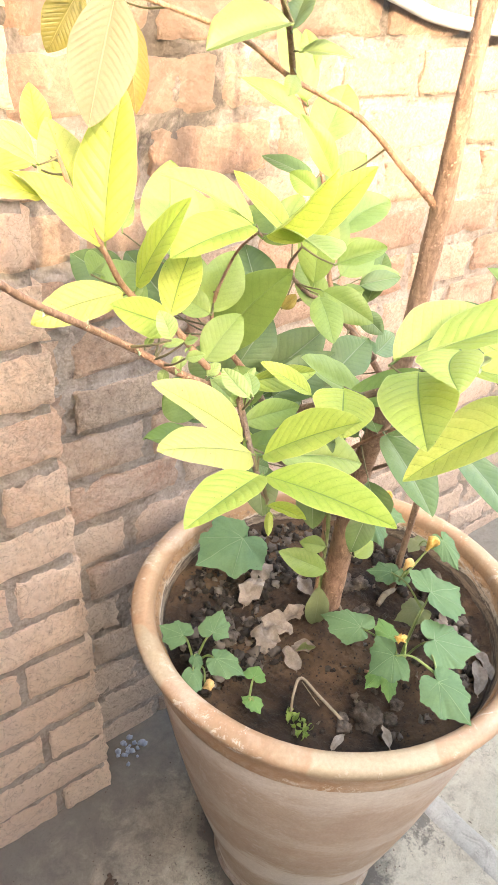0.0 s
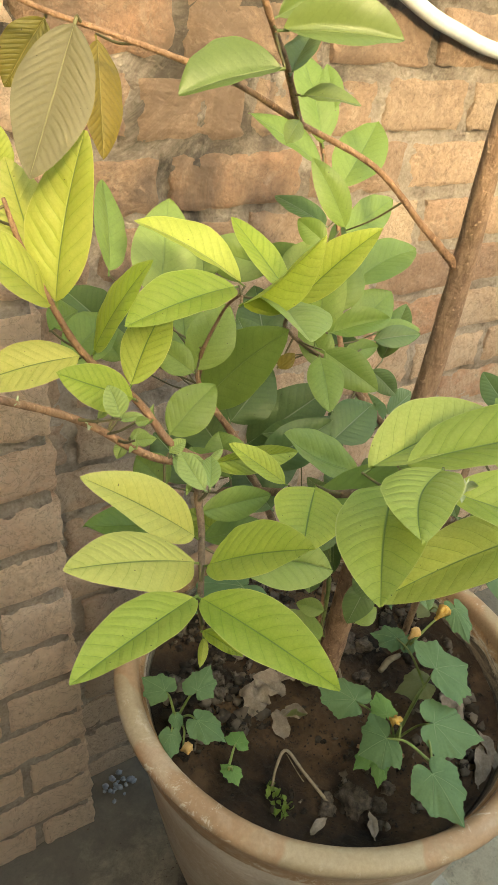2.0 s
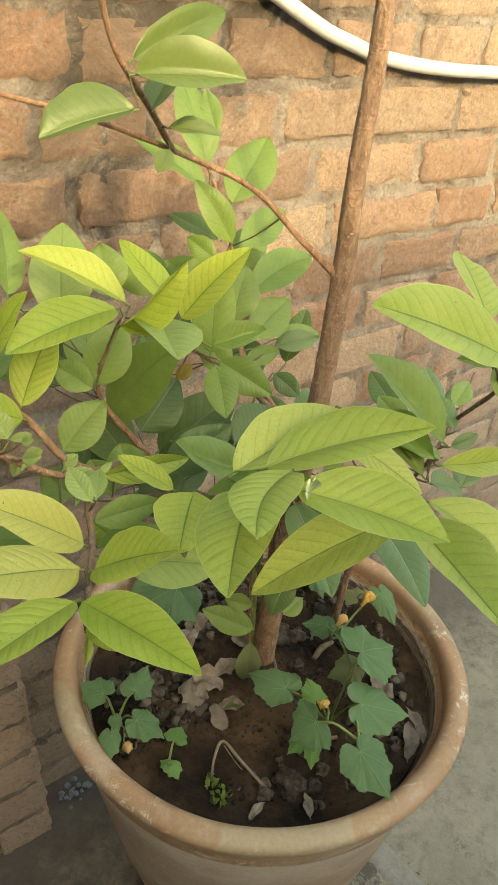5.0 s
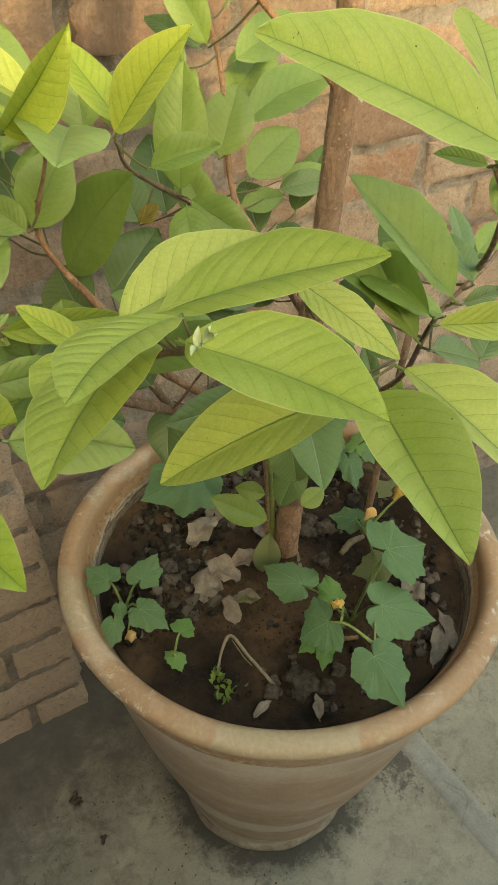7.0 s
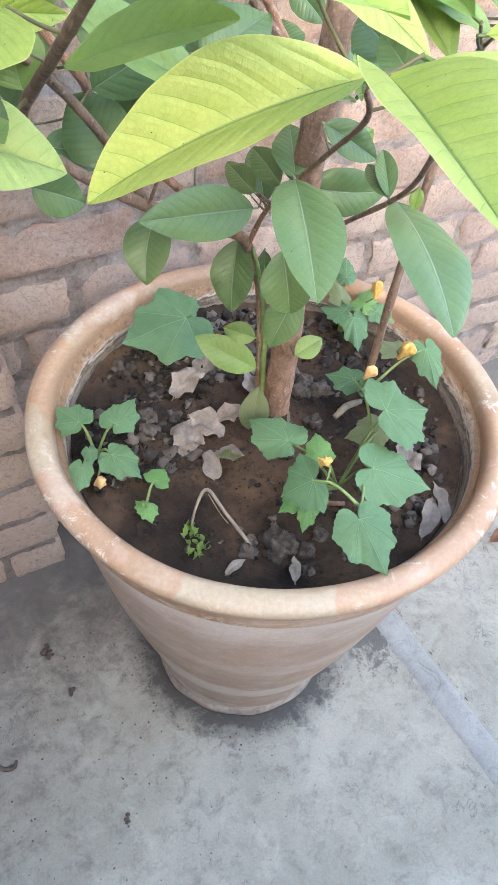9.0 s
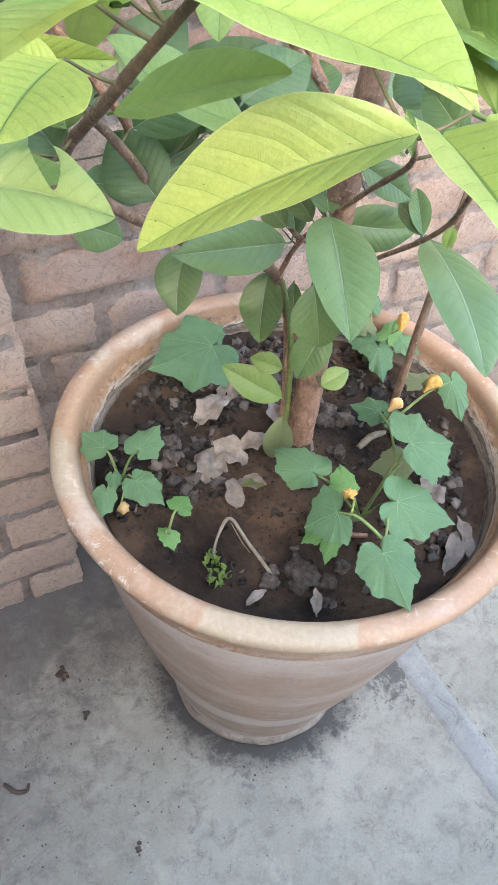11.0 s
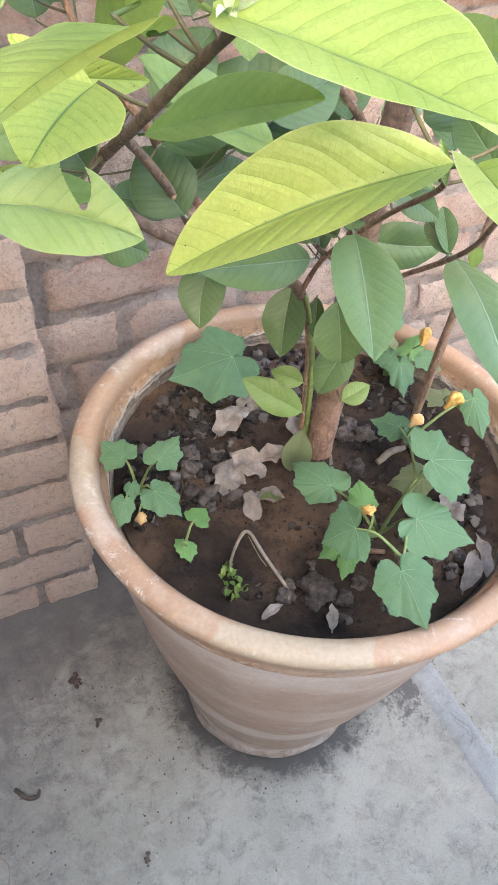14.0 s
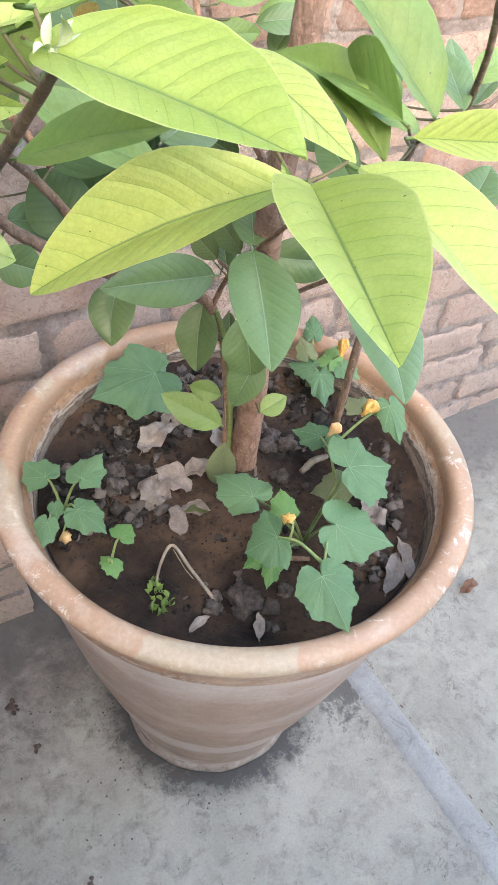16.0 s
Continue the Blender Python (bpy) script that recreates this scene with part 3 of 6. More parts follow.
def tube(bm, points, sides=8, per=6, rough=0.0, knots=0.0):
    """A tapered stem along (x, y, z, radius) points, with rough bark and swollen nodes."""
    line = smooth_line(points, per)
    rings, side = [], Vector((1, 0, 0))
    for i, p in enumerate(line):
        a, b = Vector(line[max(i - 1, 0)][:3]), Vector(line[min(i + 1, len(line) - 1)][:3])
        d = (b - a).normalized()
        side = (side - d * side.dot(d))
        side = side.normalized() if side.length > 1e-4 else d.orthogonal().normalized()
        up = d.cross(side)
        r = p[3] * (1 + (knots * (1.0 if i % 7 == 3 else 0.0)))
        c = Vector(p[:3])
        ring = []
        for k in range(sides):
            t = 2 * math.pi * k / sides
            q = side * math.cos(t) + up * math.sin(t)
            w = 1 + rough * noise.noise(Vector(c) * 90 + q * 1.5)
            ring.append(bm.verts.new(c + q * (r * w)))
        rings.append(ring)
    for a, b in zip(rings, rings[1:]):
        for k in range(sides):
            bm.faces.new((a[k], a[(k + 1) % sides], b[(k + 1) % sides], b[k]))
    bm.faces.new(rings[0][::-1])
    bm.faces.new(rings[-1])


def lump(bm, at, size, seed, flat=0.75, rings=5, sides=7):
    """A rough clod or pebble."""
    at = Vector(at)
    vs = []
    for j in range(rings + 1):
        ph = math.pi * j / rings
        row = []
        for i in range(sides if 0 < j < rings else 1):
            a = 2 * math.pi * i / sides
            d = Vector((math.sin(ph) * math.cos(a), math.sin(ph) * math.sin(a), math.cos(ph)))
            k = size * (1 + 0.55 * noise.noise(d * 1.7 + Vector((seed, seed * 0.7, -seed))))
            row.append(bm.verts.new(at + Vector((d.x, d.y, d.z * flat)) * k))
        vs.append(row)
    for a, b in zip(vs, vs[1:]):
        for i in range(sides):
            q = [a[i % len(a)], b[i % len(b)], b[(i + 1) % len(b)], a[(i + 1) % len(a)]]
            q = [v for k, v in enumerate(q) if v not in q[:k]]
            bm.faces.new(q)


# ---- the large structure ----
WALL_Y, PIER_Y = 0.3465, 0.266
PIER_X0, PIER_X1 = -0.438, -0.225


def lean_at(z):
    """The old pier leans a little to one side."""
    return 0.013 - 0.04 * z


COURSE = 0.082
TOP = 1.80

def floor_height(x, y):
    return 0.0035 * noise.noise((x * 2.1, y * 2.1, 0.3)) + 0.0016 * noise.noise((x * 11, y * 11, 1.3)) - 0.002

bm = bmesh.new()
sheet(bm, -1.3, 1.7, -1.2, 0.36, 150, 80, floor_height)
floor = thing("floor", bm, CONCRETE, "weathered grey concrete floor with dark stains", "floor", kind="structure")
bm = bmesh.new()
sheet(bm, -60, 60, -60, 60, 2, 2, lambda x, y: -0.02)
ground = thing("ground", bm, CONCRETE, "flat grey concrete ground around the yard", "ground", kind="structure")

# mortar core of the wall and of its pier; the bricks stand proud of it
def rough_face(bm, x0, x1, y, z0, z1, nx, nz, depth, back):
    rows = []
    for j in range(nz + 1):
        z = z0 + (z1 - z0) * j / nz
        row = []
        for i in range(nx + 1):
            x = x0 + (x1 - x0) * i / nx
            hole = max(0.0, noise.noise((x * 15, z * 24, 2.0)) - 0.22) * 5.0
            row.append(bm.verts.new((x, y + depth * (hole + 0.9 * noise.noise((x * 26, z * 26, 4.0)) + 0.8 * noise.noise((x * 75, z * 75, 9.0)) + 0.5 * noise.noise((x * 170, z * 170, 3.0))), z)))
        rows.append(row)
    for j in range(nz):
        for i in range(nx):
            bm.faces.new((rows[j][i], rows[j][i + 1], rows[j + 1][i + 1], rows[j + 1][i]))
    a = [bm.verts.new((x, back, z)) for x, z in ((x0, z0), (x1, z0), (x1, z1), (x0, z1))]
    bm.faces.new(a[::-1])
    ring = rows[0] + [r[-1] for r in rows[1:]] + rows[-1][-2::-1] + [r[0] for r in rows[-2:0:-1]]
    corners = {0: a[0], nx: a[1], nx + nz: a[2], 2 * nx + nz: a[3]}
    prev = a[0]
    for i, v in enumerate(ring):
        w = ring[(i + 1) % len(ring)]
        nxt = corners.get((i + 1) % len(ring), prev)
        bm.faces.new([q for q in ((v, prev, nxt, w) if nxt is not prev else (v, prev, w))])
        prev = nxt


bm = bmesh.new()
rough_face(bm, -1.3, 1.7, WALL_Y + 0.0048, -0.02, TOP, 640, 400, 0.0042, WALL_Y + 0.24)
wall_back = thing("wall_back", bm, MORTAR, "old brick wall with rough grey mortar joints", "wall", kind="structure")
bm = bmesh.new()
rough_face(bm, PIER_X0 + 0.008, PIER_X1 - 0.008, PIER_Y + 0.0058, -0.02, TOP, 60, 420, 0.0030, WALL_Y + 0.02)
for v in bm.verts:
    v.co.x += lean_at(v.co.z)
wall_pier = thing("wall_pier", bm, MORTAR, "narrow brick pier standing proud of the wall", "pier", kind="structure")

# the yard's parapet behind the camera; the sun clears it
bm = bmesh.new()
PARAPET_Y = -2.4
PARAPET_Z = 0.945 + (WALL_Y - PARAPET_Y) * math.tan(radians(SUN_HEIGHT)) / abs(math.cos(radians(SUN_FROM)))
box(bm, -5.0, 5.0, PARAPET_Y - 0.2, PARAPET_Y, -0.02, PARAPET_Z)
wall_opposite = thing("wall_opposite", bm, MORTAR, "plain rendered parapet wall across the yard", "wall", kind="structure", smooth=False)
# unseen wall beside the camera, added to keep light off the left side
bm = bmesh.new()
box(bm, -1.25, -1.05, PARAPET_Y, WALL_Y + 0.2, -0.02, 2.0)
wall_shade = thing("wall_shade", bm, MORTAR, "unseen plain wall added to darken the left side", "wall", kind="structure", smooth=False)

# ---- the pot ----
RIM_Z = 0.589
def settle(bm):
    """The old pot stands a little crooked: its mouth tips back by under two degrees."""
    for v in bm.verts:
        k = v.co.z / 0.58
        v.co.z = 0.985 * v.co.z - k * (0.0135 * v.co.x + 0.0303 * v.co.y)
        v.co.x, v.co.y = v.co.x - 0.0021 * k, v.co.y - 0.0036 * k


pot = empty("plant_pot", (0, 0, 0), "large pale terracotta pot with chalky white salt marks", "plant pot")
bm = bmesh.new()
rings = spin(bm, [(0.118, 0.003), (0.128, 0.0015), (0.1335, 0.006), (0.1355, 0.014), (0.1375, 0.03), (0.1465, 0.075), (0.1600, 0.13), (0.1780, 0.20), (0.1975, 0.285), (0.2150, 0.37),
          (0.2285, 0.45), (0.2345, 0.495), (0.2358, 0.512), (0.2350, 0.516), (0.2362, 0.520)], 96, 0.006)
bm.faces.new(rings[0][::-1])
settle(bm)
body = part("body", bm, BODY_CLAY, pot)
bm = bmesh.new()
spin(bm, [(0.2335, 0.5180), (0.2420, 0.5182), (0.2448, 0.5212), (0.2455, 0.5290), (0.2475, 0.5400), (0.2520, 0.5520), (0.2580, 0.5640), (0.2622, 0.5735), (0.2640, 0.5805), (0.2612, 0.5865),
          (0.2540, 0.5897), (0.2470, 0.5903), (0.2395, 0.5882), (0.2355, 0.5815), (0.2335, 0.5700)], 96, 0.006)
settle(bm)
rim = part("rim", bm, TERRACOTTA, pot, "thick rolled rim with white salt flakes")
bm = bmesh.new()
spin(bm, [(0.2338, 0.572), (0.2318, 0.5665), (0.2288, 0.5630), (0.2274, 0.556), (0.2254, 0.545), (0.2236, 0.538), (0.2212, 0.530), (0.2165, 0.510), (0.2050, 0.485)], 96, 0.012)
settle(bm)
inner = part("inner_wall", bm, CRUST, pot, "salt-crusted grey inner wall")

bm = bmesh.new()
spin(bm, [(0.1325, 0.0005), (0.1375, 0.001), (0.1402, 0.004), (0.1404, 0.009), (0.1392, 0.014), (0.1374, 0.019), (0.1366, 0.024)], 160, 0.034, 5.0)
foot_ring = part("foot_ring", bm, FOOT_CLAY, pot, "chipped rough foot of the pot")

# ---- the soil ----
SOIL_Z = 0.522

def soil_height(x, y):
    r = math.hypot(x, y)
    edge = max(0.0, (r - 0.15) / 0.06)
    return SOIL_Z + 0.006 * noise.noise((x * 14, y * 14, 2.0)) + 0.0035 * noise.noise((x * 45, y * 45, 5.0)) + 0.0020 * noise.noise((x * 130, y * 130, 8.0)) + 0.0011 * noise.noise((x * 330, y * 330, 11.0)) \
        + 0.006 * min(1.0, edge) + 0.012 * math.exp(-((x - 0.02) ** 2 + (y - 0.02) ** 2) / 0.003)

bm = bmesh.new()
N_R, N_A = 100, 240
prev = None
for j in range(N_R + 1):
    r = 0.2215 * j / N_R
    ring = [bm.verts.new((r * math.cos(2 * math.pi * i / N_A), r * math.sin(2 * math.pi * i / N_A), 0)) for i in range(N_A if j else 1)]
    for v in ring:
        v.co.z = soil_height(v.co.x, v.co.y)
    if prev:
        for i in range(N_A):
            if len(prev) == 1:
                bm.faces.new((prev[0], ring[i], ring[(i + 1) % N_A]))
            else:
                bm.faces.new((prev[i], ring[i], ring[(i + 1) % N_A], prev[(i + 1) % N_A]))
    prev = ring
potting_soil = thing("potting_soil", bm, SOIL, "damp dark brown soil filling the pot", "soil")

# ---- the guava plant ----
guava_plant = empty("guava_plant", (0.021, 0.022, SOIL_Z), "young guava plant with lime and dark green leaves", "plant")


STEM_POINTS = []


def branch(points, mat, name="branch", label="", sides=8, rough=0.12, knots=0.12, girth=0.68):
    points = [(x, y, z, r * (girth if name == "branch" else 1.0)) for x, y, z, r in points]
    bm = bmesh.new()
    tube(bm, points, sides, 7, rough, knots)
    STEM_POINTS.extend(Vector(q[:3]) for q in smooth_line(points, 7))
    ob = part(name, bm, mat, guava_plant, label)
    ob.matrix_parent_inverse = guava_plant.matrix_basis.inverted()
    return ob


LEAF_COUNT = [0]


def blade(bm, base, tip, width, up, fold, bend, nu=11, nv=30, quilt=0.0, seed=0.0, veins=10.0, lip=0.0, sway=None):
    """An oblong leaf blade from base to tip, arched by bend, folded along its midrib, with a short stalk."""
    base, tip, up = Vector(base), Vector(tip), Vector(up)
    span = tip - base
    length = span.length
    a = span.normalized()
    n = (up - a * up.dot(a)).normalized()
    s = a.cross(n)
    uv = bm.loops.layers.uv.new("UVMap")
    rows = []
    skew = 0.04 * noise.noise((seed, 1.7, 0.2)) if sway is None else sway
    calm = 1.0 if sway is None else 0.35
    for j in range(nv + 1):
        v = j / nv
        t = 0.05 + 0.95 * v
        half = 0.5 * width * (math.sin(math.pi * min(1.0, v ** 0.86)) ** 0.74 if 0 < v < 1 else 0.0)
        half = max(half * (1 + 0.035 * noise.noise((seed, v * 7.0, 5.5))), width * 0.012)
        arch = bend * length * 4 * t * (1 - t)
        curl = 0.10 * calm * noise.noise((seed * 1.3, v * 1.6, 3.1)) * width
        row = []
        for i in range(nu):
            u = -1 + 2 * i / (nu - 1)
            tilt = fold + (lip * min(1.0, abs(u) * 1.6) * math.sin(math.pi * min(1.0, 0.15 + v)) if u < 0 else 0.0)
            lift = math.sin(tilt) * abs(u) * half + 0.045 * width * math.sin(math.pi * abs(u)) * math.sin(math.pi * v) + curl * u + 0.05 * width * noise.noise((seed + u * 0.9, v * 5.5, 7.7)) * abs(u)
            dip = quilt * width * math.cos(2 * math.pi * (v - 0.245 * abs(u) ** 1.08 * half / (0.5 * width)) * veins) * abs(u) * (1 - abs(u) ** 4)
            p = base + a * (length * t) + n * (arch + lift + dip) + s * (half * u * math.cos(tilt) + skew * length * math.sin(math.pi * v))
            row.append((bm.verts.new(p), (u * 0.5 + 0.5, v)))
        rows.append(row)
    for r0, r1 in zip(rows, rows[1:]):
        for i in range(nu - 1):
            q = (r0[i], r0[i + 1], r1[i + 1], r1[i])
            f = bm.faces.new([w[0] for w in q])
            for loop, w in zip(f.loops, q):
                loop[uv].uv = w[1]
    # stalk
    r = max(0.0007, width * 0.022)
    e = base + a * (length * 0.10) + n * (bend * length * 0.36)
    ends = []
    for c, k in ((base - n * r, 1.15), (e - n * r, 0.8)):
        ends.append([bm.verts.new(c + (s * math.cos(q) + n * math.sin(q)) * (r * k)) for q in (0, 1.57, 3.14, 4.71)])
    for i in range(4):
        f = bm.faces.new((ends[0][i], ends[0][(i + 1) % 4], ends[1][(i + 1) % 4], ends[1][i]))
        for loop in f.loops:
            loop[uv].uv = (0.5, 0.02)


def leaf(stem, base, tip, width, up, mat, fold=0.15, bend=0.04, bite=False, lip=0.0, sway=None):
    LEAF_COUNT[0] += 1
    lip = lip or (0.5 if sway is None else 0.15) * max(0.0, noise.noise((LEAF_COUNT[0] * 0.77, 3.3, 1.1)))
    bm = bmesh.new()
    blade(bm, base, tip, width, up, fold, bend, *((121, 260) if bite else (11, 30)), quilt=0.004 if width > 0.016 else 0.001, seed=LEAF_COUNT[0] * 1.37, lip=lip, sway=sway)
    if bite:
        # an insect has eaten a notch into one half
        uv = bm.loops.layers.uv["UVMap"]
        gone = []
        for f in bm.faces:
            u = sum(l[uv].uv.x for l in f.loops) / len(f.loops)
            v = sum(l[uv].uv.y for l in f.loops) / len(f.loops)
            if (u / 0.44) ** 2 + ((v - 0.50 - 0.25 * u) / (0.075 + 0.02 * math.sin(9 * u))) ** 2 < 1.0:
                gone.append(f)
        bmesh.ops.delete(bm, geom=gone, context="FACES")
    foot = min(STEM_POINTS, key=lambda q: (q - Vector(base)).length)
    if 0.002 < (foot - Vector(base)).length < 0.12:
        mid = (foot + Vector(base)) * 0.5 + Vector((0, 0, -0.04 * (foot - Vector(base)).length))
        twig = bmesh.new()
        tube(twig, [(*foot, 0.0009), (*mid, 0.0007), (*base, 0.0006)], 6, 4, 0.1, 0.1)
        ob = part("leaf_stalk", twig, STALK, stem)
        ob.matrix_parent_inverse = stem.matrix_world.inverted()
    ob = part("leaf", bm, mat, stem)
    ob.matrix_parent_inverse = stem.matrix_world.inverted()
    return ob


trunk = branch([(0.021, 0.022, 0.505, 0.0185), (0.020, 0.018, 0.545, 0.0160), (0.012, 0.004, 0.66, 0.0148), (-0.012, -0.026, 0.80, 0.0125), (-0.040, -0.066, 0.90, 0.0110),
                (-0.0455, -0.082, 0.97, 0.0100), (-0.044, -0.087, 1.05, 0.0092), (-0.045, -0.092, 1.128, 0.0090), (-0.056, -0.102, 1.20, 0.0074), (-0.058, -0.108, 1.28, 0.0068), (-0.060, -0.112, 1.42, 0.006)],
               BARK_PALE, "trunk", "slender pale brown trunk", 14, 0.07, 0.03)
twig_branch = branch([(-0.044, -0.090, 1.092, 0.0075), (-0.049, -0.090, 1.118, 0.0068), (-0.059, -0.084, 1.130, 0.0050), (-0.078, -0.072, 1.150, 0.0040), (-0.110, -0.050, 1.185, 0.0036), (-0.172, -0.039, 1.213, 0.0031), (-0.255, -0.085, 1.244, 0.0026),
                      (-0.318, -0.092, 1.262, 0.0022), (-0.355, -0.078, 1.272, 0.0020), (-0.39, -0.081, 1.287, 0.0018), (-0.42, -0.076, 1.30, 0.002)], TWIG_RED, label="thin bare reddish twig", girth=0.64)
top_branch = branch([(-0.172, -0.039, 1.213, 0.0034), (-0.217, -0.083, 1.249, 0.003), (-0.241, -0.102, 1.269, 0.0026), (-0.256, -0.109, 1.29, 0.0024), (-0.268, -0.116, 1.33, 0.002)], TWIG_RED)
spray_branch = branch([(-0.159, -0.057, 0.885, 0.0036), (-0.20, -0.075, 0.96, 0.0032), (-0.25, -0.105, 1.02, 0.0028), (-0.306, -0.165, 1.057, 0.0024), (-0.322, -0.197, 1.044, 0.0021),
                       (-0.346, -0.238, 1.047, 0.0017), (-0.355, -0.255, 1.051, 0.0013)], BARK, girth=0.9)
outer_branch = branch([(-0.42, -0.076, 1.30, 0.0020), (-0.47, -0.085, 1.288, 0.0020), (-0.55, -0.11, 1.25, 0.0018), (-0.565, -0.13, 1.18, 0.0016), (-0.535, -0.142, 1.15, 0.0014), (-0.503, -0.144, 1.139, 0.0010)], TWIG_RED)
bare_branch = branch([(-0.25, -0.105, 1.02, 0.0028), (-0.313, -0.136, 1.052, 0.0026), (-0.355, -0.124, 1.081, 0.0025), (-0.394, -0.143, 1.112, 0.0023), (-0.435, -0.176, 1.146, 0.0021), (-0.463, -0.200, 1.172, 0.0020), (-0.492, -0.222, 1.198, 0.0020)],
                     TWIG_RED, label="long bare reddish twig with buds", girth=0.9)
vshoot_branch = branch([(-0.275, -0.135, 1.035, 0.003), (-0.306, -0.132, 1.059, 0.0026), (-0.321, -0.117, 1.083, 0.0025), (-0.343, -0.095, 1.106, 0.0023), (-0.359, -0.096, 1.136, 0.002),
                        (-0.370, -0.084, 1.166, 0.0017), (-0.376, -0.080, 1.19, 0.0012)], TWIG_RED, girth=0.9)
core_branch = branch([(-0.159, -0.057, 0.885, 0.0024), (-0.17, -0.10, 0.93, 0.0018), (-0.18, -0.14, 0.975, 0.0012)], TWIG_RED, girth=0.6)
mid_branch = branch([(-0.069, -0.022, 0.817, 0.0052), (-0.136, -0.049, 0.891, 0.0048), (-0.179, -0.048, 0.938, 0.0046), (-0.193, -0.049, 0.969, 0.0044), (-0.209, -0.045, 0.994, 0.0040), (-0.232, -0.031, 1.038, 0.0026), (-0.225, -0.045, 1.09, 0.0016), (-0.240, -0.090, 1.125, 0.0013), (-0.264, -0.128, 1.138, 0.0011)], TWIG_RED)
side_branch = branch([(-0.06, -0.06, 0.97, 0.0045), (-0.10, -0.035, 1.02, 0.0036), (-0.122, -0.022, 1.036, 0.0030), (-0.175, -0.055, 1.078, 0.0022), (-0.200, -0.095, 1.112, 0.0012)], BARK)
up_branch = branch([(-0.04, -0.06, 0.94, 0.005), (-0.065, -0.02, 1.0, 0.004), (-0.072, 0.0, 1.03, 0.0036), (-0.066, 0.029, 1.113, 0.003), (-0.084, 0.046, 1.18, 0.0024), (-0.095, 0.05, 1.21, 0.0016)], TWIG_RED)
front_branch = branch([(-0.031, 0.006, 0.745, 0.0075), (-0.054, -0.006, 0.799, 0.0072), (-0.110, -0.032, 0.845, 0.007), (-0.159, -0.057, 0.885, 0.0066), (-0.208, -0.083, 0.931, 0.0058), (-0.233, -0.088, 0.956, 0.0052), (-0.241, -0.094, 0.978, 0.0046),
                       (-0.250, -0.202, 1.052, 0.0036), (-0.252, -0.251, 1.087, 0.0029), (-0.256, -0.294, 1.115, 0.0021)], BARK, label="dark brown side branch")
east_branch = branch([(-0.048, -0.005, 0.792, 0.0055), (-0.049, -0.029, 0.838, 0.005), (-0.060, -0.079, 0.892, 0.0045), (-0.080, -0.142, 0.951, 0.004), (-0.13, -0.23, 1.02, 0.0034), (-0.181, -0.289, 1.068, 0.0022)], TWIG_RED, girth=0.42)
right_branch = branch([(-0.008, -0.02, 0.79, 0.0055), (-0.017, -0.090, 0.857, 0.0046), (-0.030, -0.164, 0.932, 0.0042), (-0.085, -0.235, 1.035, 0.0038), (-0.075, -0.236, 1.05, 0.0034),
                       (0.003, -0.195, 1.036, 0.003), (0.05, -0.17, 1.045, 0.002)], BARK, girth=0.42)
rise_branch = branch([(-0.03, -0.21, 1.04, 0.0034), (-0.075, -0.255, 1.09, 0.003), (-0.13, -0.30, 1.14, 0.0026), (-0.152, -0.310, 1.163, 0.002)], BARK, girth=0.5)
low_branch = branch([(0.012, 0.004, 0.67, 0.005), (-0.015, -0.02, 0.76, 0.004), (-0.035, -0.035, 0.83, 0.003), (-0.07, -0.05, 0.87, 0.0022)], BARK)
sucker = branch([(-0.001, 0.028, 0.513, 0.0042), (-0.008, 0.020, 0.600, 0.0036), (-0.022, 0.008, 0.694, 0.0034), (-0.031, 0.006, 0.745, 0.0034), (-0.054, -0.006, 0.799, 0.0034)], TWIG_RED, label="thin reddish sucker beside the trunk")
green_shoot = branch([(0.008, 0.029, 0.514, 0.005), (-0.000, 0.023, 0.603, 0.0048), (-0.017, 0.007, 0.692, 0.0044), (-0.028, 0.002, 0.740, 0.0036), (-0.044, -0.007, 0.787, 0.003)], STEM_GREEN, label="straight young green shoot beside the trunk")
# ---- the leaves, shoot by shoot ----
leaf(spray_branch, (-0.325, -0.199, 1.046), (-0.384, -0.191, 1.098), 0.0312, (0.46, -0.64, 0.61), LEAF_Y, 0.34, 0.026, sway=0.003)
leaf(spray_branch, (-0.340, -0.225, 1.057), (-0.410, -0.238, 1.092), 0.0339, (0.52, -0.24, 0.82), LEAF_Y, 0.01, 0.032, sway=0.005)
leaf(spray_branch, (-0.355, -0.250, 1.065), (-0.426, -0.285, 1.085), 0.0277, (0.29, 0.11, 0.95), LEAF_F, 0.35, 0.014, sway=-0.003)
leaf(spray_branch, (-0.356, -0.249, 1.064), (-0.335, -0.323, 1.070), 0.0309, (-0.24, 0.06, 0.97), LEAF_F, 0.43, 0.038, sway=0.002)
leaf(spray_branch, (-0.338, -0.226, 1.055), (-0.318, -0.278, 1.098), 0.0320, (-0.66, 0.34, 0.67), LEAF_F, 0.28, 0.012, sway=-0.019)
leaf(spray_branch, (-0.356, -0.256, 1.049), (-0.349, -0.279, 1.051), 0.0110, (-0.01, 0.06, 1.00), LEAF_F, 0.30, 0.05)
leaf(spray_branch, (-0.313, -0.177, 1.043), (-0.266, -0.179, 1.041), 0.0193, (0.02, -0.85, 0.53), LEAF_G, 0.09, 0.026, sway=-0.011)
leaf(spray_branch, (-0.321, -0.154, 1.021), (-0.372, -0.160, 1.042), 0.0250, (0.38, -0.31, 0.87), LEAF_G, 0.10, 0.03)
leaf(spray_branch, (-0.306, -0.169, 1.015), (-0.257, -0.175, 1.011), 0.0220, (0.06, -0.25, 0.97), LEAF_G, 0.10, 0.03)
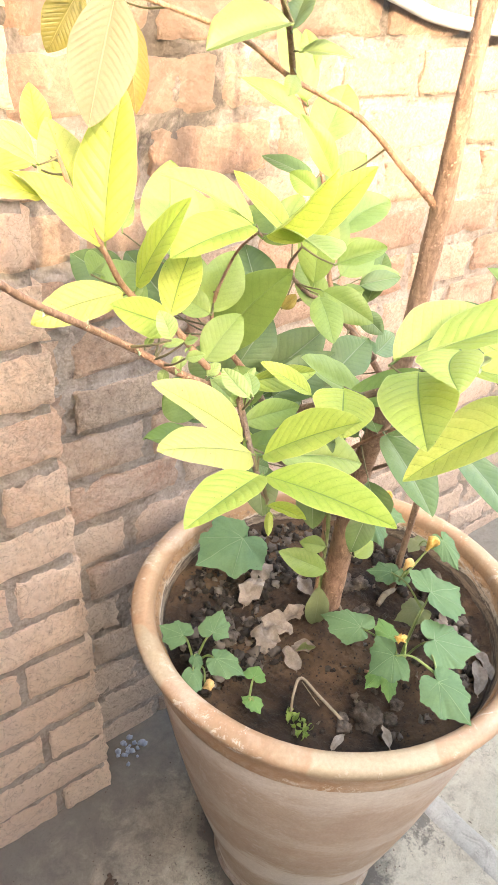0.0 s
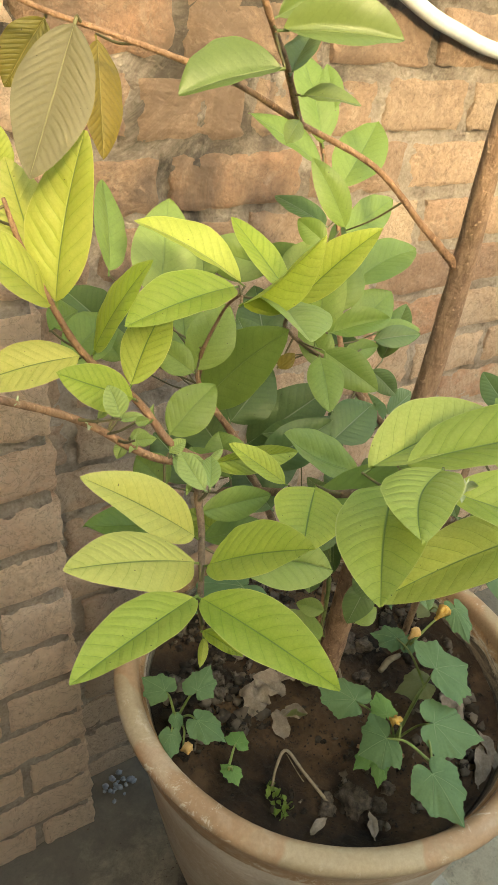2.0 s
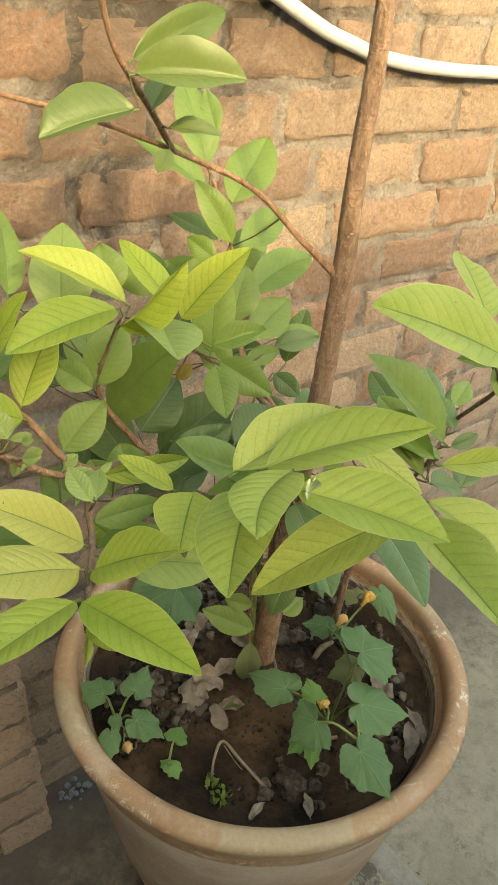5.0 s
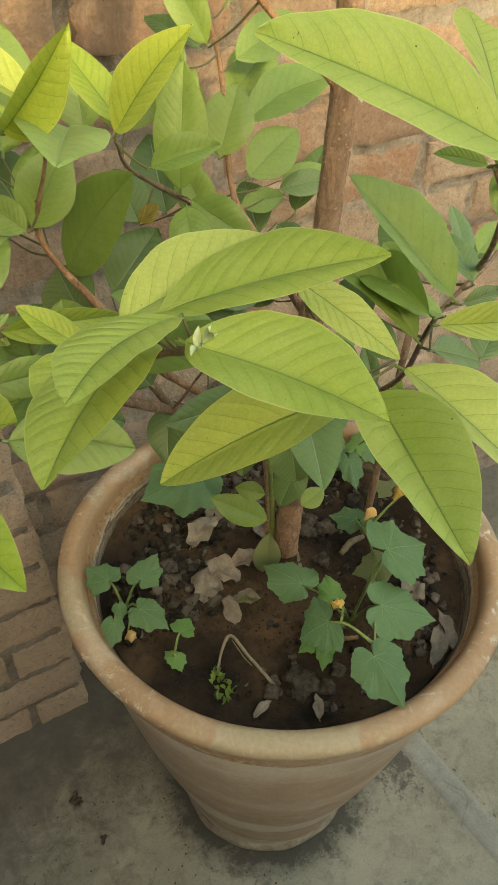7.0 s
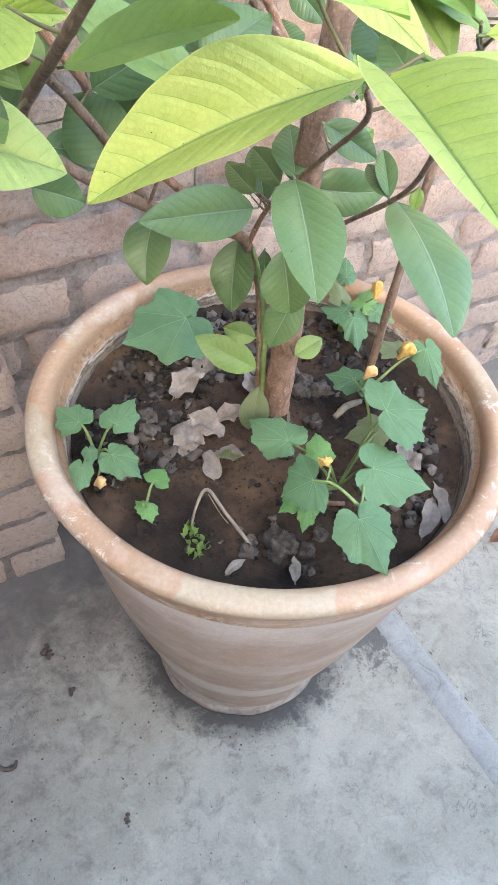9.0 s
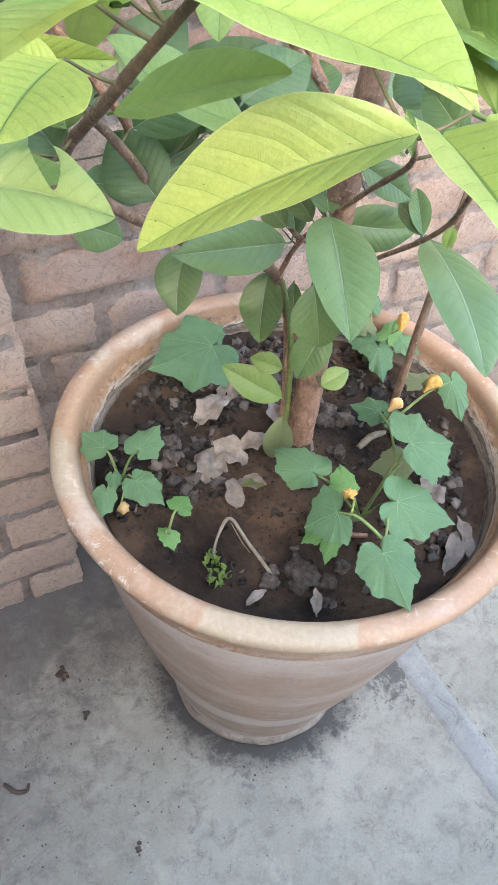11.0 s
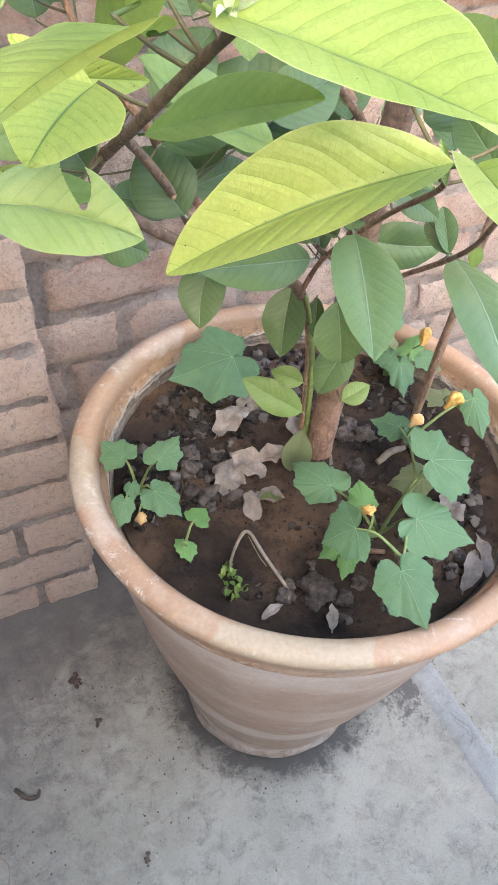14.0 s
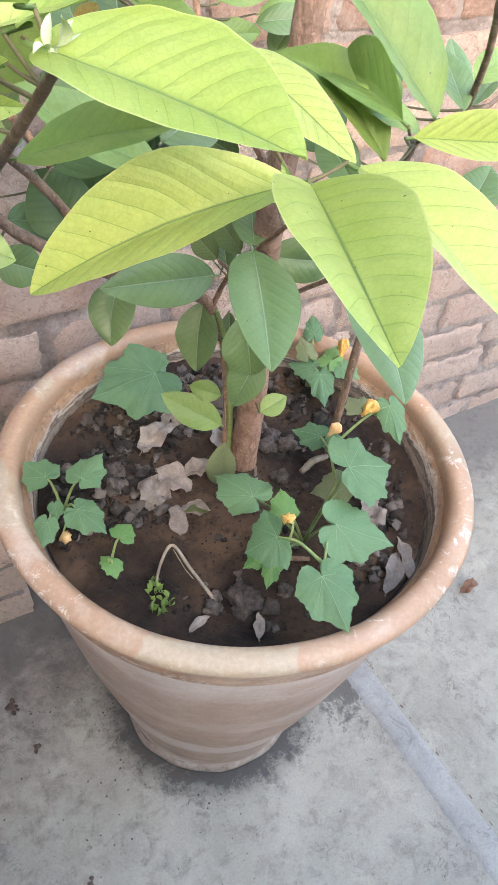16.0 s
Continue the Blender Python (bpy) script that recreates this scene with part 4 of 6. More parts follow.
leaf(spray_branch, (-0.317, -0.190, 1.067), (-0.318, -0.163, 1.076), 0.0132, (-0.43, -0.30, 0.85), LEAF_P, 0.20, 0.05)
leaf(spray_branch, (-0.315, -0.190, 1.068), (-0.300, -0.165, 1.069), 0.0108, (0.06, -0.07, 1.00), LEAF_P, 0.20, 0.05)

leaf(core_branch, (-0.268, -0.217, 1.074), (-0.299, -0.250, 1.067), 0.0369, (-0.01, -0.25, 0.97), LEAF_F, 0.10, 0.041, sway=0.019)

leaf(vshoot_branch, (-0.305, -0.124, 1.059), (-0.272, -0.120, 1.085), 0.0271, (-0.37, -0.75, 0.55), LEAF_G, 0.11, 0.031, sway=-0.017)
leaf(vshoot_branch, (-0.324, -0.112, 1.089), (-0.289, -0.090, 1.128), 0.0268, (-0.33, -0.66, 0.68), LEAF_F, 0.15, 0.033, sway=-0.027)
leaf(vshoot_branch, (-0.324, -0.121, 1.087), (-0.367, -0.116, 1.110), 0.0254, (0.23, -0.81, 0.54), LEAF_F, 0.06, 0.037, sway=-0.014)
leaf(vshoot_branch, (-0.339, -0.096, 1.106), (-0.319, -0.128, 1.169), 0.0317, (-0.92, 0.12, 0.38), LEAF_F, 0.10, 0.031, sway=-0.002)
leaf(vshoot_branch, (-0.343, -0.095, 1.106), (-0.404, -0.086, 1.095), 0.0283, (-0.23, -0.61, 0.76), LEAF_Y, 0.10, 0.05)
leaf(vshoot_branch, (-0.359, -0.096, 1.136), (-0.410, -0.096, 1.186), 0.0321, (0.57, -0.59, 0.57), LEAF_Y, 0.20, 0.05)
leaf(vshoot_branch, (-0.359, -0.097, 1.136), (-0.333, -0.080, 1.220), 0.0403, (-0.83, -0.44, 0.34), LEAF_Y, 0.15, 0.04)
leaf(vshoot_branch, (-0.355, -0.076, 1.133), (-0.360, -0.033, 1.198), 0.0363, (-0.33, -0.80, 0.51), LEAF_Y, 0.15, 0.04)
leaf(vshoot_branch, (-0.386, -0.079, 1.183), (-0.440, -0.094, 1.211), 0.0284, (0.50, -0.49, 0.72), LEAF_Y, 0.15, 0.06)
leaf(vshoot_branch, (-0.389, -0.089, 1.167), (-0.445, -0.095, 1.184), 0.0263, (0.30, -0.52, 0.80), LEAF_Y, 0.15, 0.06)
leaf(vshoot_branch, (-0.374, -0.044, 1.173), (-0.396, -0.018, 1.192), 0.0285, (-0.46, -0.74, 0.49), LEAF_F, 0.15, 0.04)
leaf(vshoot_branch, (-0.359, -0.023, 1.180), (-0.360, -0.013, 1.214), 0.0192, (-0.29, -0.92, 0.26), LEAF_F, 0.20, 0.03)
leaf(vshoot_branch, (-0.349, -0.058, 1.106), (-0.317, -0.018, 1.097), 0.0242, (0.60, -0.31, 0.74), LEAF_G, 0.10, 0.03)
leaf(vshoot_branch, (-0.348, -0.071, 1.090), (-0.298, -0.029, 1.096), 0.0311, (0.33, -0.50, 0.80), LEAF_G, 0.10, 0.03)
leaf(vshoot_branch, (-0.346, -0.150, 1.096), (-0.350, -0.143, 1.113), 0.0133, (-0.26, -0.90, 0.36), LEAF_P, 0.10, 0.03)
leaf(vshoot_branch, (-0.341, -0.156, 1.096), (-0.337, -0.164, 1.101), 0.0054, (-0.93, -0.29, 0.23), LEAF_P, 0.20, 0.03)
leaf(vshoot_branch, (-0.343, -0.160, 1.088), (-0.336, -0.170, 1.093), 0.0073, (-0.86, -0.36, 0.35), LEAF_P, 0.20, 0.03)

leaf(twig_branch, (-0.339, -0.089, 1.270), (-0.374, -0.116, 1.208), 0.0349, (-0.23, -0.84, 0.50), LEAF_B, 0.05, -0.04)
leaf(twig_branch, (-0.337, -0.044, 1.266), (-0.359, -0.040, 1.233), 0.0239, (-0.35, -0.93, 0.13), LEAF_O, 0.05, 0.03)
leaf(twig_branch, (-0.312, -0.046, 1.259), (-0.319, -0.069, 1.203), 0.0273, (0.26, -0.91, 0.33), LEAF_O, 0.10, 0.03)
leaf(twig_branch, (-0.373, -0.010, 1.284), (-0.387, -0.022, 1.259), 0.0164, (-0.08, -0.89, 0.45), LEAF_G, 0.10, 0.03)
leaf(twig_branch, (-0.395, 0.002, 1.285), (-0.390, -0.017, 1.263), 0.0218, (-0.37, -0.74, 0.56), LEAF_G, 0.10, 0.03)
leaf(twig_branch, (-0.397, 0.018, 1.282), (-0.402, 0.004, 1.260), 0.0121, (-0.84, -0.34, 0.41), LEAF_G, 0.10, 0.03)
leaf(twig_branch, (-0.373, -0.017, 1.276), (-0.369, -0.026, 1.266), 0.0125, (-0.48, -0.72, 0.50), LEAF_O, 0.30, 0.06)

leaf(mid_branch, (-0.251, -0.104, 1.138), (-0.336, -0.133, 1.138), 0.0378, (0.15, -0.24, 0.96), LEAF_F, 0.36, 0.025, sway=0.006)
leaf(mid_branch, (-0.230, -0.080, 1.126), (-0.289, -0.043, 1.161), 0.0323, (0.08, -0.55, 0.83), LEAF_F, 0.54, 0.053, sway=0.007)
leaf(mid_branch, (-0.233, -0.121, 1.133), (-0.265, -0.193, 1.144), 0.0425, (0.19, -0.07, 0.98), LEAF_P, 0.33, 0.006, sway=0.010)
leaf(mid_branch, (-0.269, -0.134, 1.139), (-0.244, -0.168, 1.187), 0.0340, (-0.42, -0.83, -0.36), LEAF_F, 0.80, 0.03)
leaf(mid_branch, (-0.201, -0.095, 1.115), (-0.169, -0.129, 1.172), 0.0302, (-0.88, -0.42, 0.23), LEAF_F, 0.48, 0.039, sway=-0.016)
leaf(mid_branch, (-0.181, -0.063, 1.106), (-0.197, -0.006, 1.145), 0.0282, (0.03, -0.53, 0.85), LEAF_F, 0.19, 0.027, sway=-0.009)
leaf(mid_branch, (-0.230, 0.034, 1.066), (-0.205, 0.073, 1.137), 0.0509, (-0.33, -0.77, 0.54), LEAF_G, 0.10, 0.03)
leaf(mid_branch, (-0.266, 0.048, 1.091), (-0.244, 0.111, 1.144), 0.0384, (0.49, -0.66, 0.57), LEAF_G, 0.10, 0.03)
leaf(mid_branch, (-0.209, 0.002, 0.990), (-0.178, -0.064, 1.080), 0.0505, (-0.97, -0.22, 0.14), LEAF_G, 0.07, 0.015, sway=-0.030)
leaf(mid_branch, (-0.238, -0.034, 1.044), (-0.205, -0.024, 1.088), 0.0376, (-0.39, -0.79, 0.47), LEAF_G, 0.20, 0.03)
leaf(mid_branch, (-0.242, -0.045, 1.049), (-0.261, -0.017, 1.063), 0.0243, (-0.52, -0.64, 0.56), LEAF_G, 0.20, 0.03)
leaf(mid_branch, (-0.282, -0.011, 1.050), (-0.291, 0.014, 1.070), 0.0251, (-0.41, -0.66, 0.63), LEAF_G, 0.10, 0.03)
leaf(mid_branch, (-0.139, -0.055, 1.049), (-0.157, -0.097, 1.025), 0.0272, (-0.34, -0.34, 0.88), LEAF_G, 0.08, 0.037, sway=-0.020)
leaf(mid_branch, (-0.137, -0.055, 1.053), (-0.109, -0.094, 1.031), 0.0290, (-0.59, -0.65, 0.48), LEAF_G, 0.10, 0.040, sway=-0.004)
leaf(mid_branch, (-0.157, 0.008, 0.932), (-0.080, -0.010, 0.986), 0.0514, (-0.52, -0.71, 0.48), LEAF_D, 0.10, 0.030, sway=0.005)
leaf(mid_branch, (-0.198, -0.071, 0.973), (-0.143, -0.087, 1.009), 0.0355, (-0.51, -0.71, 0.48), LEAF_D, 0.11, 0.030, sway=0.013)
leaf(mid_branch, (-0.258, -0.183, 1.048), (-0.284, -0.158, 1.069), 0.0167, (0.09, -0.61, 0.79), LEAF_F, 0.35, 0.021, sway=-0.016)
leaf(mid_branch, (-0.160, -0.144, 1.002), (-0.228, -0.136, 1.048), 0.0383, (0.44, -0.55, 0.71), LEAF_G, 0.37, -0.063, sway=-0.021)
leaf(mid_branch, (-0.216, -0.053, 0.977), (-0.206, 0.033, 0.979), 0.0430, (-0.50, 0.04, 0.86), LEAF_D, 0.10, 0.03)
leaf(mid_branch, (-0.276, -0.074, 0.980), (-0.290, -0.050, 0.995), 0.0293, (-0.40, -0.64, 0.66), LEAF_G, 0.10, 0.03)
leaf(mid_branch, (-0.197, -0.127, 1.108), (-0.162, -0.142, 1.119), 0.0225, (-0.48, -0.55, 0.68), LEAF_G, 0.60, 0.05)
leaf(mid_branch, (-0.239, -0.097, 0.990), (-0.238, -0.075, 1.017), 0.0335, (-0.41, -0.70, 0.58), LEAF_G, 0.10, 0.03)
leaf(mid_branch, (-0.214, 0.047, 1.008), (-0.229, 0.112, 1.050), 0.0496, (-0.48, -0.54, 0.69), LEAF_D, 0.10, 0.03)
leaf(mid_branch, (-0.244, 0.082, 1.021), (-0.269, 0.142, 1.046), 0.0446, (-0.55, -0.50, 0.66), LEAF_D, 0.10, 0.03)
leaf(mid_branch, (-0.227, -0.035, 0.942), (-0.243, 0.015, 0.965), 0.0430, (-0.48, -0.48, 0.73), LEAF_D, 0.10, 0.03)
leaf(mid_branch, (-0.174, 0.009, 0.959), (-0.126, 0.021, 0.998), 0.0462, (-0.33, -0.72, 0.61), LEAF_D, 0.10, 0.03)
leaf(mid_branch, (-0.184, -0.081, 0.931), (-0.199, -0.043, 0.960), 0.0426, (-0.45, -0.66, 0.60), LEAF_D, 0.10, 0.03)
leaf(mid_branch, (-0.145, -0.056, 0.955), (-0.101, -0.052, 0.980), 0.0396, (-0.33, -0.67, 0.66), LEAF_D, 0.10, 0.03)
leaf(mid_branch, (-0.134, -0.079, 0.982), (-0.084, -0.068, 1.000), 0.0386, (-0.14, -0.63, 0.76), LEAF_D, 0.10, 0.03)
leaf(mid_branch, (-0.215, 0.020, 1.020), (-0.200, 0.057, 1.064), 0.0400, (-0.18, -0.73, 0.66), LEAF_G, 0.12, 0.04)
leaf(mid_branch, (-0.232, 0.050, 1.001), (-0.230, 0.076, 1.028), 0.0335, (-0.21, -0.68, 0.70), LEAF_D, 0.10, 0.03)
leaf(mid_branch, (-0.142, 0.016, 1.006), (-0.146, 0.051, 1.037), 0.0342, (-0.40, -0.63, 0.66), LEAF_D, 0.10, 0.03)
leaf(mid_branch, (-0.168, -0.042, 1.037), (-0.154, -0.044, 1.048), 0.0118, (-0.48, -0.74, 0.46), LEAF_O, 0.20, 0.05)

leaf(up_branch, (-0.140, -0.049, 1.053), (-0.126, -0.034, 1.130), 0.0355, (-0.64, -0.73, 0.25), LEAF_G, 0.15, 0.03)
leaf(up_branch, (-0.099, 0.023, 1.182), (-0.096, 0.074, 1.246), 0.0368, (-0.07, -0.78, 0.63), LEAF_G, 0.15, 0.04)
leaf(up_branch, (-0.103, 0.014, 1.168), (-0.147, 0.059, 1.201), 0.0320, (-0.00, -0.59, 0.81), LEAF_G, 0.30, 0.05)
leaf(up_branch, (-0.100, -0.019, 1.131), (-0.124, 0.004, 1.180), 0.0250, (-0.37, -0.89, 0.25), LEAF_G, 0.23, 0.053, sway=0.020)
leaf(up_branch, (-0.035, 0.075, 1.131), (0.044, 0.125, 1.179), 0.0472, (-0.25, -0.45, 0.86), LEAF_G, 0.10, 0.03)
leaf(up_branch, (-0.080, 0.027, 1.118), (-0.095, 0.086, 1.129), 0.0280, (-0.17, -0.22, 0.96), LEAF_D, 0.20, 0.03)
leaf(up_branch, (-0.115, -0.017, 1.120), (-0.128, 0.007, 1.134), 0.0200, (-0.66, -0.63, 0.40), LEAF_G, 0.20, 0.03)
leaf(up_branch, (-0.049, 0.027, 1.061), (0.053, 0.050, 1.077), 0.0394, (0.02, -0.61, 0.79), LEAF_G, 0.33, 0.068, sway=-0.034)
leaf(up_branch, (-0.040, 0.052, 1.099), (0.029, 0.071, 1.122), 0.0335, (-0.02, -0.76, 0.65), LEAF_G, 0.10, 0.03)
leaf(up_branch, (-0.055, 0.005, 1.028), (-0.000, 0.019, 1.053), 0.0382, (-0.15, -0.68, 0.72), LEAF_G, 0.10, 0.031, sway=-0.010)
leaf(up_branch, (-0.022, 0.009, 1.019), (0.031, 0.003, 1.017), 0.0249, (-0.12, -0.71, 0.69), LEAF_G, 0.08, 0.028, sway=0.006)
leaf(up_branch, (-0.026, 0.006, 1.014), (0.020, -0.009, 1.019), 0.0219, (-0.29, -0.65, 0.71), LEAF_D, 0.10, 0.03)
leaf(up_branch, (-0.065, -0.000, 1.011), (-0.022, -0.000, 1.010), 0.0193, (0.02, -0.87, 0.50), LEAF_G, 0.10, 0.03)
leaf(up_branch, (-0.033, -0.006, 0.992), (-0.019, -0.032, 0.974), 0.0218, (-0.62, -0.64, 0.46), LEAF_D, 0.10, 0.03)
leaf(up_branch, (-0.080, 0.005, 1.048), (-0.053, 0.021, 1.094), 0.0387, (-0.49, -0.69, 0.53), LEAF_G, 0.10, 0.03)
leaf(up_branch, (-0.106, 0.041, 1.064), (-0.076, 0.046, 1.100), 0.0306, (-0.44, -0.76, 0.48), LEAF_G, 0.10, 0.03)
leaf(up_branch, (-0.109, -0.033, 1.018), (-0.113, 0.002, 1.055), 0.0295, (-0.56, -0.64, 0.53), LEAF_G, 0.10, 0.03)
leaf(up_branch, (-0.085, 0.032, 1.207), (-0.082, 0.054, 1.236), 0.0182, (-0.60, -0.61, 0.52), LEAF_G, 0.10, 0.03)
leaf(up_branch, (-0.093, 0.071, 0.980), (-0.081, 0.123, 1.031), 0.0511, (-0.47, -0.56, 0.68), LEAF_D, 0.10, 0.03)
leaf(up_branch, (-0.056, 0.061, 1.048), (-0.072, 0.128, 1.069), 0.0444, (-0.75, -0.35, 0.56), LEAF_G, 0.10, 0.03)
leaf(up_branch, (-0.027, 0.083, 1.059), (0.029, 0.105, 1.098), 0.0401, (-0.20, -0.69, 0.70), LEAF_G, 0.10, 0.03)
leaf(up_branch, (-0.069, 0.111, 1.051), (-0.123, 0.163, 1.060), 0.0451, (-0.62, -0.70, 0.36), LEAF_G, 0.10, 0.03)
leaf(up_branch, (-0.139, 0.123, 1.041), (-0.132, 0.155, 1.086), 0.0436, (-0.42, -0.71, 0.57), LEAF_G, 0.10, 0.03)
leaf(up_branch, (-0.035, 0.016, 0.972), (-0.021, 0.064, 0.999), 0.0401, (-0.54, -0.29, 0.79), LEAF_D, 0.10, 0.03)
leaf(up_branch, (-0.007, 0.007, 0.988), (0.042, 0.036, 1.028), 0.0316, (-0.56, -0.17, 0.81), LEAF_D, 0.10, 0.03)

leaf(top_branch, (-0.244, -0.118, 1.255), (-0.298, -0.110, 1.241), 0.0419, (-0.31, -0.35, 0.89), LEAF_T, 0.48, 0.019, sway=0.003)
leaf(top_branch, (-0.244, -0.108, 1.270), (-0.191, -0.142, 1.271), 0.0377, (-0.39, -0.59, 0.71), LEAF_T, 0.60, 0.04)
leaf(top_branch, (-0.233, -0.087, 1.273), (-0.165, -0.084, 1.299), 0.0257, (-0.19, -0.80, 0.57), LEAF_T, 0.40, 0.05)
leaf(top_branch, (-0.217, -0.085, 1.247), (-0.184, -0.059, 1.267), 0.0209, (-0.39, -0.18, 0.90), LEAF_T, 0.20, 0.03)
leaf(top_branch, (-0.199, -0.073, 1.235), (-0.172, -0.096, 1.233), 0.0162, (-0.25, -0.34, 0.91), LEAF_T, 0.35, 0.05)
leaf(top_branch, (-0.187, -0.059, 1.219), (-0.204, -0.072, 1.208), 0.0129, (0.01, -0.65, 0.76), LEAF_T, 0.10, 0.02)

leaf(front_branch, (-0.261, -0.261, 1.112), (-0.194, -0.311, 1.142), 0.0426, (-0.34, 0.06, 0.94), LEAF_L, 0.31, 0.002, sway=-0.039)
leaf(front_branch, (-0.272, -0.251, 1.105), (-0.192, -0.251, 1.118), 0.0395, (-0.16, -0.18, 0.97), LEAF_L, 0.50, 0.05)
leaf(front_branch, (-0.263, -0.288, 1.119), (-0.225, -0.354, 1.114), 0.0421, (-0.09, -0.32, 0.94), LEAF_L, 0.45, -0.037, sway=-0.052)
leaf(front_branch, (-0.262, -0.263, 1.105), (-0.323, -0.322, 1.107), 0.0408, (-0.19, 0.18, 0.97), LEAF_L, 0.21, 0.046, sway=0.017)
leaf(front_branch, (-0.258, -0.283, 1.124), (-0.313, -0.324, 1.135), 0.0315, (-0.03, 0.20, 0.98), LEAF_L, 0.21, 0.026, sway=0.070)
leaf(front_branch, (-0.247, -0.190, 1.042), (-0.205, -0.252, 1.076), 0.0270, (-0.68, 0.10, 0.73), LEAF_G, 0.27, -0.012, sway=-0.041)
leaf(front_branch, (-0.314, -0.212, 1.038), (-0.260, -0.233, 1.025), 0.0359, (0.16, -0.64, 0.75), LEAF_P, 0.27, 0.054, bite=True, sway=-0.031)
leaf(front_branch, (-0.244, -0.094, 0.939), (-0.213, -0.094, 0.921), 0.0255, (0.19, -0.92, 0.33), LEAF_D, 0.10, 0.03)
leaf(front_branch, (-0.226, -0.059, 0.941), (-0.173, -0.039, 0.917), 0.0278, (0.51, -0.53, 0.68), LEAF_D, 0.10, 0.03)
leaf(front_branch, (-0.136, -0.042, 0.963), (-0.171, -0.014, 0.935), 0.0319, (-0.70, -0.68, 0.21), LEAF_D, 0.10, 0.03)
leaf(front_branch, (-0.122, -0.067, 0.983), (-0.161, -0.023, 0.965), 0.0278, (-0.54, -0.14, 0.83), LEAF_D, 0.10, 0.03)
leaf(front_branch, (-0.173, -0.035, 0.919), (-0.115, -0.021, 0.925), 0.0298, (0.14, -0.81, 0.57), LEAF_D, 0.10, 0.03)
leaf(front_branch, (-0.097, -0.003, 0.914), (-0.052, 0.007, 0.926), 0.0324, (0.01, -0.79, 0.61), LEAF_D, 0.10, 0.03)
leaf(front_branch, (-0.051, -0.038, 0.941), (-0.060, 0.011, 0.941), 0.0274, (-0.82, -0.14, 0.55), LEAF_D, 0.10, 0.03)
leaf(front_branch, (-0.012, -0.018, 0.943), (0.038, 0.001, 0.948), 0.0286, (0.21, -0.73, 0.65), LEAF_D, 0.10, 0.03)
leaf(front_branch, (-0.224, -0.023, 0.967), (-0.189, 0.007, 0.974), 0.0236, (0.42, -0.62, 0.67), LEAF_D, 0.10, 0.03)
leaf(front_branch, (-0.275, -0.132, 1.018), (-0.275, -0.101, 1.030), 0.0251, (-0.22, -0.34, 0.91), LEAF_G, 0.10, 0.03)
leaf(front_branch, (-0.280, -0.153, 0.995), (-0.293, -0.133, 1.007), 0.0216, (-0.30, -0.61, 0.74), LEAF_L, 0.10, 0.03)
leaf(front_branch, (-0.296, -0.155, 1.056), (-0.229, -0.153, 1.045), 0.0208, (0.07, -0.98, 0.17), LEAF_L, 0.50, -0.03)

leaf(east_branch, (-0.183, -0.299, 1.076), (-0.265, -0.270, 1.036), 0.0419, (-0.34, -0.45, 0.83), LEAF_L, 0.71, 0.052, sway=0.019)
leaf(east_branch, (-0.186, -0.303, 1.078), (-0.226, -0.396, 1.092), 0.0417, (-0.01, 0.02, 1.00), LEAF_L, 0.58, 0.014, sway=0.006)
leaf(east_branch, (-0.164, -0.293, 1.076), (-0.142, -0.375, 1.046), 0.0404, (0.09, -0.25, 0.96), LEAF_L, 0.52, 0.093, sway=0.069)
leaf(east_branch, (-0.185, -0.291, 1.065), (-0.201, -0.289, 1.066), 0.0043, (0.05, -0.23, 0.97), LEAF_P, 0.40, 0.02)
leaf(east_branch, (-0.179, -0.234, 1.093), (-0.155, -0.286, 1.071), 0.0218, (-0.13, -0.42, 0.90), LEAF_L, 0.14, 0.040, sway=0.008)

leaf(right_branch, (-0.115, -0.260, 1.050), (-0.137, -0.198, 1.074), 0.0298, (-0.33, -0.26, 0.91), LEAF_G, 0.70, 0.089, sway=0.068)
leaf(right_branch, (-0.117, -0.266, 1.070), (-0.117, -0.214, 1.068), 0.0354, (-0.60, -0.28, 0.75), LEAF_G, 0.90, 0.119, sway=0.026)
leaf(right_branch, (-0.078, -0.245, 1.056), (-0.123, -0.199, 1.116), 0.0454, (0.16, -0.69, 0.71), LEAF_G, 0.48, -0.001, sway=-0.003)
leaf(right_branch, (-0.118, -0.267, 1.066), (-0.063, -0.285, 1.064), 0.0253, (-0.44, -0.64, 0.63), LEAF_L, 0.74, 0.078, sway=0.026)
leaf(right_branch, (-0.006, -0.185, 1.030), (0.010, -0.147, 1.052), 0.0211, (0.14, -0.54, 0.83), LEAF_D, 0.15, 0.03)
leaf(right_branch, (-0.001, -0.186, 1.032), (0.025, -0.174, 1.039), 0.0132, (-0.28, 0.05, 0.96), LEAF_D, 0.15, 0.03)
leaf(right_branch, (-0.055, -0.234, 1.054), (-0.050, -0.202, 1.070), 0.0164, (-0.26, -0.39, 0.88), LEAF_D, 0.15, 0.03)
leaf(right_branch, (-0.031, -0.211, 1.056), (-0.002, -0.201, 1.064), 0.0166, (-0.09, -0.48, 0.87), LEAF_G, 0.15, 0.03)
leaf(right_branch, (-0.073, -0.244, 1.052), (-0.052, -0.250, 1.059), 0.0108, (-0.40, -0.67, 0.62), LEAF_D, 0.15, 0.03)
leaf(right_branch, (-0.057, -0.194, 1.037), (-0.059, -0.162, 1.049), 0.0205, (-0.71, -0.27, 0.65), LEAF_G, 0.15, 0.03)
leaf(right_branch, (-0.099, -0.257, 1.060), (-0.132, -0.240, 1.075), 0.0182, (0.09, -0.54, 0.84), LEAF_G, 0.30, 0.03)
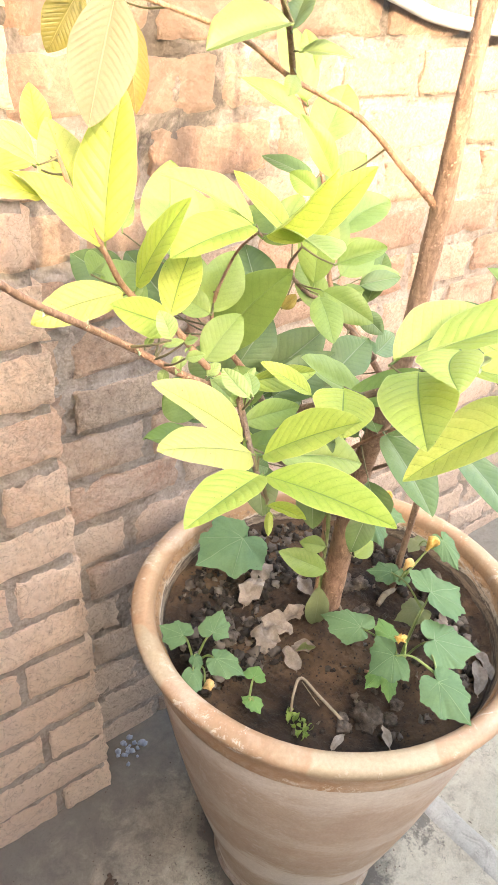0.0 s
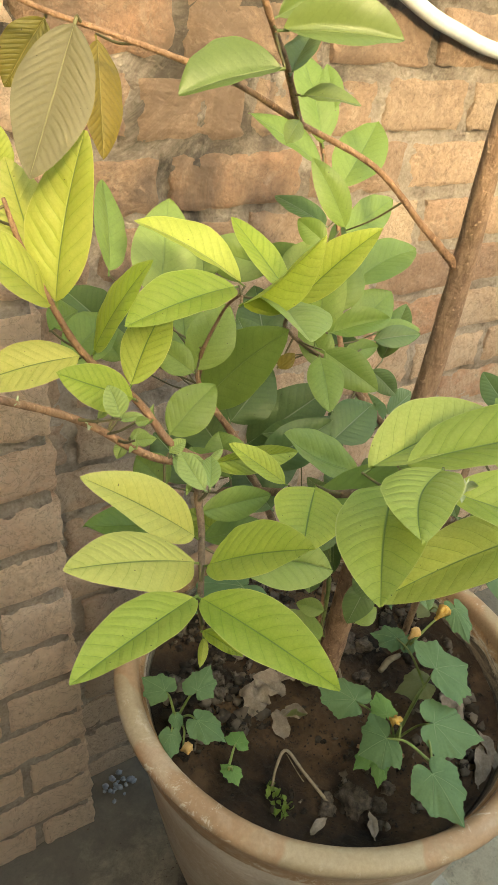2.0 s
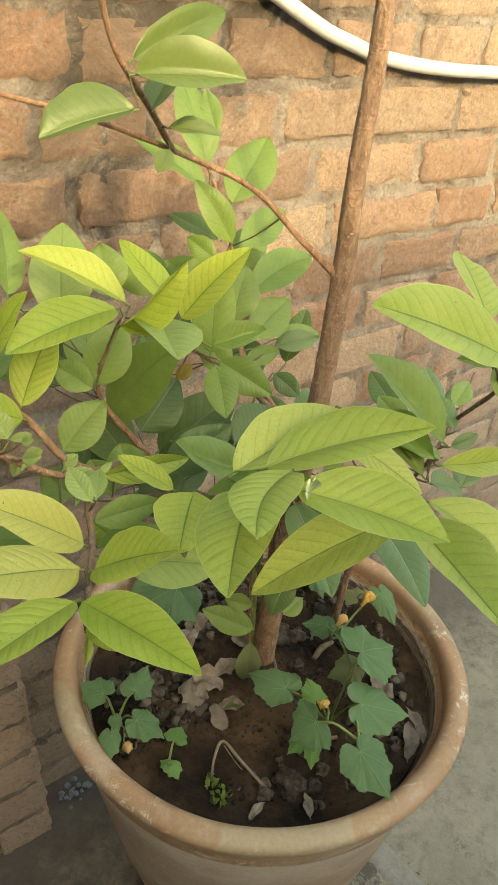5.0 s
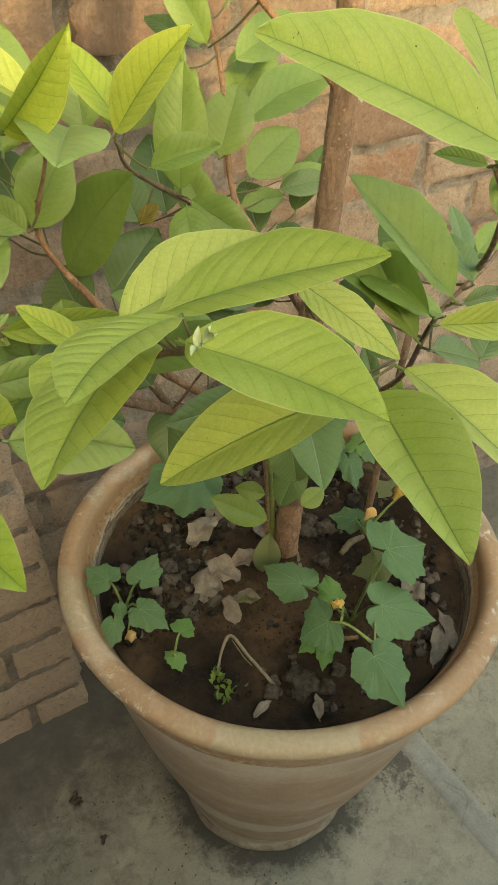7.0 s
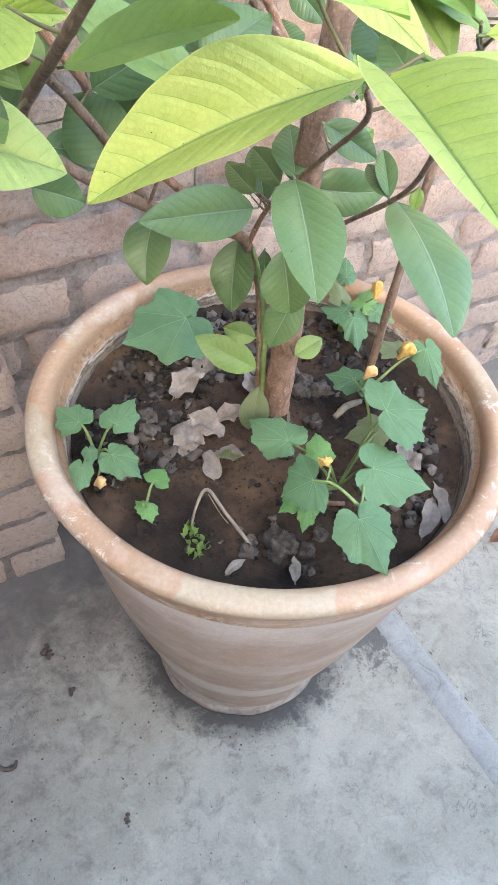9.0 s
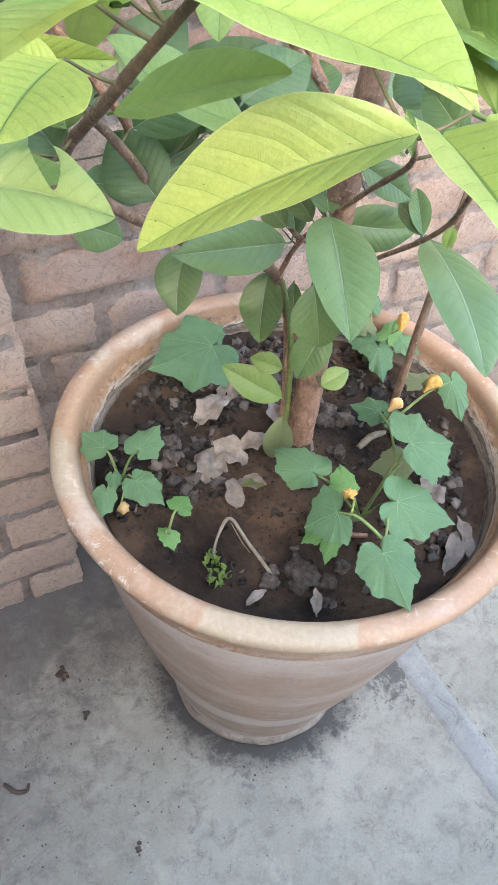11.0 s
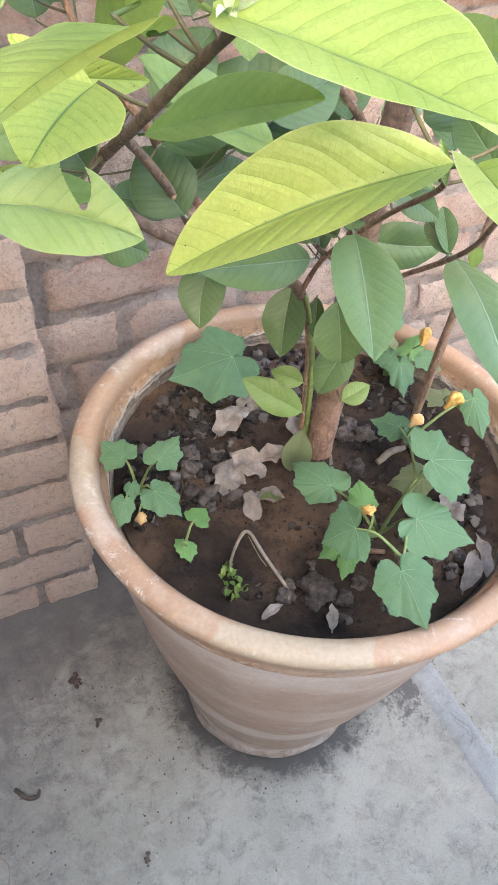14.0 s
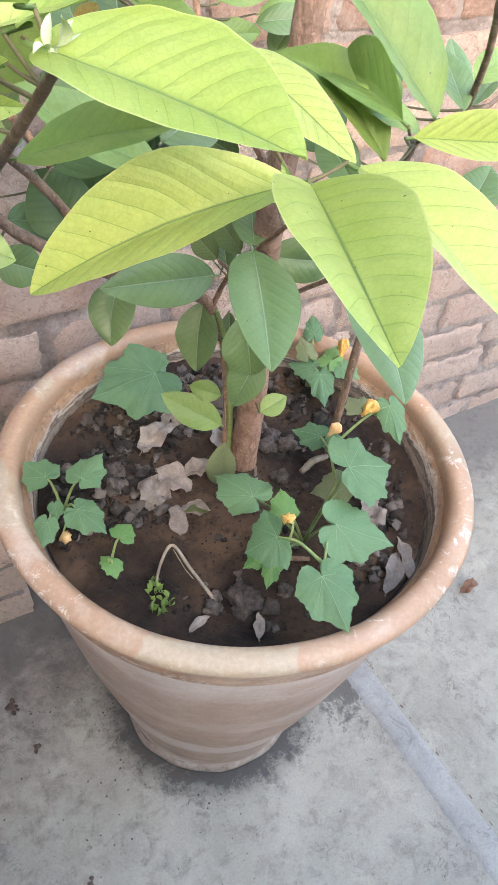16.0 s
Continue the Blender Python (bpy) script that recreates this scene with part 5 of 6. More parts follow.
leaf(right_branch, (-0.096, -0.249, 1.034), (-0.050, -0.247, 1.009), 0.0236, (0.45, -0.38, 0.81), LEAF_D, 0.20, 0.03)
leaf(right_branch, (-0.128, -0.257, 1.043), (-0.128, -0.227, 1.053), 0.0172, (-0.63, -0.25, 0.73), LEAF_D, 0.20, 0.03)
leaf(right_branch, (-0.150, -0.320, 1.169), (-0.243, -0.302, 1.211), 0.0417, (0.02, -0.56, 0.83), LEAF_L, 0.32, 0.001, sway=0.025)
leaf(right_branch, (-0.120, -0.278, 1.168), (-0.098, -0.233, 1.190), 0.0374, (0.22, -0.57, 0.79), LEAF_L, 0.18, 0.046, sway=-0.035)
leaf(right_branch, (-0.151, -0.307, 1.162), (-0.167, -0.295, 1.165), 0.0091, (-0.24, -0.46, 0.86), LEAF_L, 0.35, 0.04)
leaf(right_branch, (-0.147, -0.310, 1.161), (-0.120, -0.300, 1.188), 0.0229, (-0.48, -0.53, 0.70), LEAF_L, 0.15, 0.05)
leaf(right_branch, (-0.140, -0.301, 1.157), (-0.144, -0.312, 1.143), 0.0082, (-0.53, -0.56, 0.64), LEAF_G, 0.20, 0.03)
leaf(right_branch, (-0.050, -0.247, 1.009), (-0.023, -0.231, 1.023), 0.0232, (-0.28, -0.29, 0.91), LEAF_D, 0.10, 0.03)
leaf(right_branch, (-0.094, -0.200, 1.028), (-0.097, -0.170, 1.036), 0.0266, (-0.68, -0.27, 0.68), LEAF_D, 0.10, 0.03)
leaf(right_branch, (-0.033, -0.163, 1.027), (-0.022, -0.118, 1.041), 0.0224, (-0.62, -0.09, 0.78), LEAF_D, 0.10, 0.03)

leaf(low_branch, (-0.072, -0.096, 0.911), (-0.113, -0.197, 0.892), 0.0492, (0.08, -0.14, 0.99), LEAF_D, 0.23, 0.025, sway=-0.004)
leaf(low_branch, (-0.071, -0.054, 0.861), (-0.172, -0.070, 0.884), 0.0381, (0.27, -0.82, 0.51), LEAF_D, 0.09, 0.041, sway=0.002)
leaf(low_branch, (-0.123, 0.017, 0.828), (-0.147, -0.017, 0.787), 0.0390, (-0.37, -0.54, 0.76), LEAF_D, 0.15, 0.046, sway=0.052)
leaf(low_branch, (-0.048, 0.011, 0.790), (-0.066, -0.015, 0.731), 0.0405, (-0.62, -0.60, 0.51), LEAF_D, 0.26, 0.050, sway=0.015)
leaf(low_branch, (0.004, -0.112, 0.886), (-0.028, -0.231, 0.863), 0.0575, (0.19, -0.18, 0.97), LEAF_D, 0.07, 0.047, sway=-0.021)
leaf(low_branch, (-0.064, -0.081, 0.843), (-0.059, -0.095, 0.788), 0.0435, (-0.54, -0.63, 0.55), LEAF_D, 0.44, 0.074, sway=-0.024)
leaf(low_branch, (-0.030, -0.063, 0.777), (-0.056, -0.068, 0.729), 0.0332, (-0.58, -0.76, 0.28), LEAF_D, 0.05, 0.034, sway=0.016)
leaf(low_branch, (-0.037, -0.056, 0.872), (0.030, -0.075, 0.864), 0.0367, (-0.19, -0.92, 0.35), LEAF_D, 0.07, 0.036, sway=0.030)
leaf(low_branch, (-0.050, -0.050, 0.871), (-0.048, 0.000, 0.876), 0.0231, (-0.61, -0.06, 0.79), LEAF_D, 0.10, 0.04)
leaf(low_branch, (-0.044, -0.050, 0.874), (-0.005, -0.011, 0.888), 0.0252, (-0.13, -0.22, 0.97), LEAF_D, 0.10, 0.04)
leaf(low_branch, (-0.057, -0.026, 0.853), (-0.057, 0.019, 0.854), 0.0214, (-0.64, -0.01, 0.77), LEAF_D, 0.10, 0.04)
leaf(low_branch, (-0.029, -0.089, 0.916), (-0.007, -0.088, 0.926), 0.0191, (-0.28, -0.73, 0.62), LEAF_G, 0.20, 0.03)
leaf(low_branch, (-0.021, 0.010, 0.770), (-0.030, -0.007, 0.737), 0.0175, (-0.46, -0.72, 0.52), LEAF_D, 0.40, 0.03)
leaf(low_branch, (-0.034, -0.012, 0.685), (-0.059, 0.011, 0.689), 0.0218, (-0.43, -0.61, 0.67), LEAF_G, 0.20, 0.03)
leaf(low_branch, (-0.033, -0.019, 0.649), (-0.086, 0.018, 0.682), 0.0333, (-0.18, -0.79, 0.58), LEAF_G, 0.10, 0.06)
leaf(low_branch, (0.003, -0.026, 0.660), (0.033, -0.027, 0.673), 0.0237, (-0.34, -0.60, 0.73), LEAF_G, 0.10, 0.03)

leaf(east_branch, (-0.048, -0.026, 0.841), (-0.025, 0.035, 0.856), 0.0261, (-0.37, -0.59, 0.72), LEAF_D, 0.15, 0.04, sway=0.0)
leaf(east_branch, (-0.058, -0.079, 0.893), (-0.033, -0.025, 0.904), 0.0293, (-0.40, -0.59, 0.70), LEAF_D, 0.15, 0.04, sway=0.0)
leaf(east_branch, (-0.055, -0.017, 0.845), (-0.050, 0.037, 0.846), 0.0189, (-0.36, -0.60, 0.71), LEAF_D, 0.15, 0.04, sway=0.0)
leaf(east_branch, (-0.078, -0.127, 0.962), (-0.045, -0.143, 0.940), 0.0213, (-0.44, -0.61, 0.66), LEAF_D, 0.2, 0.04, sway=0.0)
leaf(right_branch, (-0.016, -0.131, 0.899), (0.004, -0.090, 0.910), 0.0164, (-0.48, -0.53, 0.70), LEAF_D, 0.4, 0.04, sway=0.0)
leaf(right_branch, (-0.016, -0.130, 0.899), (-0.003, -0.085, 0.898), 0.0145, (-0.48, -0.53, 0.70), LEAF_D, 0.15, 0.04, sway=0.0)
leaf(up_branch, (-0.022, -0.116, 0.964), (0.001, -0.063, 0.973), 0.0216, (-0.50, -0.59, 0.63), LEAF_D, 0.15, 0.04, sway=0.0)
leaf(side_branch, (-0.065, -0.057, 0.963), (-0.038, -0.009, 0.970), 0.0297, (-0.42, -0.66, 0.62), LEAF_D, 0.15, 0.04, sway=0.0)
leaf(right_branch, (0.005, -0.134, 0.906), (0.002, -0.136, 0.890), 0.0099, (-0.51, -0.52, 0.69), LEAF_G, 0.15, 0.04, sway=0.0)

leaf(bare_branch, (-0.337, -0.122, 1.084), (-0.347, -0.106, 1.094), 0.0119, (-0.26, -0.69, 0.68), LEAF_P, 0.15, 0.06, sway=0.0)
leaf(bare_branch, (-0.337, -0.126, 1.080), (-0.325, -0.132, 1.083), 0.0063, (-0.26, -0.68, 0.69), LEAF_P, 0.4, 0.06, sway=0.0)
leaf(bare_branch, (-0.326, -0.117, 1.060), (-0.316, -0.122, 1.063), 0.0083, (-0.27, -0.66, 0.70), LEAF_P, 0.15, 0.06, sway=0.0)
leaf(bare_branch, (-0.329, -0.116, 1.058), (-0.335, -0.119, 1.049), 0.0079, (-0.26, -0.66, 0.71), LEAF_P, 0.15, 0.06, sway=0.0)
leaf(bare_branch, (-0.346, -0.119, 1.079), (-0.339, -0.119, 1.085), 0.0050, (-0.24, -0.69, 0.69), LEAF_P, 0.15, 0.06, sway=0.0)
leaf(bare_branch, (-0.309, -0.134, 1.055), (-0.299, -0.135, 1.062), 0.0089, (-0.30, -0.63, 0.71), LEAF_P, 0.15, 0.06, sway=0.0)
leaf(bare_branch, (-0.308, -0.136, 1.054), (-0.299, -0.155, 1.040), 0.0112, (-0.30, -0.63, 0.72), LEAF_P, 0.3, 0.06, sway=0.0)
leaf(bare_branch, (-0.306, -0.137, 1.055), (-0.289, -0.150, 1.044), 0.0106, (-0.31, -0.63, 0.72), LEAF_P, 0.15, 0.06, sway=0.0)
leaf(outer_branch, (-0.502, -0.144, 1.138), (-0.479, -0.177, 1.108), 0.0216, (-0.17, -0.72, 0.67), LEAF_P, 0.25, 0.05)
# ---- buds and young tips ----
def bud(stem, at, way, size, mat=LEAF_P):
    """A pair of tiny unfolding leaves."""
    at, way = Vector(at), Vector(way).normalized()
    side = way.orthogonal().normalized()
    for k in (1, -1):
        bm = bmesh.new()
        blade(bm, at, at + way * size * 0.7 + side * (k * size * 0.7), size * 0.45, way - side * (k * 0.6), 0.7, 0.12, 5, 8, seed=size * 900 + k)
        ob = part("bud_leaf", bm, mat, stem, "pale unfolding bud leaf")
        ob.matrix_parent_inverse = stem.matrix_world.inverted()


bud(front_branch, (-0.257, -0.295, 1.118), (0.55, -0.15, 0.75), 0.011, BUD)
bud(front_branch, (-0.259, -0.296, 1.118), (-0.35, -0.35, 0.8), 0.008, BUD)
bud(east_branch, (-0.183, -0.291, 1.069), (-0.5, -0.3, 0.4), 0.010)
bud(rise_branch, (-0.152, -0.310, 1.163), (0.0, 0.0, 1.0), 0.008)
bud(spray_branch, (-0.355, -0.257, 1.046), (0.1, -0.1, -1.0), 0.014, LEAF_L)
bud(spray_branch, (-0.311, -0.172, 1.060), (-0.4, -0.2, 0.5), 0.016)
bud(spray_branch, (-0.300, -0.160, 1.060), (0.4, -0.3, 0.5), 0.014)
bud(bare_branch, (-0.330, -0.134, 1.062), (-0.2, -0.2, 0.8), 0.012)
bud(bare_branch, (-0.355, -0.126, 1.082), (0.2, -0.4, -0.5), 0.005, BUD)
bud(bare_branch, (-0.396, -0.146, 1.115), (-0.3, -0.4, 0.6), 0.004, BUD)
bud(bare_branch, (-0.433, -0.176, 1.143), (0.1, -0.3, -0.7), 0.004, BUD)
bud(bare_branch, (-0.461, -0.200, 1.173), (-0.3, -0.2, 0.7), 0.005, BUD)
bud(vshoot_branch, (-0.312, -0.125, 1.070), (-0.4, 0.1, 0.5), 0.012)

# ---- vine seedlings ----
def seedling(crown, label):
    return empty("vine_seedling", crown, label, "seedling", "vine seedlings in the pot")


vine_a = seedling((0.027, -0.108, 0.525), "bushy vine seedling with lobed leaves and yellow flowers")
vine_b = seedling((-0.191, 0.041, 0.527), "small vine seedling with lobed green leaves beside the rim")
vine_c = seedling((-0.174, -0.049, 0.523), "tiny seedling with three rounded yellow-edged leaves")
vine_d = seedling((-0.035, 0.165, 0.524), "vine seedling with one large round leaf")
vine_e = seedling((0.165, 0.105, 0.525), "vine seedling with a yellow flower at the back rim")
# half outline round the joint: degrees from the tip, reach
LOBES = ((0, 1.0), (10, 0.86), (24, 0.73), (34, 0.75), (44, 0.79), (52, 0.69), (63, 0.63), (74, 0.67), (84, 0.70), (96, 0.58), (112, 0.49), (130, 0.42), (148, 0.29), (166, 0.10), (180, 0.04))
VEINS = (0.0, radians(40), -radians(40), radians(82), -radians(82))


STALKS = {}


def nearest_stalk(plant, place_at):
    """Where a new stalk springs from: the crown, or an older stalk when the crown is far."""
    crown = plant.matrix_basis.translation
    if (place_at - crown).length < 0.10 or plant.name not in STALKS:
        return crown.copy()
    return min([crown, *STALKS[plant.name]], key=lambda q: (q - place_at).length).copy()


def vine_leaf(plant, joint, tip, width, up, mat=None):
    """A shallowly lobed, toothed blade with a heart-shaped base, on a thin stalk from the crown."""
    joint, tip, up = Vector(joint), Vector(tip), Vector(up)
    a = tip - joint
    size = a.length
    a = a.normalized()
    n = (up - a * up.dot(a)).normalized()
    s = a.cross(n)
    seed = joint.x * 91 + joint.y * 57
    stretch = width / (1.42 * size)
    bm = bmesh.new()
    uv = bm.loops.layers.uv.new("UVMap")
    n_a, n_r = 132, 6
    rows = []
    for j in range(n_r + 1):
        k = j / n_r
        row = []
        for i in range(n_a + 1):
            th = -math.pi * 0.985 + 2 * math.pi * 0.985 * i / n_a
            reach = float(np.interp(abs(math.degrees(th)), [q[0] for q in LOBES], [q[1] for q in LOBES]))
            tooth = abs((i / 4.4) % 1.0 - 0.5) * 2 - 0.5
            r = size * reach * (1 + 0.045 * tooth + 0.09 * noise.noise((th * 1.6, seed, 2.0)))
            x, y = math.cos(th) * r * k, math.sin(th) * r * k * stretch
            near = min(abs(math.sin(th - c)) * r * k if abs(th - c) < 1.5 else 9.0 for c in VEINS)
            off = min(1.0, near / (0.24 * size))
            z = size * (0.05 * off * k - 0.20 * k * k * (0.55 + 0.45 * math.cos(th)) + 0.10 * k * noise.noise((x / size * 2.2, y / size * 2.2, seed)) + 0.05 * k * k * noise.noise((th * 3, seed, 6.0)))
            row.append((bm.verts.new(joint + a * x + s * y + n * z), (0.5 + 0.49 * off, k * reach)))
        rows.append(row)
    for r0, r1 in zip(rows, rows[1:]):
        for i in range(n_a):
            q = (r0[i], r0[i + 1], r1[i + 1], r1[i])
            f = bm.faces.new([w[0] for w in q])
            for loop, w in zip(f.loops, q):
                loop[uv].uv = w[1]
    bmesh.ops.remove_doubles(bm, verts=bm.verts[:], dist=1e-6)
    blade_ob = part("leaf", bm, mat or VINE_LEAF, plant)
    blade_ob.matrix_parent_inverse = plant.matrix_basis.inverted()
    foot = nearest_stalk(plant, joint)
    STALKS.setdefault(plant.name, []).append(foot.lerp(joint, 0.75))
    bm = bmesh.new()
    mid = (foot + joint) * 0.5 + Vector((0, 0, 0.010)) + (joint - foot).normalized() * 0.004
    tube(bm, [(*foot, 0.0019), (*mid, 0.0014), (*(joint - n * 0.001), 0.0011)], 6, 5)
    stalk = part("stalk", bm, STEM_GREEN, plant)
    stalk.matrix_parent_inverse = plant.matrix_basis.inverted()


def vine_flower(plant, at, size, mat=PETAL, label="closed orange-yellow blossom"):
    """A closed, pleated yellow blossom on a short stalk."""
    size *= 0.86
    at = Vector(at)
    lean = Vector((0.7 * math.sin(at.x * 300), 0.7 * math.cos(at.y * 300), 1.0)).normalized()
    side = lean.orthogonal().normalized()
    other = lean.cross(side)
    bm = bmesh.new()
    rings = []
    for r, h in ((0.16, -1.0), (0.26, -0.6), (0.42, -0.15), (0.60, 0.3), (0.62, 0.65), (0.42, 1.0), (0.16, 1.2)):
        ring = []
        for i in range(20):
            t = 2 * math.pi * i / 20
            k = size * r * (1 + 0.26 * math.cos(5 * t + 2.2 * h + at.x * 90) + 0.22 * math.sin(2 * t + at.y * 70 + 2 * h) + 0.16 * math.sin(9 * t + 3 * h))
            ring.append(bm.verts.new(at + lean * (h * size) + side * (k * math.cos(t)) + other * (k * math.sin(t))))
        rings.append(ring)
    for r0, r1 in zip(rings, rings[1:]):
        for i in range(20):
            bm.faces.new((r0[i], r0[(i + 1) % 20], r1[(i + 1) % 20], r1[i]))
    bm.faces.new(rings[-1])
    bm.faces.new(rings[0][::-1])
    ob = part("flower", bm, mat, plant, label)
    ob.matrix_parent_inverse = plant.matrix_basis.inverted()
    foot = nearest_stalk(plant, at)
    bm = bmesh.new()
    tube(bm, [(*foot, 0.0015), (*((foot + at) * 0.5 + Vector((0.004, 0.0, 0.008))), 0.0012), (*(at - lean * size * 0.7), 0.0011)], 6, 5)
    ob = part("flower_stalk", bm, STEM_GREEN, plant)
    ob.matrix_parent_inverse = plant.matrix_basis.inverted()


# ---- vine seedlings in the pot: leaves from joint to tip ----
vine_leaf(vine_a, (0.068, -0.105, 0.628), (0.123, -0.113, 0.622), 0.0960, (-0.14, -0.13, 0.98))
vine_leaf(vine_a, (0.024, -0.152, 0.612), (0.071, -0.188, 0.604), 0.0765, (-0.13, -0.11, 0.99))
vine_leaf(vine_a, (-0.021, -0.196, 0.612), (-0.024, -0.250, 0.604), 0.0626, (-0.12, -0.10, 0.99))
vine_leaf(vine_a, (-0.039, -0.143, 0.618), (-0.070, -0.136, 0.606), 0.066, (-0.11, -0.12, 0.99))
vine_leaf(vine_a, (-0.028, -0.080, 0.602), (-0.046, -0.028, 0.600), 0.057, (-0.11, -0.13, 0.98))
vine_leaf(vine_a, (-0.008, -0.111, 0.600), (0.004, -0.081, 0.605), 0.0330, (-0.12, -0.12, 0.99), YOUNG_VINE)
vine_leaf(vine_a, (-0.039, -0.130, 0.575), (-0.065, -0.132, 0.570), 0.0267, (-0.10, -0.12, 0.99), YOUNG_VINE)
vine_leaf(vine_a, (-0.038, -0.143, 0.575), (-0.055, -0.162, 0.570), 0.0236, (-0.10, -0.11, 0.99), YOUNG_VINE)
vine_leaf(vine_a, (0.098, -0.019, 0.580), (0.076, 0.007, 0.580), 0.0416, (-0.14, -0.14, 0.98))
vine_leaf(vine_a, (0.117, -0.029, 0.570), (0.098, -0.017, 0.570), 0.0306, (-0.14, -0.14, 0.98))
vine_leaf(vine_a, (0.174, -0.037, 0.615), (0.160, -0.082, 0.605), 0.0359, (-0.16, -0.13, 0.98))
vine_leaf(vine_a, (0.153, -0.015, 0.600), (0.152, 0.011, 0.600), 0.0373, (-0.15, -0.14, 0.98), SPROUT_LEAF)
vine_leaf(vine_a, (0.091, -0.082, 0.565), (0.057, -0.069, 0.560), 0.0458, (-0.14, -0.12, 0.98), SPROUT_LEAF)
vine_leaf(vine_b, (-0.202, 0.051, 0.578), (-0.216, 0.081, 0.580), 0.0464, (-0.04, -0.17, 0.98))
vine_leaf(vine_b, (-0.170, 0.032, 0.580), (-0.136, 0.057, 0.585), 0.0411, (-0.05, -0.17, 0.98))
vine_leaf(vine_b, (-0.186, 0.001, 0.572), (-0.169, -0.033, 0.570), 0.0408, (-0.05, -0.16, 0.99))
vine_leaf(vine_b, (-0.217, 0.006, 0.562), (-0.234, -0.020, 0.560), 0.0271, (-0.04, -0.16, 0.99))
vine_leaf(vine_b, (-0.203, 0.022, 0.565), (-0.207, 0.005, 0.563), 0.0183, (-0.04, -0.16, 0.99))
vine_leaf(vine_c, (-0.154, -0.033, 0.550), (-0.138, -0.023, 0.552), 0.0322, (-0.06, -0.15, 0.99), YOUNG_VINE)
vine_leaf(vine_c, (-0.176, -0.055, 0.545), (-0.180, -0.043, 0.545), 0.0164, (-0.05, -0.14, 0.99), YOUNG_VINE)
vine_leaf(vine_c, (-0.173, -0.057, 0.545), (-0.175, -0.074, 0.543), 0.0228, (-0.05, -0.14, 0.99), YOUNG_VINE)
vine_leaf(vine_d, (-0.031, 0.154, 0.580), (-0.112, 0.150, 0.585), 0.1143, (-0.09, -0.19, 0.98))
vine_leaf(vine_d, (-0.024, 0.172, 0.575), (-0.000, 0.191, 0.580), 0.0289, (-0.09, -0.19, 0.98))
vine_leaf(vine_e, (0.161, 0.078, 0.575), (0.145, 0.038, 0.565), 0.0381, (-0.14, -0.16, 0.98))
vine_leaf(vine_e, (0.157, 0.092, 0.575), (0.140, 0.119, 0.570), 0.0404, (-0.14, -0.17, 0.98))
vine_leaf(vine_e, (0.180, 0.087, 0.580), (0.218, 0.117, 0.585), 0.0342, (-0.14, -0.16, 0.98), YOUNG_VINE)
vine_leaf(vine_e, (0.190, 0.073, 0.580), (0.201, 0.048, 0.580), 0.0349, (-0.15, -0.16, 0.98))
vine_leaf(vine_e, (0.162, 0.109, 0.580), (0.170, 0.142, 0.590), 0.0301, (-0.14, -0.17, 0.98), SPROUT_LEAF)
vine_leaf(vine_e, (0.188, 0.139, 0.585), (0.208, 0.172, 0.595), 0.0276, (-0.14, -0.17, 0.97))
vine_flower(vine_a, (0.131, -0.048, 0.635), 0.0125)
vine_flower(vine_a, (0.088, -0.048, 0.620), 0.0105, PETAL_WHITE, "half-withered pale blossom")
vine_flower(vine_a, (-0.025, -0.137, 0.632), 0.0105)
vine_flower(vine_e, (0.195, 0.085, 0.600), 0.0125)
vine_flower(vine_b, (-0.206, -0.010, 0.548), 0.0095, PETAL_WHITE, "withered ochre blossom")

# ---- what lies on the soil ----
def on_soil(x, y, lift=0.0):
    return Vector((x, y, soil_height(x, y) + lift))


def dry_leaf(x, y, heading, length, width, seed, curl=0.25):
    bm = bmesh.new()
    a = Vector((math.cos(heading), math.sin(heading), 0.05))
    base = on_soil(x, y, 0.004) - a * (length / 2)
    blade(bm, base, base + a * length + Vector((0, 0, 0.004)), width, (0.15 * math.sin(seed), 0.15 * math.cos(seed), 1), 0.35, curl * 0.3, 9, 14, 0.0, seed)
    for v in bm.verts:
        v.co += Vector((0, 0, 0.34 * width * noise.noise(v.co * 70 + Vector((seed, 0, 0)))))
        v.co += Vector((noise.noise(v.co * 120 + Vector((0, seed, 0))), noise.noise(v.co * 120 + Vector((seed, 9, 0))), 0)) * (0.16 * width)
        v.co.z = max(v.co.z, soil_height(v.co.x, v.co.y) + 0.001)
    return thing("dry_leaf", bm, DRY_LEAF, "crumpled bleached dry leaf lying on the soil", "dry leaf", "dry leaves on the soil")


dry_leaf(-0.057, 0.094, 0.5, 0.062, 0.034, 1.0)
dry_leaf(-0.092, 0.022, 0.9, 0.050, 0.040, 2.0)
dry_leaf(-0.062, 0.030, 2.2, 0.048, 0.034, 3.3)
dry_leaf(-0.032, 0.030, 0.2, 0.038, 0.026, 4.1)
dry_leaf(-0.083, -0.024, 1.3, 0.040, 0.022, 5.2)
dry_leaf(-0.062, -0.020, -0.6, 0.034, 0.026, 6.4)
dry_leaf(0.090, -0.186, 0.75, 0.058, 0.019, 7.7)
dry_leaf(0.112, -0.186, 1.15, 0.036, 0.014, 14.2)
dry_leaf(0.115, -0.172, 1.2, 0.044, 0.016, 8.6)
dry_leaf(0.120, -0.110, 1.0, 0.060, 0.032, 9.9)
dry_leaf(-0.020, 0.118, 0.1, 0.044, 0.026, 10.4)
dry_leaf(0.012, 0.060, 1.4, 0.038, 0.022, 11.3)
dry_leaf(-0.120, -0.150, 0.2, 0.026, 0.012, 12.6)
dry_leaf(-0.068, -0.178, 1.1, 0.028, 0.012, 13.5)


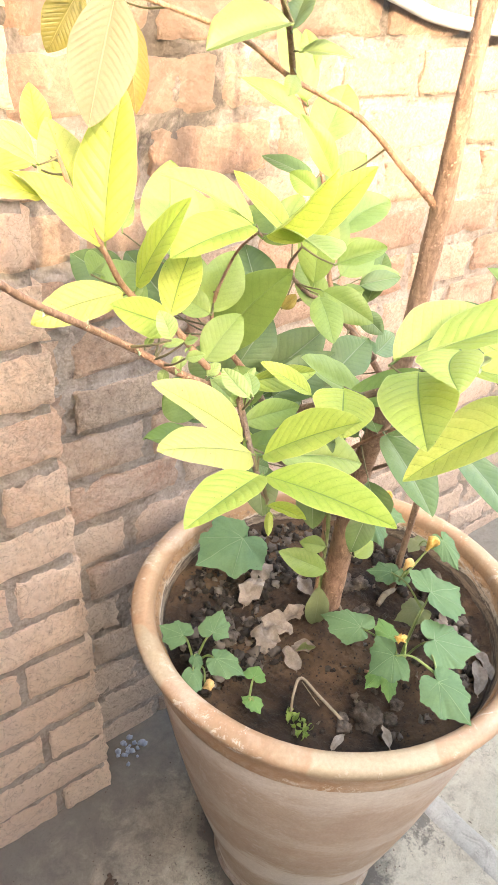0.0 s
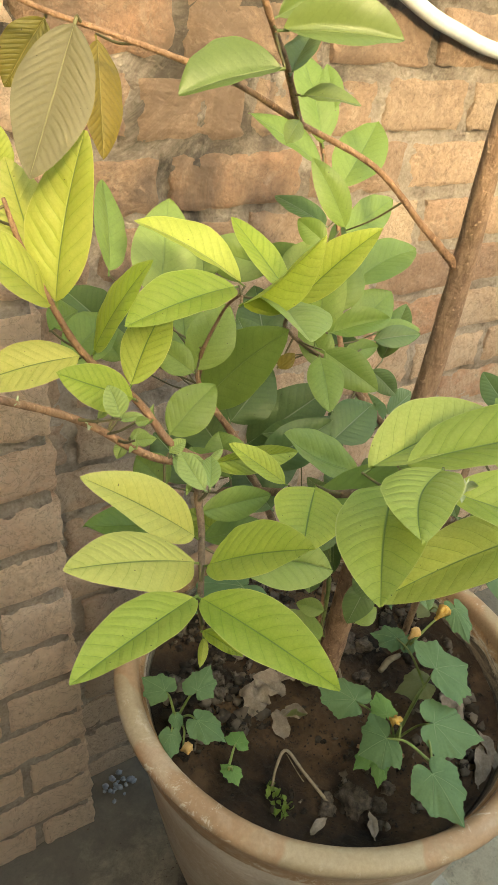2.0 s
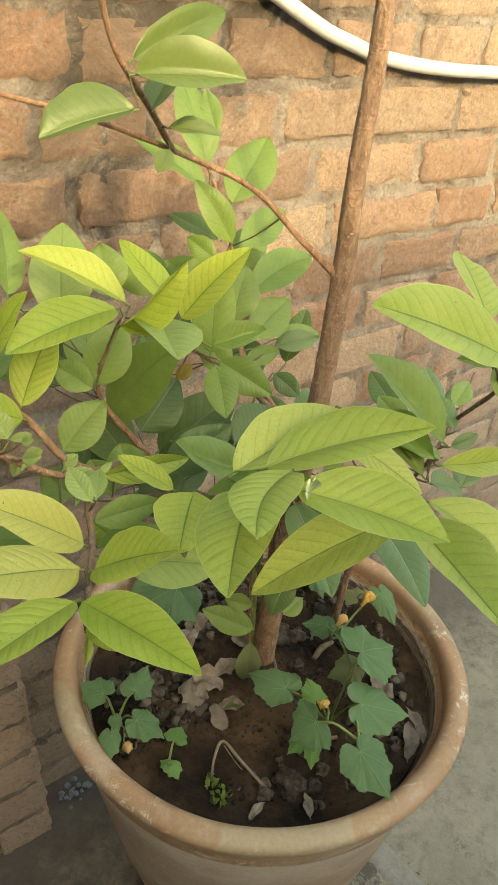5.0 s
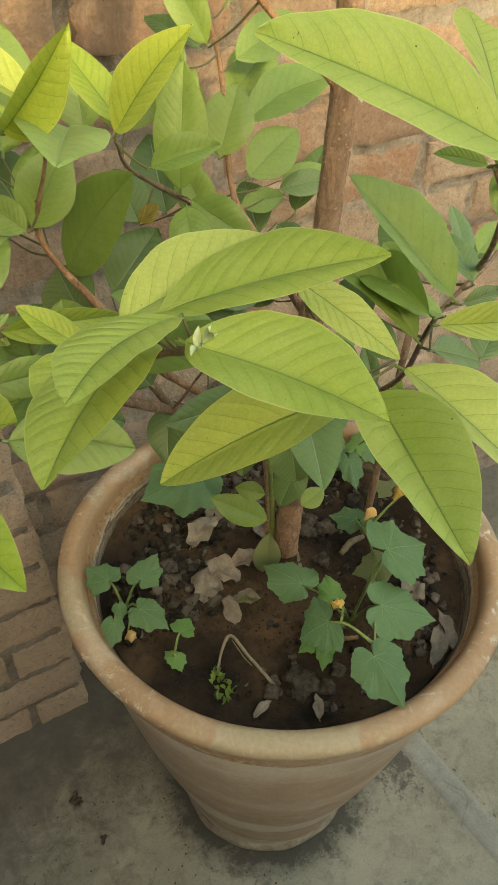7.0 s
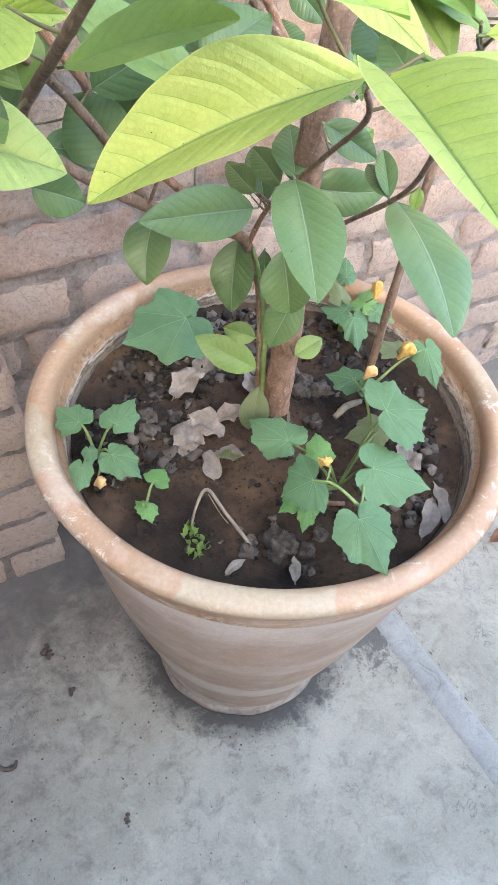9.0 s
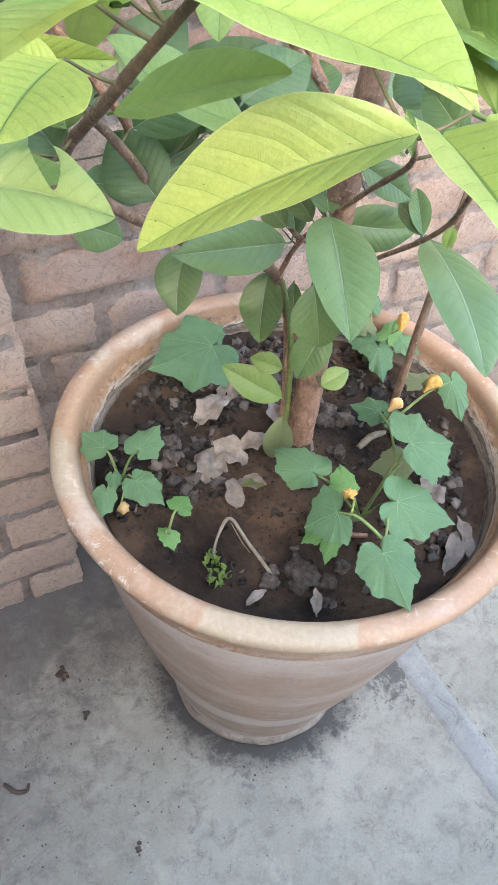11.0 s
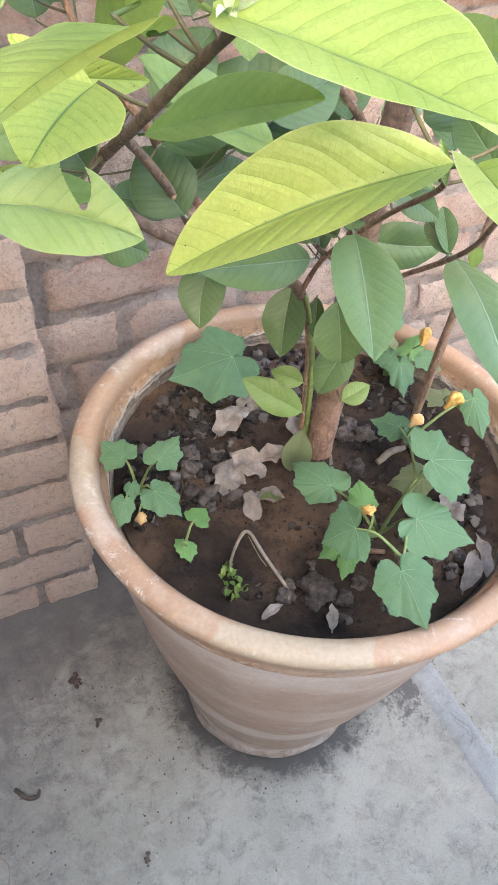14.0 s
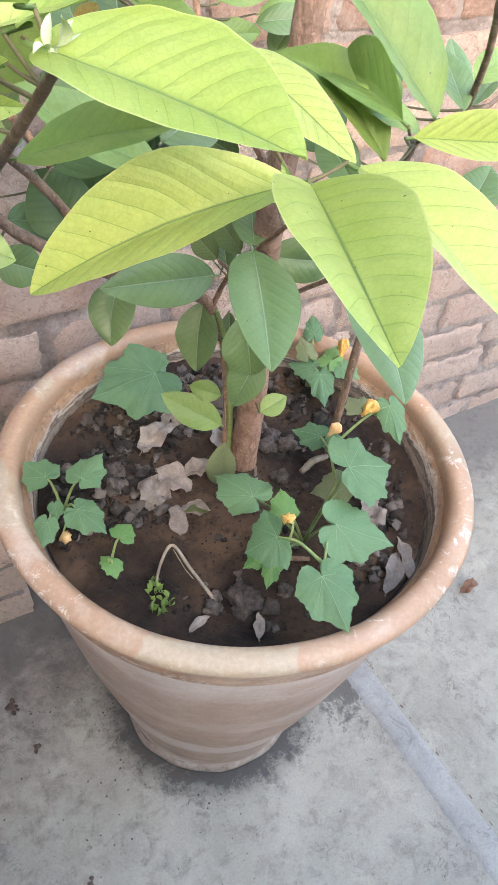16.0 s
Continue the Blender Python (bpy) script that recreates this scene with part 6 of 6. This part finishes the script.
def clod(x, y, size, seed, label="rough grey clod of dried soil"):
    bm = bmesh.new()
    lump(bm, on_soil(x, y, size * 0.45), size, seed, 0.8, 14, 22)
    for v in bm.verts:
        v.co += (v.co - on_soil(x, y)).normalized() * (size * (0.42 * noise.noise(v.co * 130) + 0.26 * noise.noise(v.co * 420)))
    return thing("soil_clod", bm, CLOD, label, "clod", "clods on the soil")


clod(-0.068, -0.144, 0.0165, 1.1)
clod(-0.099, -0.138, 0.0085, 2.5)
clod(-0.092, -0.128, 0.0065, 3.7)
clod(-0.045, -0.162, 0.0095, 4.2)
clod(-0.020, -0.150, 0.0080, 5.9)
clod(-0.128, 0.050, 0.0100, 6.3)
clod(-0.118, 0.072, 0.0105, 7.4)
clod(0.060, 0.028, 0.0105, 8.8)
clod(0.075, 0.045, 0.0095, 9.1)
clod(0.085, 0.022, 0.0110, 10.6)
clod(0.070, 0.062, 0.0085, 11.2)
clod(0.050, -0.020, 0.0090, 12.8)
clod(0.000, -0.045, 0.0085, 13.9)

rng = random.Random(7)
bm = bmesh.new()
for k in range(900):
    zone = rng.random()
    if zone < 0.5:    # crumbly band along the back rim
        ang, r = rng.uniform(0.9, 3.2), rng.uniform(0.09, 0.205)
    elif zone < 0.75:  # along the right rim
        ang, r = rng.uniform(-1.2, 0.9), rng.uniform(0.13, 0.205)
    else:
        ang, r = rng.uniform(0, 6.28), 0.205 * math.sqrt(rng.random())
    x, y = r * math.cos(ang), r * math.sin(ang)
    size = rng.uniform(0.0016, 0.0045) if rng.random() < 0.6 else rng.uniform(0.0045, 0.0085)
    if zone >= 0.75:
        size *= 0.6
    lump(bm, on_soil(x, y, size * 0.3), size, k * 0.73, rng.uniform(0.5, 0.9), 5, 7)
for v in bm.verts:
    v.co += Vector((noise.noise(v.co * 260), noise.noise(v.co * 260 + Vector((7, 0, 0))), noise.noise(v.co * 260 + Vector((0, 7, 0))))) * 0.0052
dust = bmesh.new()
for k in range(1900):
    ang, r = rng.uniform(0, 6.28), 0.208 * math.sqrt(rng.random())
    x, y = r * math.cos(ang), r * math.sin(ang)
    size = rng.uniform(0.0006, 0.0017)
    lump(dust, on_soil(x, y, size * 0.3), size, k * 0.37, 0.7, 3, 5)
soil_dust = thing("soil_dust", dust, CLOD_DARK, "fine dark grains over the soil", "grains", kind="stuff")
soil_crumbs = thing("soil_crumbs", bm, CRUMB, "loose crumbs and pebbles scattered over the soil", "crumbs", kind="stuff")


def stick(name, points, mat, label, category="stick"):
    bm = bmesh.new()
    tube(bm, points, 7, 6, 0.15, 0.15)
    return thing(name, bm, mat, label, category)


stick("bent_straw", [(-0.141, -0.090, 0.522, 0.0014), (-0.128, -0.078, 0.548, 0.0016), (-0.114, -0.074, 0.562, 0.0018), (-0.106, -0.098, 0.549, 0.0018), (-0.093, -0.132, 0.527, 0.0020)], STRAW, "bent bleached stalk leaning on the soil")
stick("thin_straw", [(-0.114, -0.076, 0.557, 0.0005), (-0.108, -0.092, 0.540, 0.0005), (-0.100, -0.098, 0.523, 0.0005)], STRAW, "hair-thin dry root hanging from the stalk")
stick("support_stick", [(0.132, 0.000, 0.505, 0.0050), (0.125, -0.010, 0.60, 0.0046), (0.112, -0.028, 0.742, 0.0042), (0.106, -0.040, 0.86, 0.0036)], BARK, "thin brown stick standing in the soil")
stick("fallen_twig", [(0.078, -0.022, 0.530, 0.0035), (0.098, -0.016, 0.534, 0.0045), (0.120, -0.014, 0.531, 0.0030)], STRAW, "short grey piece of dry stem")
stick("fallen_twig", [(-0.018, -0.092, 0.526, 0.0022), (-0.001, -0.120, 0.531, 0.0030), (0.022, -0.130, 0.527, 0.0024)], TWIG_RED, "curved reddish root on the soil")
stick("fallen_twig", [(0.034, 0.012, 0.530, 0.0020), (0.012, -0.028, 0.531, 0.0026), (-0.006, -0.036, 0.527, 0.0018)], STRAW, "pale dry stem lying beside the trunk")

# green weed cushion and the guava's low sprout
weed = empty("weed_tuft", (-0.143, -0.106, 0.523), "small bright green weed tuft on the soil", "weed")
for k in range(46):
    ang, r = rng.uniform(0, 6.28), 0.020 * math.sqrt(rng.random())
    x, y = -0.143 + r * math.cos(ang) * 0.6 + 0.30 * r * math.sin(ang), -0.106 + r * math.sin(ang) * 1.1
    p = on_soil(x, y, 0.001)
    bm = bmesh.new()
    way = Vector((rng.uniform(-0.5, 0.5), rng.uniform(-0.5, 0.5), 0.8)) * rng.uniform(0.007, 0.014)
    blade(bm, p, p + way, 0.0055, (rng.uniform(-1, 1), rng.uniform(-1, 1), 0.6), 0.3, 0.1, 3, 5, seed=k * 1.9)
    ob = part("leaflet", bm, LEAF_G, weed)
    ob.matrix_parent_inverse = weed.matrix_basis.inverted()

# round seedling leaves standing by the trunk
sprout = empty("guava_sprout", (-0.020, 0.004, 0.524), "low sprout with two dull oval leaves beside the trunk", "sprout")
for base, tip, w, up in (((-0.020, 0.004, 0.524), (-0.010, 0.012, 0.586), 0.034, (-0.5, -0.8, 0.3)), ((-0.060, -0.022, 0.526), (-0.066, -0.030, 0.552), 0.026, (-0.4, -0.7, 0.6))):
    bm = bmesh.new()
    blade(bm, base, tip, w, up, 0.1, 0.05, 9, 14, seed=base[0] * 77)
    ob = part("leaf", bm, SPROUT_LEAF, sprout)
    ob.matrix_parent_inverse = sprout.matrix_basis.inverted()

# ---- on the floor and the wall ----
def low_ridge(bm, line, half, height, n=9):
    rows = []
    for x, y in line:
        rows.append([bm.verts.new((x + half * (2 * i / (n - 1) - 1) * (1 + 0.08 * noise.noise((y * 14, i, 0))), y,
                                   floor_height(x, y) - 0.002 + height * (1 - (2 * i / (n - 1) - 1) ** 4) + 0.0008 * noise.noise((x * 60 + i, y * 60, 0)))) for i in range(n)])
    for a, b in zip(rows, rows[1:]):
        for i in range(n - 1):
            bm.faces.new((a[i], a[i + 1], b[i + 1], b[i]))


bm = bmesh.new()
low_ridge(bm, [(0.229 + 0.05 * k / 50 + 0.002 * noise.noise((k * 0.3, 0, 0)), 0.10 - 0.9 * k / 50) for k in range(51)], 0.027, 0.0055)
fillet = thing("trim_fillet", bm, SMOOTH_CEMENT, "smooth raised cement strip across the floor", "trim", kind="structure")

bm = bmesh.new()
PIPE_LINE = [(0.02, 0.333, 1.40, 0.0098), (0.13, 0.333, 1.335, 0.0098), (0.275, 0.333, 1.268, 0.0098), (0.345, 0.333, 1.245, 0.0098), (0.421, 0.333, 1.226, 0.0098), (0.54, 0.333, 1.212, 0.0098), (0.68, 0.333, 1.205, 0.0098), (0.9, 0.333, 1.20, 0.0098), (1.3, 0.333, 1.21, 0.0098)]
tube(bm, PIPE_LINE, 16, 8)
# a dark open crack along one side of the strip, crumbs along the other
seam = bmesh.new()
last = None
for k in range(260):
    f = k / 259
    x, y = 0.229 + 0.05 * f + 0.0285 + 0.0016 * noise.noise((k * 0.23, 1, 0)), 0.10 - 0.9 * f
    half = 0.0002 + 0.0018 * noise.noise((k * 0.31, 7, 0))
    if half < 0.0003:
        last = None
        continue
    z = floor_height(x, y) + 0.0012
    pair = (seam.verts.new((x - half, y, z)), seam.verts.new((x + half, y, z)))
    if last:
        seam.faces.new((last[0], pair[0], pair[1], last[1]))
    last = pair
thing("floor_crack", seam, DEBRIS, "dark dirt-filled crack beside the cement strip", "crack", kind="structure")
seam = bmesh.new()
for k in range(220):
    f = rng.random() ** 1.8 * 0.7
    x, y = 0.229 + 0.05 * f - 0.030 + rng.gauss(0, 0.006), 0.10 - 0.9 * f
    lump(seam, (x, y, floor_height(x, y) + 0.0003), rng.uniform(0.0006, 0.0024), 8.0 + k * 0.7, 0.35, 4, 6)
thing("cement_crumbs", seam, CONCRETE, "grey cement crumbs beside the strip", "crumbs", kind="stuff")
grit = bmesh.new()
for k in range(260):
    ang, r = rng.uniform(0, 6.28), 0.143 + abs(rng.gauss(0, 0.022))
    x, y = r * math.cos(ang), r * math.sin(ang)
    lump(grit, (x, y, floor_height(x, y) + 0.0004), rng.uniform(0.0005, 0.0018), k * 0.61, 0.4, 4, 5)
for k in range(380):
    x, y = rng.uniform(-0.55, -0.05), rng.uniform(-0.3, 0.26)
    if rng.random() < 0.75 - 0.8 * (x + 0.55):
        lump(grit, (x, y, floor_height(x, y) + 0.0004), rng.uniform(0.0005, 0.0017), k * 0.47, 0.4, 4, 5)
floor_grit = thing("floor_grit", grit, DEBRIS, "dark grit scattered round the foot of the pot", "grit", kind="stuff")
hose = thing("water_hose", bm, PIPE, "white plastic hose sagging along the brick wall", "hose")

litter = empty("plastic_litter", (-0.155, 0.305, 0.0), "crumpled pale blue plastic scraps at the wall foot", "litter")
for k in range(18):
    bm = bmesh.new()
    lump(bm, (-0.155 + rng.gauss(0, 0.020), 0.300 + rng.gauss(0, 0.012), 0.003 + 0.005 * rng.random()), rng.uniform(0.003, 0.007), k * 1.7, 0.6, 4, 6)
    scrap = part("scrap", bm, LINT, litter)
    scrap.matrix_parent_inverse = litter.matrix_basis.inverted()

for x, y, size, seed in ((-0.300, 0.1145, 0.010, 1.0), (-0.296, 0.105, 0.008, 2.0), (-0.277, -0.181, 0.006, 3.0), (-0.285, 0.03, 0.007, 4.0)):
    bm = bmesh.new()
    for k in range(5):
        lump(bm, (x + size * 0.5 * math.sin(k * 2.1 + seed), y + size * 0.8 * math.cos(k * 1.7 + seed), 0.0005), size * (0.35 + 0.1 * (k % 3)), seed + k, 0.35, 6, 9)
    thing("dirt_clump", bm, DEBRIS, "small black crumb of dirt on the floor", "dirt", "dirt clumps on the floor")

bm = bmesh.new()
blade(bm, (0.506, -0.046, 0.006), (0.550, -0.036, 0.012), 0.030, (0.2, -0.3, 1), 0.8, 0.2, 9, 14, seed=4.4)
for v in bm.verts:
    v.co += Vector((noise.noise(v.co * 90), noise.noise(v.co * 90 + Vector((5, 0, 0))), 0.8 * noise.noise(v.co * 90 + Vector((0, 5, 0))))) * 0.005
    v.co.z = max(v.co.z, 0.003)
floor_leaf = thing("dry_leaf", bm, BROWN_LEAF, "curled rusty brown leaf on the floor", "dry leaf")
stick("floor_twig", [(-0.425, -0.020, 0.004, 0.003), (-0.412, -0.038, 0.005, 0.0035), (-0.398, -0.042, 0.004, 0.003), (-0.392, -0.034, 0.004, 0.002)], DEBRIS, "short broken dark twig on the floor", "twig")
stick("floor_straw", [(-0.47, -0.09, 0.003, 0.001), (-0.455, -0.115, 0.004, 0.001), (-0.46, -0.14, 0.003, 0.0008)], STRAW, "pale wisp of straw on the floor", "straw")


# ---- bricks of the wall and the pier, one by one ----
def brick_mesh(length, height, depth, seed, mat=None):
    """A worn brick: a dented face with rounded, chipped edges, and sides that run back into the mortar."""
    bm = bmesh.new()
    across = (-1, -0.96, -0.85, -0.65, -0.4, -0.15, 0.15, 0.4, 0.65, 0.85, 0.96, 1)
    high = (-1, -0.90, -0.6, -0.2, 0.2, 0.6, 0.90, 1)
    nx, nz = len(across) - 1, len(high) - 1
    rows = []
    for j in range(nz + 1):
        row = []
        for i in range(nx + 1):
            u, w = across[i], high[j]
            edge = 1.0 if abs(u) == 1 or abs(w) == 1 else 0.0
            inner_edge = 1.0 if abs(u) > 0.9 or abs(w) > 0.8 else 0.0
            chip = max(0.0, noise.noise((u * 4.1, w * 2.3, seed)) - 0.1)
            y = edge * 0.0030 + inner_edge * 0.012 * chip + 0.0022 * noise.noise((u * 1.6 + seed, w * 0.9, seed * 0.3)) + 0.0018 * noise.noise((u * 7 + seed, w * 3, 1.0))
            x = u * length / 2 + 0.0075 * noise.noise((seed, u * 2, w * 2.6)) * (abs(u) > 0.9)
            z = w * height / 2 + 0.0065 * noise.noise((u * 4.4, seed, w)) * (abs(w) > 0.8)
            row.append(bm.verts.new((x, y, z)))
        rows.append(row)
    for j in range(nz):
        for i in range(nx):
            bm.faces.new((rows[j][i], rows[j][i + 1], rows[j + 1][i + 1], rows[j + 1][i]))
    ring = rows[0] + [r[-1] for r in rows[1:]] + rows[-1][-2::-1] + [r[0] for r in rows[-2:0:-1]]
    back = [bm.verts.new((v.co.x, depth, v.co.z)) for v in ring]
    ring = [bm.verts.new(v.co) for v in ring]
    for i in range(len(ring)):
        k = (i + 1) % len(ring)
        bm.faces.new((ring[i], back[i], back[k], ring[k]))
    return finish("brick", bm, mat or BRICK, True)


UNIT = 0.18
STOCK = [brick_mesh(UNIT, 0.0655, 0.03, 3.1 + 2.7 * k) for k in range(14)]
PIER_STOCK = [brick_mesh(0.20, 0.0665, 0.05, 61.0 + 3.3 * k, PIER_BRICK) for k in range(8)]
lay = random.Random(21)


def lay_brick(owner, mesh, x, y, z, stretch, turn=0.0):
    ob = new("brick", mesh)
    ob.parent = owner
    ob.matrix_basis = pose(x, y, z, lay.uniform(-0.7, 0.7), lay.uniform(-0.7, 0.7), turn + lay.uniform(-0.5, 0.5)) @ Matrix.Diagonal((stretch, 1, lay.uniform(0.94, 1.03), 1))


# joints that can be read on the lit part of the wall, course by course
KNOWN = {13: [0.249, 0.415, 0.626], 12: [0.14, 0.319, 0.553], 11: [0.20, 0.366, 0.62], 10: [0.30, 0.50, 0.70], 14: [0.15, 0.327, 0.50, 0.66]}
for row in range(-1, 16):
    z = 0.045 + COURSE * row + COURSE / 2
    joints = KNOWN.get(row, [0.2 + 0.09 * (row % 2)])
    cuts = [joints[0]]
    while cuts[0] > -0.62:
        cuts.insert(0, cuts[0] - lay.choice((0.215, 0.205, 0.185, 0.15, 0.21)))
    cuts += joints[1:]
    while cuts[-1] < 1.28:
        cuts.append(cuts[-1] + lay.choice((0.215, 0.20, 0.18, 0.16, 0.21)))
    for a, b in zip(cuts, cuts[1:]):
        if PIER_X0 - 0.02 < a and b < PIER_X1 + 0.02:
            continue
        gap = lay.uniform(0.013, 0.022)
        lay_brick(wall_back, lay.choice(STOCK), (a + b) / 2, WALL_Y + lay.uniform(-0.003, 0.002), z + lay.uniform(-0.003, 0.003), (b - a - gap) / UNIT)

for row in range(17):
    z = -0.02 + 0.083 * row + 0.0415
    mid = (PIER_X0 + PIER_X1) / 2
    wide = PIER_X1 - PIER_X0
    if row % 2:
        spans = [(PIER_X0, PIER_X1)]
    else:
        cut = PIER_X0 + wide * lay.uniform(0.44, 0.56)
        spans = [(PIER_X0, cut), (cut, PIER_X1)]
    for a, b in spans:
        la, lb = (0.0 if a == PIER_X0 else 0.007), (0.0 if b == PIER_X1 else 0.007)
        lay_brick(wall_pier, lay.choice(PIER_STOCK), (a + la + b - lb) / 2 + lean_at(z), PIER_Y + lay.uniform(-0.001, 0.001), z, (b - a - la - lb) / 0.20)
    # the pier's return towards the pot
    lay_brick(wall_pier, PIER_STOCK[row % 8], PIER_X1 + lean_at(z) + lay.uniform(-0.002, 0.002), (PIER_Y + WALL_Y) / 2 + 0.02, z, 0.085 / 0.20 * 1.1, 90.0)
